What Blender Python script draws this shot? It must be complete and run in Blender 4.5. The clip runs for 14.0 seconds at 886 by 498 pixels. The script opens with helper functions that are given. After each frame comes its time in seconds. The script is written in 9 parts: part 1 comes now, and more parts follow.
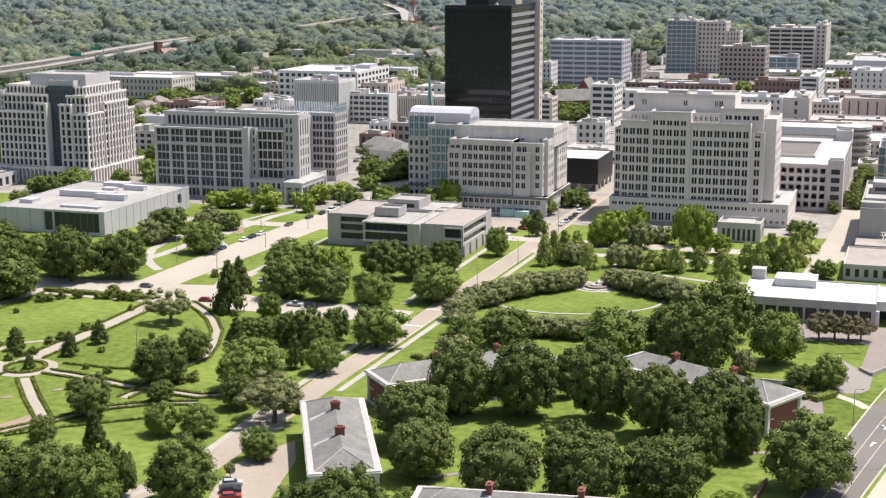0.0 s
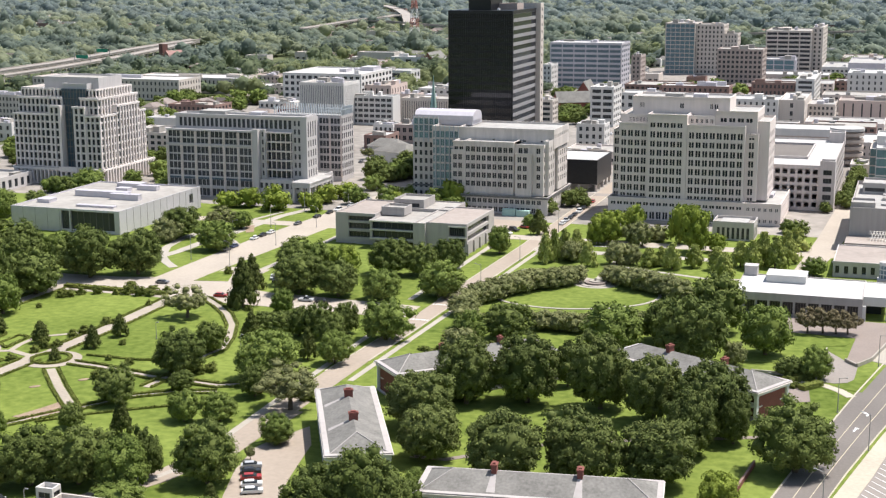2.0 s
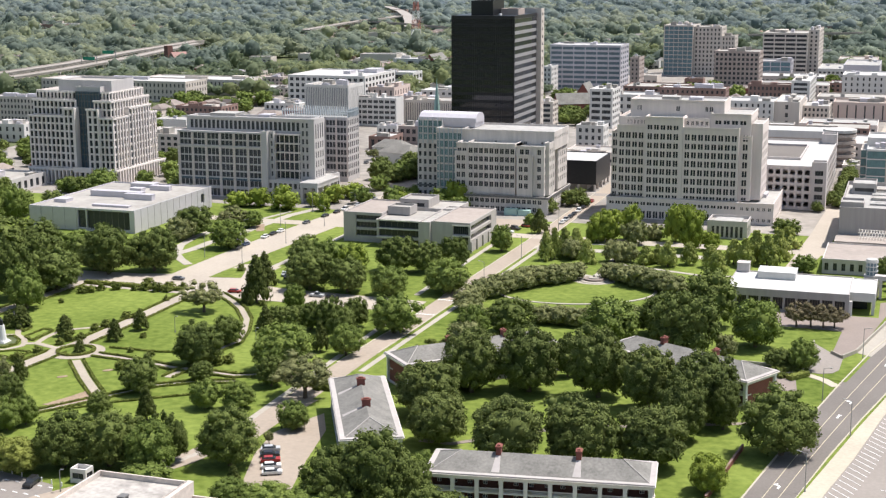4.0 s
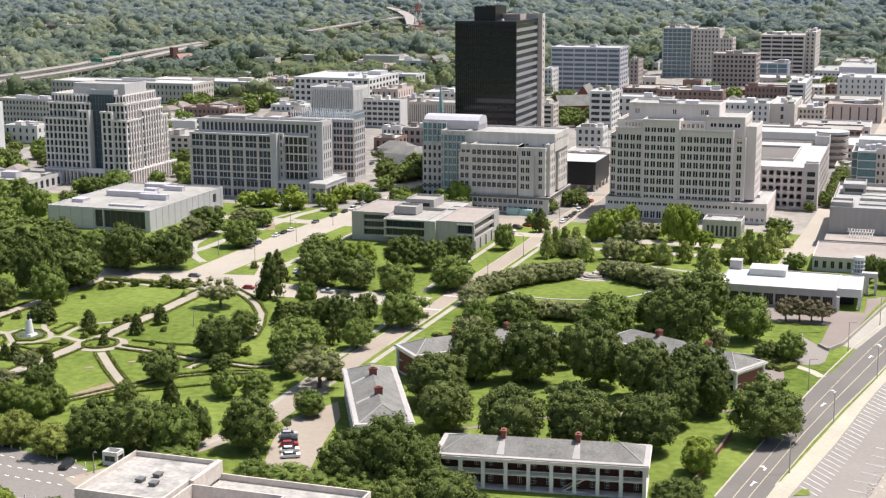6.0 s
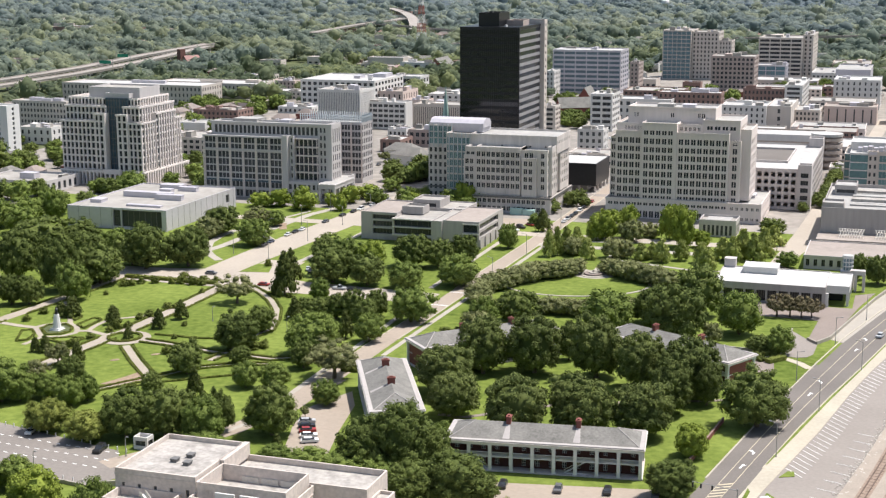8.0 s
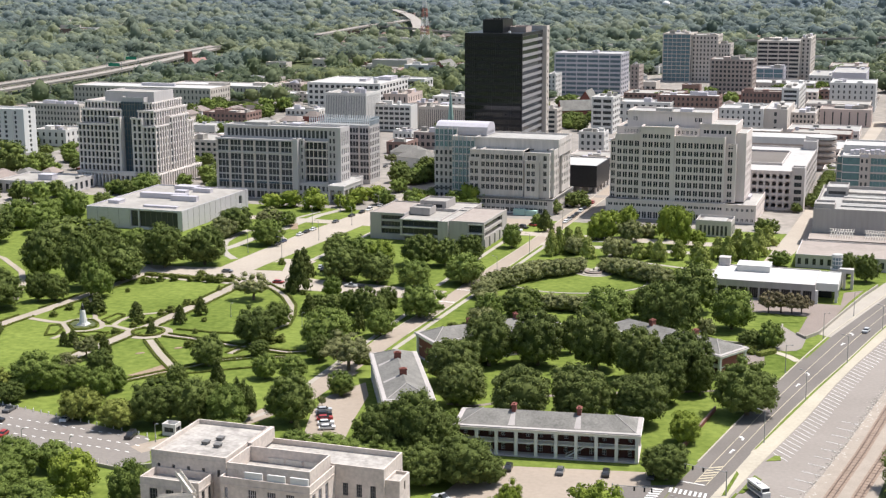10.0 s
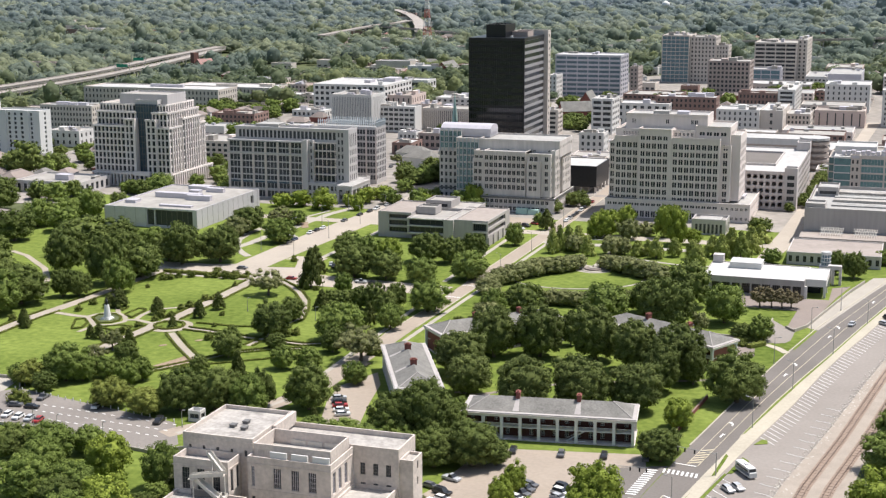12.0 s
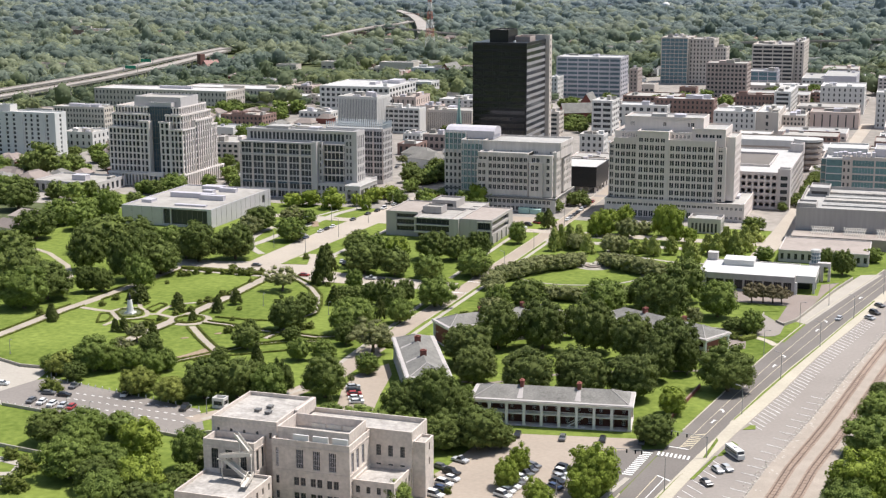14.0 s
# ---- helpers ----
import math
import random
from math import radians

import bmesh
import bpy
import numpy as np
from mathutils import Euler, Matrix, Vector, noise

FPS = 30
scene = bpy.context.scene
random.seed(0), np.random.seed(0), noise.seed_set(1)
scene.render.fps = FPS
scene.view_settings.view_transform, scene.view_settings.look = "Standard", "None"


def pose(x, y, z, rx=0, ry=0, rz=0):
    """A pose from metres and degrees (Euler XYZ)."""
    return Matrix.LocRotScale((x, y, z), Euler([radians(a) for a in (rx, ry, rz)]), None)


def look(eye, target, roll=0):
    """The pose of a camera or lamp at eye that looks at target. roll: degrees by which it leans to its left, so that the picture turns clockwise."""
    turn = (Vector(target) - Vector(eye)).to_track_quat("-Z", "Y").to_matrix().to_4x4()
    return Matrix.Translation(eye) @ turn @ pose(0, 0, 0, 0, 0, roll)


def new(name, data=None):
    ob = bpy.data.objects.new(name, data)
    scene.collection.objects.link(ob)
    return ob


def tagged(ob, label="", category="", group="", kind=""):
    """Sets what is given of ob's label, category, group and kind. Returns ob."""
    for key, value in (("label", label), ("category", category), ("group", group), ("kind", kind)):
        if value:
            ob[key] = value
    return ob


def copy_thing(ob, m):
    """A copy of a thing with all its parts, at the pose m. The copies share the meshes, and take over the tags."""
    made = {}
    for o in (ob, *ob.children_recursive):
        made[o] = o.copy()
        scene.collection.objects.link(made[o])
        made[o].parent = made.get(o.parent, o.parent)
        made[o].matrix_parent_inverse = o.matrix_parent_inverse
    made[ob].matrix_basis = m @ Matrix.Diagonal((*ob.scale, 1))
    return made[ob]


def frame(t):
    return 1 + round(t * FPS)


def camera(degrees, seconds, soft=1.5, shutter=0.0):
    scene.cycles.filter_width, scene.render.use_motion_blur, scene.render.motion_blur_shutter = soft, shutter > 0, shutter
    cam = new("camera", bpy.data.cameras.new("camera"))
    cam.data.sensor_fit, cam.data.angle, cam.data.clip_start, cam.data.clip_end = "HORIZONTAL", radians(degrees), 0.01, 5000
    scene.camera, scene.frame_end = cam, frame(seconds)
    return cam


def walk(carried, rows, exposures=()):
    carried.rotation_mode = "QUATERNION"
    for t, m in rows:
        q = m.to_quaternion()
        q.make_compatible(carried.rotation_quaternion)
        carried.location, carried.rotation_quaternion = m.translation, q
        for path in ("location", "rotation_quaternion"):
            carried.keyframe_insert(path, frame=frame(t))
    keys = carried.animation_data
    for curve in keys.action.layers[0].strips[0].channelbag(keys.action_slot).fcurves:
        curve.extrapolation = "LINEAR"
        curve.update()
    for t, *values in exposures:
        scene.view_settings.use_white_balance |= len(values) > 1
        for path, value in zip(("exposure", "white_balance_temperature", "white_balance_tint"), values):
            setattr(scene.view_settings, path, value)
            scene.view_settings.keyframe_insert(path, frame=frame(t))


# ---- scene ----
cam = camera(35.0, 14.0, soft=1.3)
PATH = [
    (0, (0.00, 0.00, 107.91), (-31.26, 92.82, 87.74), -0.26),
    (0.5, (1.09, -4.46, 108.56), (-30.18, 88.37, 88.41), -0.26),
    (1, (2.19, -9.00, 109.26), (-29.08, 83.83, 89.14), -0.26),
    (1.5, (3.32, -13.62, 109.99), (-27.95, 79.21, 89.88), -0.26),
    (2, (4.47, -18.32, 110.77), (-26.81, 74.51, 90.64), -0.25),
    (2.5, (5.63, -23.10, 111.58), (-25.65, 69.72, 91.45), -0.25),
    (3, (6.82, -27.97, 112.43), (-24.46, 64.86, 92.30), -0.25),
    (5.3, (12.50, -51.34, 116.75), (-18.77, 41.47, 96.56), -0.25),
    (5.5, (13.02, -53.45, 117.15), (-18.27, 39.36, 96.97), -0.25),
    (6, (14.31, -58.78, 118.18), (-16.99, 34.03, 97.98), -0.25),
    (6.5, (15.62, -64.17, 119.24), (-15.71, 28.61, 99.00), -0.25),
    (7, (16.95, -69.64, 120.32), (-14.39, 23.14, 100.08), -0.25),
    (7.5, (18.29, -75.19, 121.42), (-13.07, 17.58, 101.17), -0.25),
    (8, (19.66, -80.80, 122.54), (-11.74, 11.96, 102.30), -0.24),
    (10.3, (26.12, -107.53, 127.93), (-5.38, -14.81, 107.68), -0.24),
    (10.5, (26.69, -109.93, 128.41), (-4.81, -17.20, 108.17), -0.24),
    (11, (28.15, -115.95, 129.63), (-3.38, -23.25, 109.32), -0.24),
    (11.5, (29.61, -122.05, 130.85), (-1.91, -29.35, 110.52), -0.24),
    (12, (31.09, -128.21, 132.09), (-0.44, -35.52, 111.72), -0.24),
    (12.5, (32.59, -134.43, 133.33), (1.05, -41.75, 112.93), -0.24),
    (13, (34.09, -140.71, 134.57), (2.55, -48.04, 114.15), -0.24),
    (13.5, (35.62, -147.06, 135.82), (4.06, -54.40, 115.38), -0.24),
    (14, (37.15, -153.47, 137.07), (5.58, -60.82, 116.62), -0.23),
]
walk(cam, [(t, look(eye, target, roll)) for t, eye, target, roll in PATH], exposures=[(0.0, 0.77), (6.0, 0.71), (11.0, 0.64), (14.0, 0.62)])

# ---- light ----
SUN_ELEV, SUN_AZ = radians(66), radians(38)      # azimuth from the +x axis towards +y
world = bpy.data.worlds.new("sky")
scene.world = world
world.use_nodes = True
wn = world.node_tree.nodes
sky = wn.new("ShaderNodeTexSky")
sky.sky_type, sky.sun_disc = "NISHITA", False
sky.sun_elevation, sky.sun_rotation = SUN_ELEV, radians(90) - SUN_AZ
sky.air_density, sky.dust_density = 1.2, 2.0
world.node_tree.links.new(sky.outputs[0], wn["Background"].inputs[0])
wn["Background"].inputs[1].default_value = 0.086
sun_data = bpy.data.lights.new("sun", "SUN")
sun_data.energy, sun_data.angle, sun_data.color = 4.1, radians(0.6), (1.0, 0.955, 0.922)
sun = new("sun", sun_data)
toward = Vector((math.cos(SUN_ELEV) * math.cos(SUN_AZ), math.cos(SUN_ELEV) * math.sin(SUN_AZ), math.sin(SUN_ELEV)))
sun.matrix_world = Matrix.Translation((0, 300, 400)) @ toward.to_track_quat("Z", "Y").to_matrix().to_4x4()


# ---- materials ----
def mat(name, base, rough=0.85, vary=0.18, big=0.05, small=1.2, metal=0.0, bump=0.0, tint=None, island=0.0, object_random=0.0, streak=False, spec=0.3):
    """A surface with a broad and a fine variation of its base colour."""
    m = bpy.data.materials.new(name)
    m.use_nodes = True
    n, l = m.node_tree.nodes, m.node_tree.links
    p = n["Principled BSDF"]
    p.inputs["Roughness"].default_value, p.inputs["Metallic"].default_value = rough, metal
    p.inputs["Specular IOR Level"].default_value = spec
    geo = n.new("ShaderNodeNewGeometry")
    where = geo.outputs["Position"]
    if streak:
        mp = n.new("ShaderNodeMapping")
        mp.inputs["Scale"].default_value = (1.0, 1.0, 0.12)
        l.new(where, mp.inputs["Vector"])
        where = mp.outputs[0]
    a, b = n.new("ShaderNodeTexNoise"), n.new("ShaderNodeTexNoise")
    a.inputs["Scale"].default_value, b.inputs["Scale"].default_value = big, small
    a.inputs["Detail"].default_value, b.inputs["Detail"].default_value = 5, 6
    l.new(where, a.inputs["Vector"]), l.new(where, b.inputs["Vector"])
    mix = n.new("ShaderNodeMath")
    mix.operation = "ADD"
    l.new(a.outputs["Fac"], mix.inputs[0]), l.new(b.outputs["Fac"], mix.inputs[1])
    fac = mix.outputs[0]
    for amount, node, socket in ((island, geo, "Random Per Island"), (object_random, n.new("ShaderNodeObjectInfo"), "Random")):
        if amount:
            k = n.new("ShaderNodeMath")
            k.operation, k.inputs[1].default_value = "MULTIPLY_ADD", amount
            l.new(node.outputs[socket], k.inputs[0]), l.new(fac, k.inputs[2])
            fac = k.outputs[0]
    ramp = n.new("ShaderNodeMapRange")
    ramp.inputs["From Min"].default_value, ramp.inputs["From Max"].default_value = 0.6, 1.4 + island + object_random
    l.new(fac, ramp.inputs["Value"])
    col = n.new("ShaderNodeMix")
    col.data_type = "RGBA"
    dark = [c * (1 - vary) for c in base]
    lite = [min(1.0, c * (1 + vary)) for c in (tint or base)]
    col.inputs["A"].default_value, col.inputs["B"].default_value = (*dark, 1), (*lite, 1)
    l.new(ramp.outputs[0], col.inputs["Factor"])
    l.new(col.outputs["Result"], p.inputs["Base Color"])
    if bump:
        bp = n.new("ShaderNodeBump")
        bp.inputs["Strength"].default_value, bp.inputs["Distance"].default_value = bump, 0.05
        l.new(b.outputs["Fac"], bp.inputs["Height"]), l.new(bp.outputs[0], p.inputs["Normal"])
    return m


def leaf_mat(name, base, tint, vary=0.3, island=0.7, object_random=0.5, big=0.09, small=0.7, through_light=0.07):
    """Leaves: they let some of the light through."""
    m = mat(name, base, 0.7, vary, big, small, tint=tint, island=island, object_random=object_random, spec=0.10)
    n, l = m.node_tree.nodes, m.node_tree.links
    p, out = n["Principled BSDF"], n["Material Output"]
    tr, mx = n.new("ShaderNodeBsdfTranslucent"), n.new("ShaderNodeMixShader")
    l.new(p.inputs["Base Color"].links[0].from_socket, tr.inputs["Color"])
    mx.inputs[0].default_value = through_light
    l.new(p.outputs[0], mx.inputs[1]), l.new(tr.outputs[0], mx.inputs[2]), l.new(mx.outputs[0], out.inputs["Surface"])
    return m


def glass_mat(name, base, rough=0.12, vary=0.35):
    return mat(name, base, rough, vary, 0.15, 0.6, object_random=0.8, spec=0.35)


LIMESTONE = mat("limestone", (0.69, 0.612, 0.565), 0.9, 0.09, 0.05, 0.9, streak=True)
LIMESTONE_WARM = mat("warm_limestone", (0.70, 0.64, 0.60), 0.9, 0.08, 0.06, 0.8, streak=True)
GREY_STONE = mat("grey_stone", (0.505, 0.477, 0.465), 0.9, 0.10, 0.05, 0.9, streak=True)
ANNEX_STONE = mat("weathered_grey_stone", (0.57, 0.525, 0.485), 0.9, 0.22, 0.12, 0.8, streak=True)
OLD_STONE = mat("weathered_limestone", (0.57, 0.50, 0.445), 0.9, 0.24, 0.2, 1.1)
HALL_ROOF = mat("stained_hall_roof", (0.36, 0.335, 0.305), 0.95, 0.42, 0.22, 0.9)
FIN_WHITE = mat("pale_fin_glass", (0.46, 0.50, 0.52), 0.25, 0.1, 0.2, 1.0, spec=0.5)
STAIR_PAINT = mat("chalky_cream_paint", (0.60, 0.56, 0.50), 0.8, 0.12, 0.5, 2.0)
CONCRETE = mat("board_concrete", (0.51, 0.467, 0.445), 0.9, 0.14, 0.08, 1.0, streak=True)
WHITE_WALL = mat("white_render", (0.60, 0.58, 0.55), 0.85, 0.08, 0.05, 0.8, streak=True)
BEIGE_WALL = mat("beige_render", (0.55, 0.49, 0.435), 0.9, 0.1, 0.06, 0.9, streak=True)
BROWN_WALL = mat("brown_panel", (0.40, 0.33, 0.295), 0.9, 0.12, 0.06, 0.9, streak=True)
PINK_WALL = mat("pink_render", (0.56, 0.45, 0.40), 0.9, 0.1, 0.06, 0.9)
BRICK = mat("red_brick", (0.21, 0.078, 0.062), 0.9, 0.22, 0.15, 2.5, bump=0.2)
# red brick darkened to hold the shade under the galleries
SHADED_GALLERY_BRICK = mat("old_barracks_brick", (0.080, 0.036, 0.031), 0.9, 0.25, 0.2, 2.5, bump=0.2)
# haze is put into this city brick's colour; the garden wall coping shares it
CITY_BRICK = mat("sun_bleached_brick", (0.25, 0.165, 0.14), 0.9, 0.2, 0.1, 2.0)
BRICK_DARK = mat("dark_brick", (0.16, 0.085, 0.07), 0.9, 0.2, 0.1, 2.0)
METAL_PANEL = mat("grey_metal_panel", (0.53, 0.505, 0.535), 0.5, 0.10, 0.03, 0.5, metal=0.2)
WHITE_ROOF = mat("white_membrane", (0.435, 0.424, 0.405), 0.8, 0.18, 0.05, 0.4)
GREY_ROOF = mat("grey_membrane", (0.345, 0.334, 0.314), 0.9, 0.22, 0.05, 0.4)
PALE_ROOF = mat("pale_gravel_roof", (0.335, 0.315, 0.286), 0.95, 0.26, 0.06, 0.3)
TAN_ROOF = mat("tan_gravel_roof", (0.315, 0.272, 0.24), 0.95, 0.18, 0.06, 0.5)
SLATE = mat("weathered_slate", (0.185, 0.177, 0.160), 0.85, 0.38, 0.25, 1.6, bump=0.2)
SHINGLE = mat("asphalt_shingle", (0.15, 0.13, 0.118), 0.9, 0.3, 0.1, 1.5, object_random=0.8, tint=(0.26, 0.215, 0.19))
RED_ROOF = mat("red_metal_roof", (0.27, 0.14, 0.12), 0.6, 0.2, 0.1, 1.0)
WHITE_PAINT = mat("white_paint", (0.66, 0.652, 0.626), 0.6, 0.06, 0.3, 2.0)
DARK_GLASS = glass_mat("dark_window_glass", (0.036, 0.040, 0.046))
BLUE_GLASS = glass_mat("blue_green_glass", (0.12, 0.215, 0.25), 0.06)
BAY_GLASS = glass_mat("slate_blue_glass", (0.070, 0.105, 0.135), 0.08)
GREY_GLASS = glass_mat("grey_window_glass", (0.050, 0.055, 0.064), 0.10)
TEAL_GLASS = glass_mat("pale_teal_glass", (0.135, 0.235, 0.235), 0.08)
PALE_GLASS = glass_mat("pale_blue_glass", (0.13, 0.18, 0.21), 0.10)
BLACK_GLASS = mat("black_curtain_wall", (0.010, 0.013, 0.018), 0.10, 0.5, 0.03, 0.25, spec=0.6)
BLACK_PANEL = mat("black_bronze_panel", (0.018, 0.019, 0.022), 0.35, 0.3, 0.1, 1.0)
FRAME_GREY = mat("window_frame", (0.15, 0.145, 0.14), 0.6, 0.1, 0.3, 2.0)
ASPHALT = mat("asphalt", (0.162, 0.145, 0.130), 0.95, 0.18, 0.05, 1.5)
ASPHALT_OLD = mat("bleached_asphalt", (0.258, 0.229, 0.203), 0.95, 0.15, 0.04, 1.0)
LOT_GREY = mat("worn_lot_asphalt", (0.212, 0.19, 0.17), 0.95, 0.18, 0.05, 1.0)
ROOF_BRIGHT = mat("bright_white_membrane", (0.53, 0.52, 0.50), 0.75, 0.10, 0.06, 0.5)
ROAD_CONC = mat("road_concrete", (0.318, 0.266, 0.214), 0.95, 0.13, 0.05, 0.8)
VIADUCT = mat("weathered_deck_concrete", (0.31, 0.28, 0.25), 0.95, 0.2, 0.05, 0.4)
BOULEVARD = mat("cream_road_concrete", (0.375, 0.328, 0.272), 0.95, 0.13, 0.05, 0.8)
HALL_GREY = mat("grey_cast_concrete", (0.388, 0.358, 0.338), 0.9, 0.14, 0.06, 0.7, streak=True)
SIDEWALK = mat("pale_sidewalk", (0.36, 0.328, 0.28), 0.95, 0.14, 0.08, 1.0)
GARDEN_WALK = mat("worn_garden_paving", (0.335, 0.292, 0.235), 0.95, 0.18, 0.12, 1.2)
BRICK_PAVE = mat("brick_paving", (0.235, 0.195, 0.170), 0.95, 0.15, 0.1, 1.5)
GRASS = mat("mown_grass", (0.098, 0.148, 0.021), 0.95, 0.34, 0.025, 0.4, tint=(0.156, 0.192, 0.043), spec=0.1)
ROUGH_GRASS = mat("rough_ground_cover", (0.062, 0.080, 0.036), 0.95, 0.35, 0.02, 0.25, tint=(0.105, 0.118, 0.058), spec=0.1)
CITY_GROUND = mat("city_paving", (0.265, 0.242, 0.215), 0.95, 0.4, 0.012, 0.15, spec=0.1)
BED = mat("mulch_bed", (0.27, 0.20, 0.14), 0.95, 0.35, 0.6, 2.5)
RIVER_WALK = mat("cream_riverside_concrete", (0.42, 0.378, 0.30), 0.95, 0.14, 0.08, 1.0)
TRACK_BED = mat("rusty_track_bed", (0.27, 0.205, 0.16), 0.95, 0.2, 0.2, 3.0, bump=0.3)
BALLAST = mat("ballast", (0.32, 0.275, 0.228), 0.95, 0.2, 0.15, 3.0, bump=0.4)
RIPRAP = mat("pale_riprap", (0.48, 0.44, 0.385), 0.95, 0.25, 0.4, 1.5, bump=0.5)
STEEL = mat("rail_steel", (0.15, 0.105, 0.085), 0.5, 0.2, 0.2, 3.0, metal=0.6)
TIE = mat("wooden_tie", (0.235, 0.18, 0.14), 0.9, 0.3, 0.3, 3.0, object_random=0.5)
LINE_WHITE = mat("road_line_white", (0.72, 0.71, 0.68), 0.9, 0.12, 0.5, 3.0)
LINE_YELLOW = mat("road_line_yellow", (0.50, 0.44, 0.32), 0.9, 0.12, 0.5, 3.0)
BARK = mat("bark", (0.13, 0.10, 0.075), 0.95, 0.3, 0.5, 4.0, bump=0.5)
POLE = mat("pole_metal", (0.32, 0.32, 0.31), 0.5, 0.1, 0.5, 2.0, metal=0.4)
TEAL = mat("patinated_copper", (0.36, 0.52, 0.47), 0.7, 0.15, 0.3, 2.0)
GREEN_SIGN = mat("green_sign", (0.02, 0.22, 0.13), 0.6, 0.1, 0.5, 2.0)
HEDGE = leaf_mat("hedge_leaves", (0.077, 0.104, 0.020), (0.162, 0.178, 0.042))
LEAF = {
    "O": leaf_mat("oak_leaves", (0.048, 0.075, 0.017), (0.142, 0.171, 0.046)),
    "M": leaf_mat("elm_leaves", (0.072, 0.113, 0.022), (0.178, 0.222, 0.054)),
    "C": leaf_mat("magnolia_leaves", (0.040, 0.060, 0.015), (0.112, 0.129, 0.035)),
    "R": leaf_mat("court_tree_leaves", (0.046, 0.073, 0.016), (0.141, 0.164, 0.049)),
    "Y": leaf_mat("golden_leaves", (0.114, 0.145, 0.026), (0.244, 0.261, 0.065)),
    "G": leaf_mat("sparse_grey_leaves", (0.098, 0.116, 0.040), (0.188, 0.190, 0.082)),
    "B": leaf_mat("bright_leaves", (0.110, 0.162, 0.019), (0.235, 0.279, 0.049)),
    "P": leaf_mat("crepe_myrtle_leaves", (0.110, 0.140, 0.046), (0.230, 0.230, 0.101)),
    "N": leaf_mat("young_cypress_leaves", (0.142, 0.192, 0.037), (0.314, 0.334, 0.097)),
    "K": leaf_mat("bronze_myrtle_leaves", (0.110, 0.098, 0.048), (0.200, 0.165, 0.098)),
    "S": leaf_mat("shrub_leaves", (0.058, 0.084, 0.015), (0.131, 0.147, 0.035)),
}
# distance haze is put into the leaf colours: paler and bluer band by band
HAZED_WOODS = {}
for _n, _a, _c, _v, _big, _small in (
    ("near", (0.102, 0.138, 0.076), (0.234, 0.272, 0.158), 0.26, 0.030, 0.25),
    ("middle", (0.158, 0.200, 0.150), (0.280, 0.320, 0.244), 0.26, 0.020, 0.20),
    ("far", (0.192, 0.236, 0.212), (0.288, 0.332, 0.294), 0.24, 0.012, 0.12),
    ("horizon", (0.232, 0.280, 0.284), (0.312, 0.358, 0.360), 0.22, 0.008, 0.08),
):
    HAZED_WOODS[_n] = [leaf_mat(f"{_n}_{w}_woodland_leaves", tuple(p * q for p, q in zip(_a, k)), tuple(p * q for p, q in zip(_c, k)), _v, 0.08, 0.0, _big, _small, 0.55)
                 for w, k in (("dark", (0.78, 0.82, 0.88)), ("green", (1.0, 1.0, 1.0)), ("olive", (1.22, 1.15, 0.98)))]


# ---- mesh helpers ----
class MB:
    """Collects faces for one mesh."""

    def __init__(self):
        self.v, self.f, self.m = [], [], []

    def face(self, pts, k=0):
        n = len(self.v)
        self.v += [tuple(p) for p in pts]
        self.f.append(tuple(range(n, n + len(pts))))
        self.m.append(k)

    def box(self, x0, x1, y0, y1, z0, z1, k=0, bottom=True):
        n = len(self.v)
        self.v += [(x0, y0, z0), (x1, y0, z0), (x1, y1, z0), (x0, y1, z0), (x0, y0, z1), (x1, y0, z1), (x1, y1, z1), (x0, y1, z1)]
        fs = [(4, 5, 6, 7), (0, 1, 5, 4), (1, 2, 6, 5), (2, 3, 7, 6), (3, 0, 4, 7)] + ([(3, 2, 1, 0)] if bottom else [])
        self.f += [tuple(n + i for i in q) for q in fs]
        self.m += [k] * len(fs)
        return self

    def slab(self, pts, z0, z1, k=0, sides=True):
        """A flat piece with the outline pts (counter-clockwise)."""
        a = sum(p[0] * q[1] - q[0] * p[1] for p, q in zip(pts, pts[1:] + pts[:1]))
        pts = pts if a > 0 else pts[::-1]
        self.face([(x, y, z1) for x, y in pts], k)
        if sides:
            for p, q in zip(pts, pts[1:] + pts[:1]):
                self.face([(p[0], p[1], z0), (q[0], q[1], z0), (q[0], q[1], z1), (p[0], p[1], z1)], k)
        return self

    def tube(self, p, q, r0, r1, sides=8, k=0):
        p, q = Vector(p), Vector(q)
        d = (q - p).normalized()
        a = d.orthogonal().normalized()
        b = d.cross(a)
        n = len(self.v)
        for c, r in ((p, r0), (q, r1)):
            for i in range(sides):
                t = 2 * math.pi * i / sides
                self.v.append(tuple(c + r * (math.cos(t) * a + math.sin(t) * b)))
        for i in range(sides):
            j = (i + 1) % sides
            self.f.append((n + i, n + j, n + sides + j, n + sides + i))
            self.m.append(k)
        self.f.append(tuple(n + sides + i for i in range(sides)))
        self.m.append(k)
        return self

    def mesh(self, name, mats):
        me = bpy.data.meshes.new(name)
        me.from_pydata(self.v, [], self.f)
        for m in mats if isinstance(mats, (list, tuple)) else [mats]:
            me.materials.append(m)
        me.polygons.foreach_set("material_index", self.m)
        me.update()
        return me


def part(name, mb, mats, parent=None, label=""):
    """Links what mb holds as one mesh object under a thing or a part."""
    ob = new(name, mb.mesh(name, mats) if isinstance(mb, MB) else mb)
    ob.parent = parent
    if label:
        ob["label"] = label
    return ob


def thing(name, label, category, group="", m=None, kind=""):
    ob = new(name)
    ob.empty_display_size = 0.5
    if m is not None:
        ob.matrix_basis = m
    return tagged(ob, label, category, group, kind)


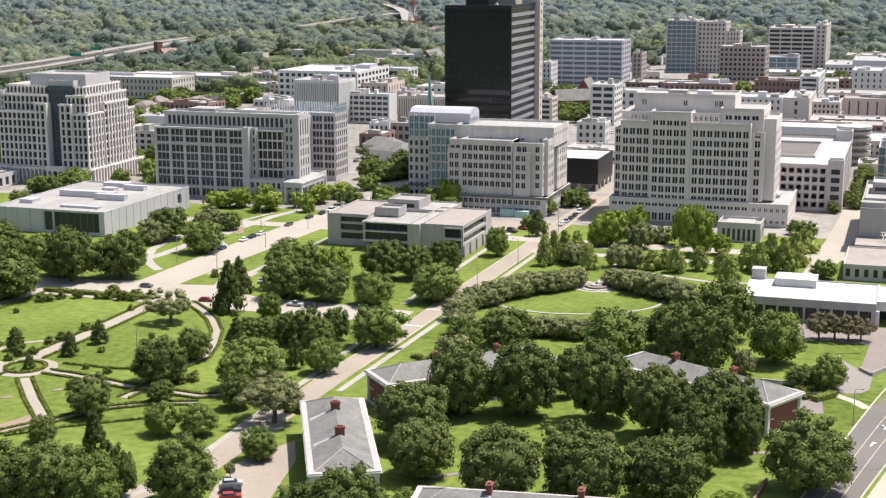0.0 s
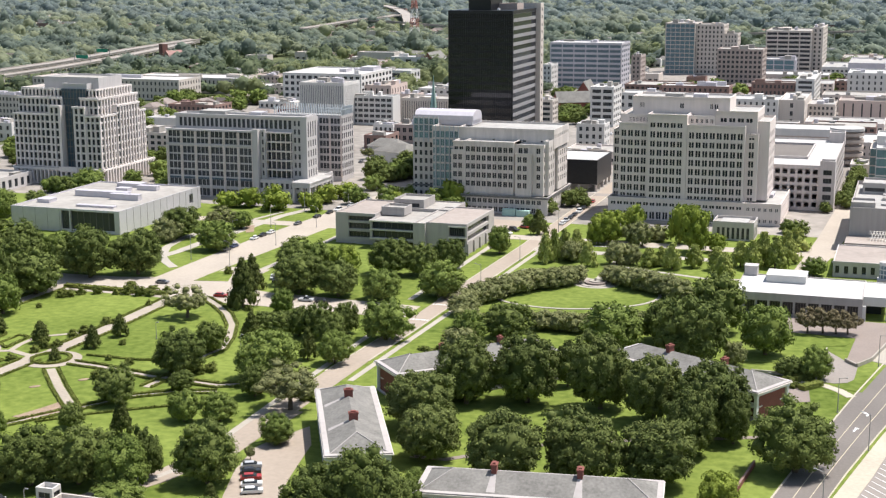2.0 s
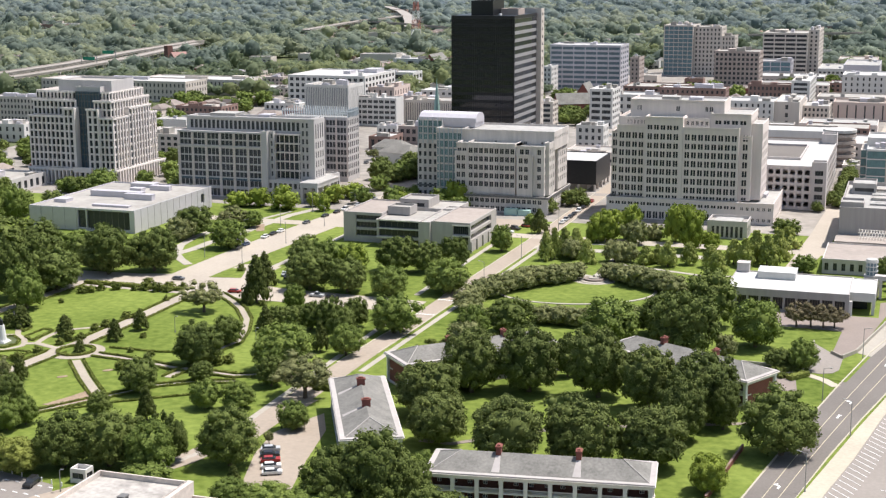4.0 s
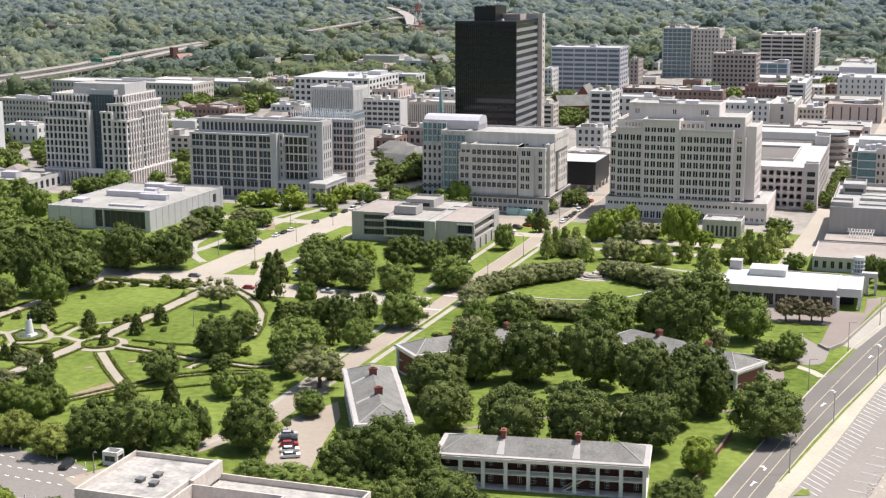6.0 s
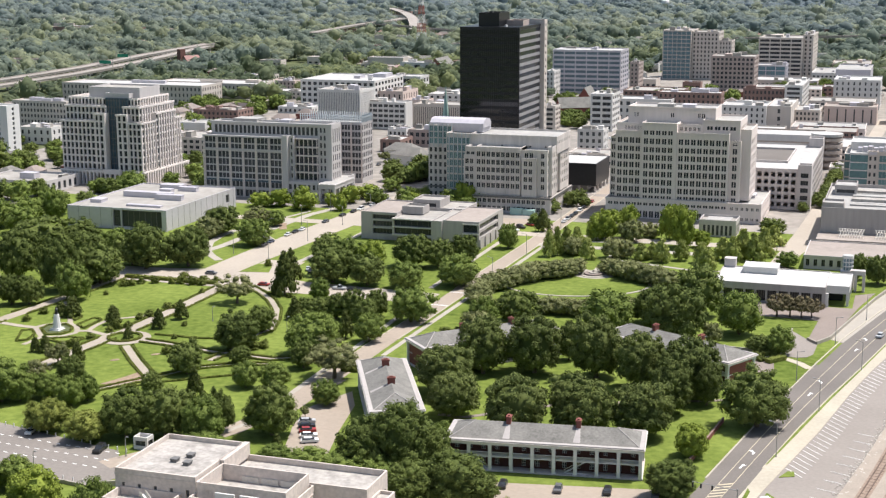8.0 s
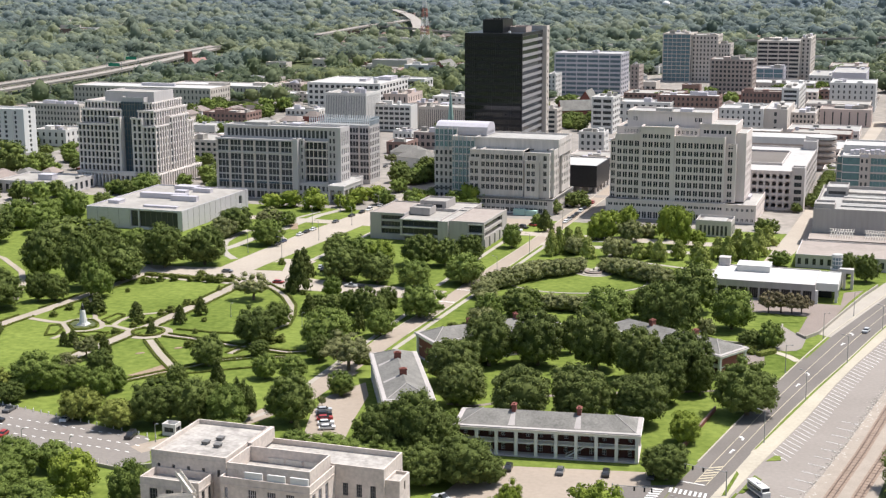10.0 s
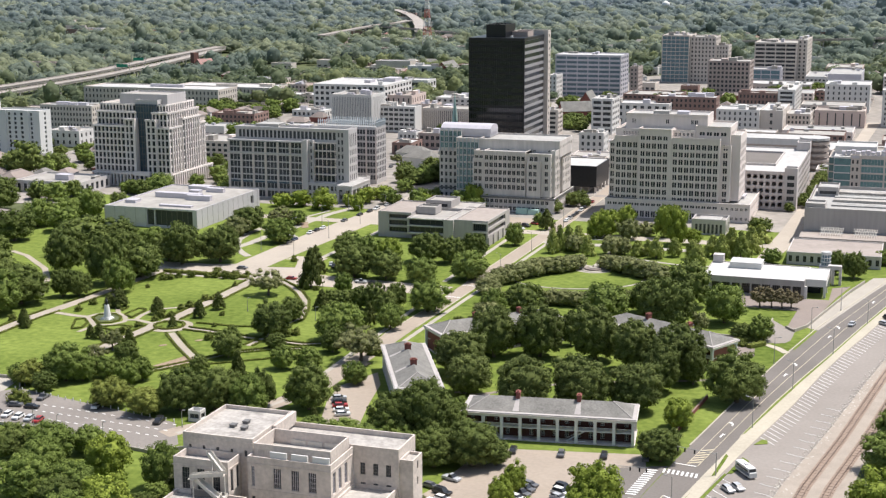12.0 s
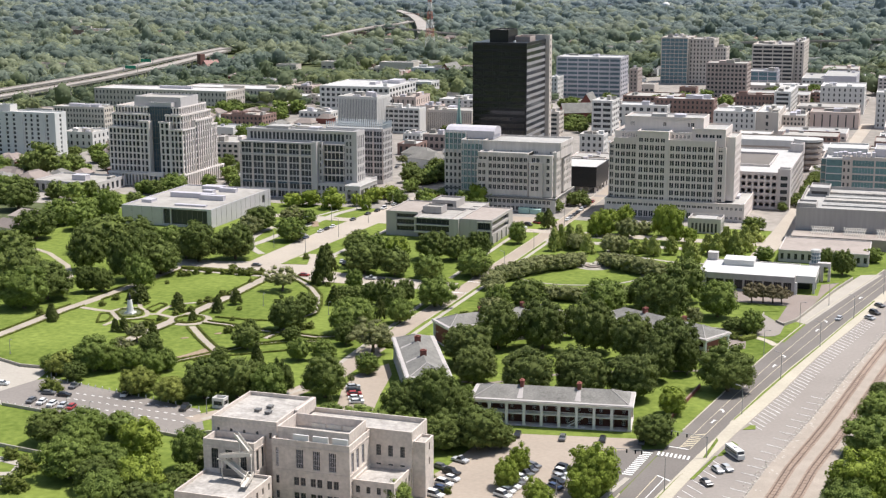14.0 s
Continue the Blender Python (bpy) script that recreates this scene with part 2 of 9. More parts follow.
def setting(name, mb, mats, label, category):
    return tagged(part(name, mb, mats), label, category, kind="structure")


# ---- facades ----
WINDOWS, PIERS = {}, {}


def window_mesh(w, h, pane, frame_mat, mullions, transoms, depth, thick=0.09):
    """A window unit in one piece: a lattice of frame and bars, with the panes set back in it. Its wall faces -y."""
    key = (round(w, 2), round(h, 2), pane.name, frame_mat.name, mullions, transoms, thick)
    if key not in WINDOWS:
        t = min(0.06, w * 0.05)

        def cuts(size, n, bar):
            c = [size * (i + 1) / (n + 1) - size / 2 for i in range(n)]
            return [-size / 2, -size / 2 + t] + [x for q in c for x in (q - bar / 2, q + bar / 2)] + [size / 2 - t, size / 2]

        xs, zs = cuts(w, mullions, thick), cuts(h, transoms, 0.06)
        y0, nx = depth - (0.2 if thick > 0.2 else 0.08), len(xs)
        b = MB()
        b.v = [(x, y, z) for y in (y0, depth) for z in zs for x in xs]
        for j in range(len(zs) - 1):
            for i in range(nx - 1):
                q = [j * nx + i, j * nx + i + 1, (j + 1) * nx + i + 1, (j + 1) * nx + i]
                if i % 2 == 0 or j % 2 == 0:
                    b.f.append(tuple(q)), b.m.append(0)
                    continue
                r = [k + nx * len(zs) for k in q]
                b.f.append(tuple(r)), b.m.append(1)
                for k in range(4):
                    b.f.append((q[k], r[k], r[(k + 1) % 4], q[(k + 1) % 4])), b.m.append(0)
        WINDOWS[key] = b.mesh("window", [frame_mat, pane])
    return WINDOWS[key]


def spans(total, count, share, m0=0.0, m1=0.0):
    """count openings, evenly set in total, each taking share of its bay."""
    if not count:
        return []
    bay = (total - m0 - m1) / count
    return [(m0 + bay * (i + 0.5 - share / 2), m0 + bay * (i + 0.5 + share / 2)) for i in range(count)]


def facade(b, parent, o, turn, us, zs, w, h, depth=0.35, k=0, pane=DARK_GLASS, bars=FRAME_GREY, mullions=1, transoms=0, glazed=True, skip=(), thick=0.09, bunch=None):
    """A wall from o, w wide and h high, turned about z (0: it faces -y, 90: it faces +x), pierced at the spans us by zs."""
    c, s = round(math.cos(radians(turn)), 6), round(math.sin(radians(turn)), 6)

    def at(u, d, z):
        return (o[0] + c * u - s * d, o[1] + s * u + c * d, o[2] + z)

    ul = [0.0] + [x for a in us for x in a] + [w]
    zl = [0.0] + [x for a in zs for x in a] + [h]
    for j in range(len(zl) - 1):
        z0, z1 = zl[j], zl[j + 1]
        if z1 - z0 < 1e-4:
            continue
        if j % 2 == 0:
            b.face([at(0, 0, z0), at(w, 0, z0), at(w, 0, z1), at(0, 0, z1)], k)
            continue
        for i in range(len(ul) - 1):
            u0, u1 = ul[i], ul[i + 1]
            if u1 - u0 < 1e-4:
                continue
            if i % 2 == 0 or (i // 2, j // 2) in skip:
                b.face([at(u0, 0, z0), at(u1, 0, z0), at(u1, 0, z1), at(u0, 0, z1)], k)
                continue
            for p, q in (((u0, z0), (u1, z0)), ((u1, z0), (u1, z1)), ((u1, z1), (u0, z1)), ((u0, z1), (u0, z0))):
                b.face([at(p[0], 0, p[1]), at(p[0], depth, p[1]), at(q[0], depth, q[1]), at(q[0], 0, q[1])], k)
            if glazed:
                x, y, z = at((u0 + u1) / 2, 0, (z0 + z1) / 2)
                if bunch is not None:                      # far off: too small to pick apart
                    e = depth - 0.04
                    bunch.face([at(u0, e, z0), at(u1, e, z0), at(u1, e, z1), at(u0, e, z1)], 1)
                    for i in range(1, mullions + 1):
                        u = u0 + (u1 - u0) * i / (mullions + 1)
                        bunch.face([at(u - 0.08, e - 0.06, z0), at(u + 0.08, e - 0.06, z0), at(u + 0.08, e - 0.06, z1), at(u - 0.08, e - 0.06, z1)], 0)
                    continue
                ob = new("window", window_mesh(u1 - u0, z1 - z0, pane, bars, mullions, transoms, depth - 0.04, thick))
                ob.parent = parent
                ob.matrix_basis = pose(x, y, z, 0, 0, turn)


def rows_of(z0, n, storey, share=0.55, sill=0.28):
    return [(z0 + storey * (i + sill), z0 + storey * (i + sill + share)) for i in range(n)]


def mass(thing_ob, x0, x1, y0, y1, z0, z1, wall, roof, front=None, side=None, parapet=0.9, depth=0.35, glazed=True, pane=DARK_GLASS, bars=FRAME_GREY, mullions=1, transoms=0, thick=0.09, far=False, piers=0.0):
    """One block of a building: four walls with a parapet, its windows, and the roof. front and side: (us, zs), counted from the block's corner."""
    b = MB()
    w, d, h = x1 - x0, y1 - y0, z1 - z0
    kw = dict(depth=depth, pane=pane, bars=bars, mullions=mullions, transoms=transoms, glazed=glazed, thick=thick, bunch=MB() if far else None)
    facade(b, thing_ob, (x0, y0, z0), 0, *(front or ([], [])), w, h, **kw)
    facade(b, thing_ob, (x1, y0, z0), 90, *(side or ([], [])), d, h, **kw)
    if far and kw["bunch"].f:
        part("far_glazing", kw["bunch"], [bars, pane], thing_ob)["kind"] = "stuff"
    b.face([(x1, y1, z0), (x0, y1, z0), (x0, y1, z1), (x1, y1, z1)])
    b.face([(x0, y1, z0), (x0, y0, z0), (x0, y0, z1), (x0, y1, z1)])
    t, zr = 0.35, z1 - parapet
    ox, ix = [(x0, y0), (x1, y0), (x1, y1), (x0, y1)], [(x0 + t, y0 + t), (x1 - t, y0 + t), (x1 - t, y1 - t), (x0 + t, y1 - t)]
    for i in range(4):
        j = (i + 1) % 4
        b.face([(*ox[i], z1), (*ox[j], z1), (*ix[j], z1), (*ix[i], z1)])
        b.face([(*ix[j], zr), (*ix[i], zr), (*ix[i], z1), (*ix[j], z1)])
    if not glazed and (front or side):
        # dark storeys behind open bays
        part("garage_core", MB().box(x0 + 9.0, x1 - 9.0, y0 + 9.0, y1 - 0.5, z0, zr - 0.3), wall, thing_ob)
        for za, zb in (front or side)[1]:
            part("deck", MB().box(x0 + 0.4, x1 - 0.4, y0 + 0.4, y1 - 0.4, z0 + za - 0.4, z0 + za - 0.05), wall, thing_ob)
    if piers:                                             # uprights standing proud between the window columns
        for (ox_, oy_), turn, us, wd in (((x0, y0), 0, (front or ([],))[0], w), ((x1, y0), 90, (side or ([],))[0], d)):
            for (a0, a1), (c0, c1) in zip(us, us[1:]):
                g = (c0 - a1) * 0.42
                m = PIERS.setdefault((round(g, 2), round(h, 2), wall.name, piers), None) or MB().box(-g, g, -piers, 0, 0, h - 0.5).mesh("pier", wall)
                PIERS[(round(g, 2), round(h, 2), wall.name, piers)] = m
                u = (a1 + c0) / 2
                part("pier", m, None, thing_ob).matrix_basis = pose(ox_ + (u if turn == 0 else 0), oy_ + (u if turn else 0), z0, 0, 0, turn)
    part("wall", b, wall, thing_ob)
    part("roof", MB().box(ix[0][0], ix[2][0], ix[0][1], ix[2][1], zr - 0.2, zr), roof, thing_ob)


def unit(name, parent, x0, x1, y0, y1, z0, z1, m, lip=0.12):
    """A plant box on a roof, with a slightly wider lid."""
    b = MB().box(x0, x1, y0, y1, z0, z1 - 0.25)
    b.box(x0 - lip, x1 + lip, y0 - lip, y1 + lip, z1 - 0.25, z1)
    return part(name, b, m, parent)


# ---- ground ----
setting("ground", MB().slab([(-4600, -900), (2600, -900), (2600, 5100), (-4600, 5100)], -3, -0.30), ROUGH_GRASS, "green ground reaching the horizon under woods and suburbs", "ground")
setting("pavement_city", MB().slab([(-520, 520), (60, 520), (120, 1700), (-560, 1250)], -0.5, -0.06), CITY_GROUND, "bleached concrete and asphalt of the city blocks", "pavement")
setting("lawn_capitol", MB().slab([(-420, 90), (30, 90), (70, 560), (-420, 560)], -0.6, -0.04), GRASS, "mown green lawns of the park and gardens", "lawn")
LAY = [0.0]


def flat(name, pts, m, label, category, z=None, kind="structure"):
    """A paved or planted piece lying on the ground."""
    LAY[0] += 0.0006
    z = (0.02 + LAY[0]) if z is None else z
    return tagged(part(name, MB().slab(pts, -0.3, z), m), label, category, kind=kind)


def rect(x0, x1, y0, y1):
    return [(x0, y0), (x1, y0), (x1, y1), (x0, y1)]


def band(line, w):
    """The outline of a strip w wide along a line."""
    left, right = [], []
    for i, p in enumerate(line):
        a, c = Vector(line[max(i - 1, 0)]), Vector(line[min(i + 1, len(line) - 1)])
        n = (c - a).normalized()
        left.append((p[0] - n.y * w / 2, p[1] + n.x * w / 2))
        right.append((p[0] + n.y * w / 2, p[1] - n.x * w / 2))
    return right + left[::-1]


# river road, its verge and lot, the railway: each edge is a line x(y)
# ---- streets ----
THIRD_L = [(-146.2, 250), (-145.4, 324), (-143.2, 367), (-142.4, 415), (-140.2, 507), (-139.6, 640), (-139.4, 1000)]
THIRD_R = [(-138.6, 250), (-137.6, 337), (-136.4, 372), (-135.6, 409), (-133.0, 509), (-132.4, 640), (-132, 1000)]
flat("road_third", THIRD_L + THIRD_R[::-1], ROAD_CONC, "tan concrete street between the lawns", "road")
flat("road_boulevard", [(-250.4, 396), (-249.6, 440), (-248.2, 489), (-244.6, 532), (-240, 586), (-236.7, 646), (-221.5, 646), (-226, 552), (-227.2, 532), (-230.7, 477), (-234.7, 413), (-236, 396)], BOULEVARD, "wide pale concrete boulevard with parked cars", "road")
flat("road_cross", [(-290, 393), (-283, 388), (-145, 386), (-145, 402), (-200, 405), (-216, 409), (-216, 438), (-232, 438), (-235, 412.6), (-249.6, 414.6), (-262, 411), (-284, 409.6), (-292, 411)], BOULEVARD, "pale concrete cross street in front of the gardens", "road")
flat("road_state", rect(-134, -60, 500, 506), SIDEWALK, "pale path across the park", "path")
flat("road_spanish", rect(-420, -20, 520, 529), BOULEVARD, "street crossing the boulevard", "road")
flat("sidewalk_third", band([(-135.4, 318), (-134.0, 372), (-133.0, 409), (-130.6, 509)], 1.8), SIDEWALK, "pale concrete sidewalk", "sidewalk")
flat("sidewalk_third_west", rect(-152.5, -150.5, 410, 530), SIDEWALK, "pale concrete sidewalk", "sidewalk")
flat("road_lafayette", [(-36, 462), (-27, 484), (-25.3, 498), (-22.4, 520), (-18.4, 568), (-17, 630), (-10, 760), (2, 1050), (-8, 1050), (-18, 760), (-27, 630), (-29.5, 565), (-32.5, 515), (-35.4, 470)], BOULEVARD, "pale street past the parking garage", "road")
flat("road_north", rect(-360, 30, 634, 642), ASPHALT_OLD, "grey city street", "road")
flat("road_main", rect(-420, 60, 752, 762), ASPHALT_OLD, "grey city street", "road")

# river road with its walk, lot and railway
LEFT = [(-34, 150), (-30.5, 187), (-25.0, 229.5), (-23.0, 241.9), (-19.6, 263.5), (-16.5, 283.1), (-10.5, 319.2), (-5.6, 347.1), (1.4, 382.9), (9.8, 416.5), (19.2, 452.8), (26.5, 483.8), (50, 580), (92, 760)]
CURB = [(-27, 150), (-21.5, 187.8), (-16.3, 220.1), (-13.3, 237.3), (-10.8, 252.9), (-5.0, 286.3), (1.1, 316.6), (8.1, 348.4), (15.8, 385.7), (24.7, 426.3), (27.8, 440.6), (36, 480), (59, 580), (101, 760)]
WALK_R = [(-23, 150), (-17.2, 188.3), (-15.1, 202.4), (-11.8, 223.5), (-8.8, 239.8), (-4.8, 259.8), (0.5, 286.2), (6.0, 319.6), (11.0, 345.4), (16.8, 370.6), (22.0, 394.9), (28.3, 422.4), (40, 476), (62, 580), (104, 760)]
LOT_R = [(-8, 150), (0.5, 194.1), (3.8, 219.7), (11.5, 261.3), (21.9, 326.2), (29.8, 370.6), (46, 440), (75, 560)]
BAL_R = [(10, 150), (18.6, 200), (22.6, 240), (31, 290), (44, 350), (62, 430), (90, 540)]
flat("road_river", LEFT + CURB[::-1], ASPHALT, "grey asphalt road with a turning lane along the river", "road")
flat("pavement_walk", CURB + WALK_R[::-1], RIVER_WALK, "bright pale concrete riverside walk", "sidewalk", 0.14)
flat("pavement_lot", WALK_R[:13] + LOT_R[::-1], ASPHALT_OLD, "bleached asphalt parking strip beside the railway", "parking lot")
flat("ballast_bed", LOT_R + BAL_R[::-1], BALLAST, "brown ballast bed of the railway", "railway bed", 0.2)
flat("levee_ground", BAL_R + [(200, 540), (200, 150)], ROUGH_GRASS, "rough green levee bank", "levee", 0.25)
flat("verge_walk", [(-26.2, 150), (-20.6, 187), (-18.6, 201), (-17.3, 208), (-18.7, 201), (-21.0, 187), (-26.8, 150)], GRASS, "narrow grass verge", "verge", 0.17)
flat("verge_river", [(-14.2, 220), (-13.2, 221), (-12.0, 236), (-12.8, 238)], GRASS, "narrow grass verge", "verge", 0.17)
flat("verge_bend", [(-10.6, 255), (-10.0, 256), (-4.5, 284), (1.0, 312), (8.0, 345), (15.8, 383), (24.5, 422), (24.2, 424), (15.9, 385.7), (8.2, 348.4), (1.2, 316.6), (-4.9, 286.3)], GRASS, "narrow grass verge", "verge", 0.17)
flat("verge_island", [(-6.6, 247.6), (-3.0, 249.4), (-3.4, 252.6), (-4.9, 252.4)], GRASS, "worn grass island", "verge", 0.17)
flat("verge_island_lower", [(-10.6, 223), (-9.4, 223.4), (-6.2, 234), (-8.2, 236.5)], GRASS, "worn grass island", "verge", 0.17)
flat("verge_strip", [(-15.0, 203), (-14.0, 203), (-10.6, 222.5), (-11.2, 223)], GRASS, "narrow grass verge", "verge", 0.17)
def along(line, y):
    for (xa, ya), (xb, yb) in zip(line, line[1:]):
        if ya <= y <= yb:
            return xa + (xb - xa) * (y - ya) / (yb - ya)
    return line[-1][0]


def mid(f, y, s=0.0):
    """x of a line that keeps the share f of the river road's width, at y."""
    a, c = along(LEFT, y), along(CURB, y)
    return a + f * (c - a) + s


def stripe(name, pts, m, label, z=0.105, parent=None):
    ob = part(name, MB().slab(pts, z - 0.02, z), m, parent)
    return tagged(ob, label, "road marking", "road markings", "structure")


for nm, line in (("kerb_third_west", THIRD_L[1:3]), ("kerb_third_west_upper", [(-142.45, 412)] + THIRD_L[4:6]), ("kerb_third_east", THIRD_R[1:6]), ("kerb_river_west", [(x - 0.2, y) for x, y in LEFT[3:12]]), ("kerb_river_west_lower", [(x - 0.2, y) for x, y in LEFT[:2]]), ("kerb_river_east", [(x - 0.12, y) for x, y in CURB[4:11]])):
    flat(nm, band(line, 0.42), RIVER_WALK, "low pale concrete kerb", "kerb", 0.16)
for y, xa in ((385.2, -142.6), (405.8, -142.0)):
    for i in range(7):
        x = xa + 0.92 * i
        stripe("crosswalk_bar", [(x, y - 0.6), (x + 0.5, y - 0.6), (x + 0.5, y + 0.7), (x, y + 0.7)], LINE_WHITE, "white bar of a zebra crossing")
rng_r = np.random.default_rng(8)
b = MB()
for i in range(2600):                                     # broken stone between lot and ballast
    y = rng_r.uniform(190, 400)
    x = along(LOT_R, y) + rng_r.normal(0.9, 1.15)
    r = rng_r.uniform(0.08, 0.30)
    p = [(x + r * math.cos(a) * rng_r.uniform(0.7, 1.2), y + r * math.sin(a) * rng_r.uniform(0.7, 1.3)) for a in (0.2, 1.5, 2.9, 4.4, 5.4)]
    b.slab(p, 0.0, 0.10 + r * 0.35)
tagged(part("riprap", b, RIPRAP), "pale broken stone along the parking strip", "stones", kind="stuff")
for f0, mk in ((0.36, LINE_YELLOW), (0.66, LINE_YELLOW)):
    y0 = 226
    ys = [y0 + 14 * i for i in range(24)]
    a = [(mid(f0, y), y) for y in ys]
    stripe("road_line", band(a, 0.17), mk, "long painted line on the river road")
for i, y in enumerate((251, 262, 316, 329, 368, 382, 425)):
    x = mid(0.51, y)
    s = 1 if i % 2 else -1
    b = MB().slab(band([(x, y), (x + 0.25, y + 1.6), (x - 0.5 * s, y + 2.4)], 0.5), 0.085, 0.105)
    b.slab([(x - 1.3 * s, y + 2.5), (x - 0.2 * s, y + 1.7), (x - 0.2 * s, y + 3.3)], 0.085, 0.106)
    tagged(part("turn_arrow", b, LINE_WHITE), "white turn arrow painted on the road", "road marking", "turn arrows", "structure")
for i in range(8):
    x, y = -26.8 + 1.22 * i, 220.3 - 0.18 * i
    stripe("crosswalk_bar", [(x, y - 1.6), (x + 0.62, y - 1.6), (x + 0.62, y + 1.4), (x, y + 1.4)], LINE_WHITE, "white bar of a zebra crossing")
for i in range(13):
    u = i / 12
    x, y = -33.0 + 2.0 * u, 201.0 + 18.2 * u
    stripe("crosswalk_bar", [(x, y), (x + 2.8, y + 0.1), (x + 2.86, y + 0.8), (x + 0.06, y + 0.7)], LINE_WHITE, "white bar of a zebra crossing")
for i in range(6):
    y = 227.4 + 2.1 * i
    x = mid(0.36, y, 0.25)
    stripe("hatch_bar", [(x, y), (mid(0.66, y + 1.9), y + 1.9), (mid(0.66, y + 2.8), y + 2.8), (x, y + 0.8)], LINE_YELLOW, "yellow hatching on the road")
stripe("stop_line", band([(mid(0.03, 226.8), 226.8), (mid(0.64, 225.8), 225.8)], 0.5), LINE_WHITE, "white stop line")
stripe("stop_line", band([(mid(0.5, 203), 203), (mid(0.98, 200), 200)], 0.5), LINE_WHITE, "white stop line")
stripe("road_line", band([(mid(0.5, 203), 203), (mid(0.47, 150), 150)], 0.25), LINE_YELLOW, "long painted line on the river road")
stripe("road_line", band([(mid(0.76, 201), 201), (mid(0.74, 150), 150)], 0.22), LINE_WHITE, "long painted line on the river road")
for i in range(46):                                       # slanted bays along the walk
    y = 254.5 + 2.85 * i + 0.004 * i * i
    x = along(WALK_R, y) + 0.4
    stripe("bay_line", band([(x, y), (x + 4.2, y - 5.2)], 0.2), LINE_WHITE, "white parking bay line")
for i in range(8):
    y = 190 + 4.2 * i
    x = along(WALK_R, y) + 0.7
    stripe("bay_line", band([(x, y), (x + 4.6, y - 4.8)], 0.2), LINE_WHITE, "white parking bay line")
for i in range(16):
    y = 192 + 6.2 * i
    x = along(LOT_R, y) - 0.8
    stripe("bay_line", band([(x - 4.4, y + 1.6), (x, y)], 0.18), LINE_WHITE, "worn white parking bay line")

# two tracks
for off in (6.1, 12.1):
    line = [(along(LOT_R, y) + off - 0.0175 * (y - 196), y) for y in range(150, 400, 10)]
    track = thing("railway_track", "rusty railway track on wooden ties in brown ballast", "railway", "railway tracks", kind="structure")
    part("bed", MB().slab(band(line, 3.0), 0.18, 0.235), TRACK_BED, track, "rust-brown ballast between the rails")
    for s in (-0.72, 0.72):
        part("rail", MB().slab(band([(x + s, y) for x, y in line], 0.16), 0.3, 0.46), STEEL, track)
    tie_mesh = MB().box(-1.3, 1.3, -0.13, 0.13, -0.1, 0.13).mesh("tie", TIE)
    for i in range(62):
        y = 188 + 2.1 * i
        x = np.interp(y, [p[1] for p in line], [p[0] for p in line])
        t = part("tie", tie_mesh, None, track)
        t.matrix_basis = pose(x, y, 0.18, 0, 0, -12)

# parking lots, drives and plazas
flat("pavement_north_lot", [(-240, 206), (-234.5, 226), (-231, 229.5), (-168, 215), (-158, 199), (-161, 190.5), (-185, 194.5), (-229, 200.5)], LOT_GREY, "grey asphalt parking lot with faded bays", "parking lot")
flat("plaza_north", [(-330, 190), (-229, 200.2), (-240, 206), (-234.5, 226), (-237, 237.5), (-249, 237), (-262, 242), (-330, 240)], SIDEWALK, "pale stone plaza beside the lot", "plaza")
flat("pavement_barracks_lot", [(-76, 222.5), (-33.5, 230.6), (-31, 219), (-34.8, 196), (-39, 181), (-45, 150), (-90, 150), (-80, 190)], ROAD_CONC, "tan concrete parking court in front of the brick barracks", "parking lot")
flat("road_lot_entry", [(-40, 218), (-31, 222), (-26, 224), (-29, 200), (-31.5, 184), (-37, 196)], ASPHALT, "asphalt entry to the parking court", "road")
flat("verge_lot", [(-33.5, 197), (-36.8, 196.5), (-44, 160), (-37, 150), (-33, 187)], GRASS, "grass strip beside the parking court", "verge")
flat("sidewalk_lot", band([(-31.0, 199), (-33.4, 187), (-35.5, 172), (-38, 150)], 1.6), SIDEWALK, "pale concrete sidewalk", "sidewalk")
flat("drive_barracks", [(-134.0, 247), (-136.4, 262), (-134.8, 268), (-130.4, 280), (-124.7, 268), (-120.6, 247), (-116, 228), (-128, 228)], ROAD_CONC, "tan concrete parking court behind the barracks", "parking lot")
flat("drive_garden", band([(-166, 205), (-158, 218), (-148, 238), (-142.5, 262), (-139.7, 290)], 6.5), ROAD_CONC, "tan concrete drive under the trees", "road")
flat("sidewalk_garden", band([(-163, 207), (-154, 222), (-146, 246), (-147, 300), (-148, 380)], 1.8), SIDEWALK, "pale concrete sidewalk", "sidewalk")
flat("plaza_white_building", [(-33, 425), (-33, 405), (-20, 405), (-8.3, 404), (-9.8, 377), (-6.8, 373.1), (-3.0, 380), (4.6, 430.3), (9, 452), (2, 446), (2, 425)], BRICK_PAVE, "brown brick plaza in front of the flat white building", "plaza")
flat("ramp_drive", [(-16.2, 355.6), (-15.4, 387.3), (-9.4, 377), (-6.4, 372.6), (-6.8, 360.4), (-8.4, 356.6), (-11.5, 355.0)], ASPHALT_OLD, "grey asphalt ramp at the foot of the plaza", "ramp")
flat("drive_river", [(-2.7, 380), (3.2, 410), (9.6, 441), (17, 470), (26.0, 474), (17, 440), (10.6, 414.8), (1.4, 377.4)], SIDEWALK, "pale gravel lane beside the river road", "drive")
flat("lawn_ramp", [(-15.1, 353.7), (-10.6, 354.4), (-7.8, 356.4), (-6.2, 360), (-5.9, 371.6), (-3.2, 379.1), (1.2, 376.8), (-4.3, 348.8), (-10.8, 351.1)], GRASS, "small lawn beside the ramp", "lawn")
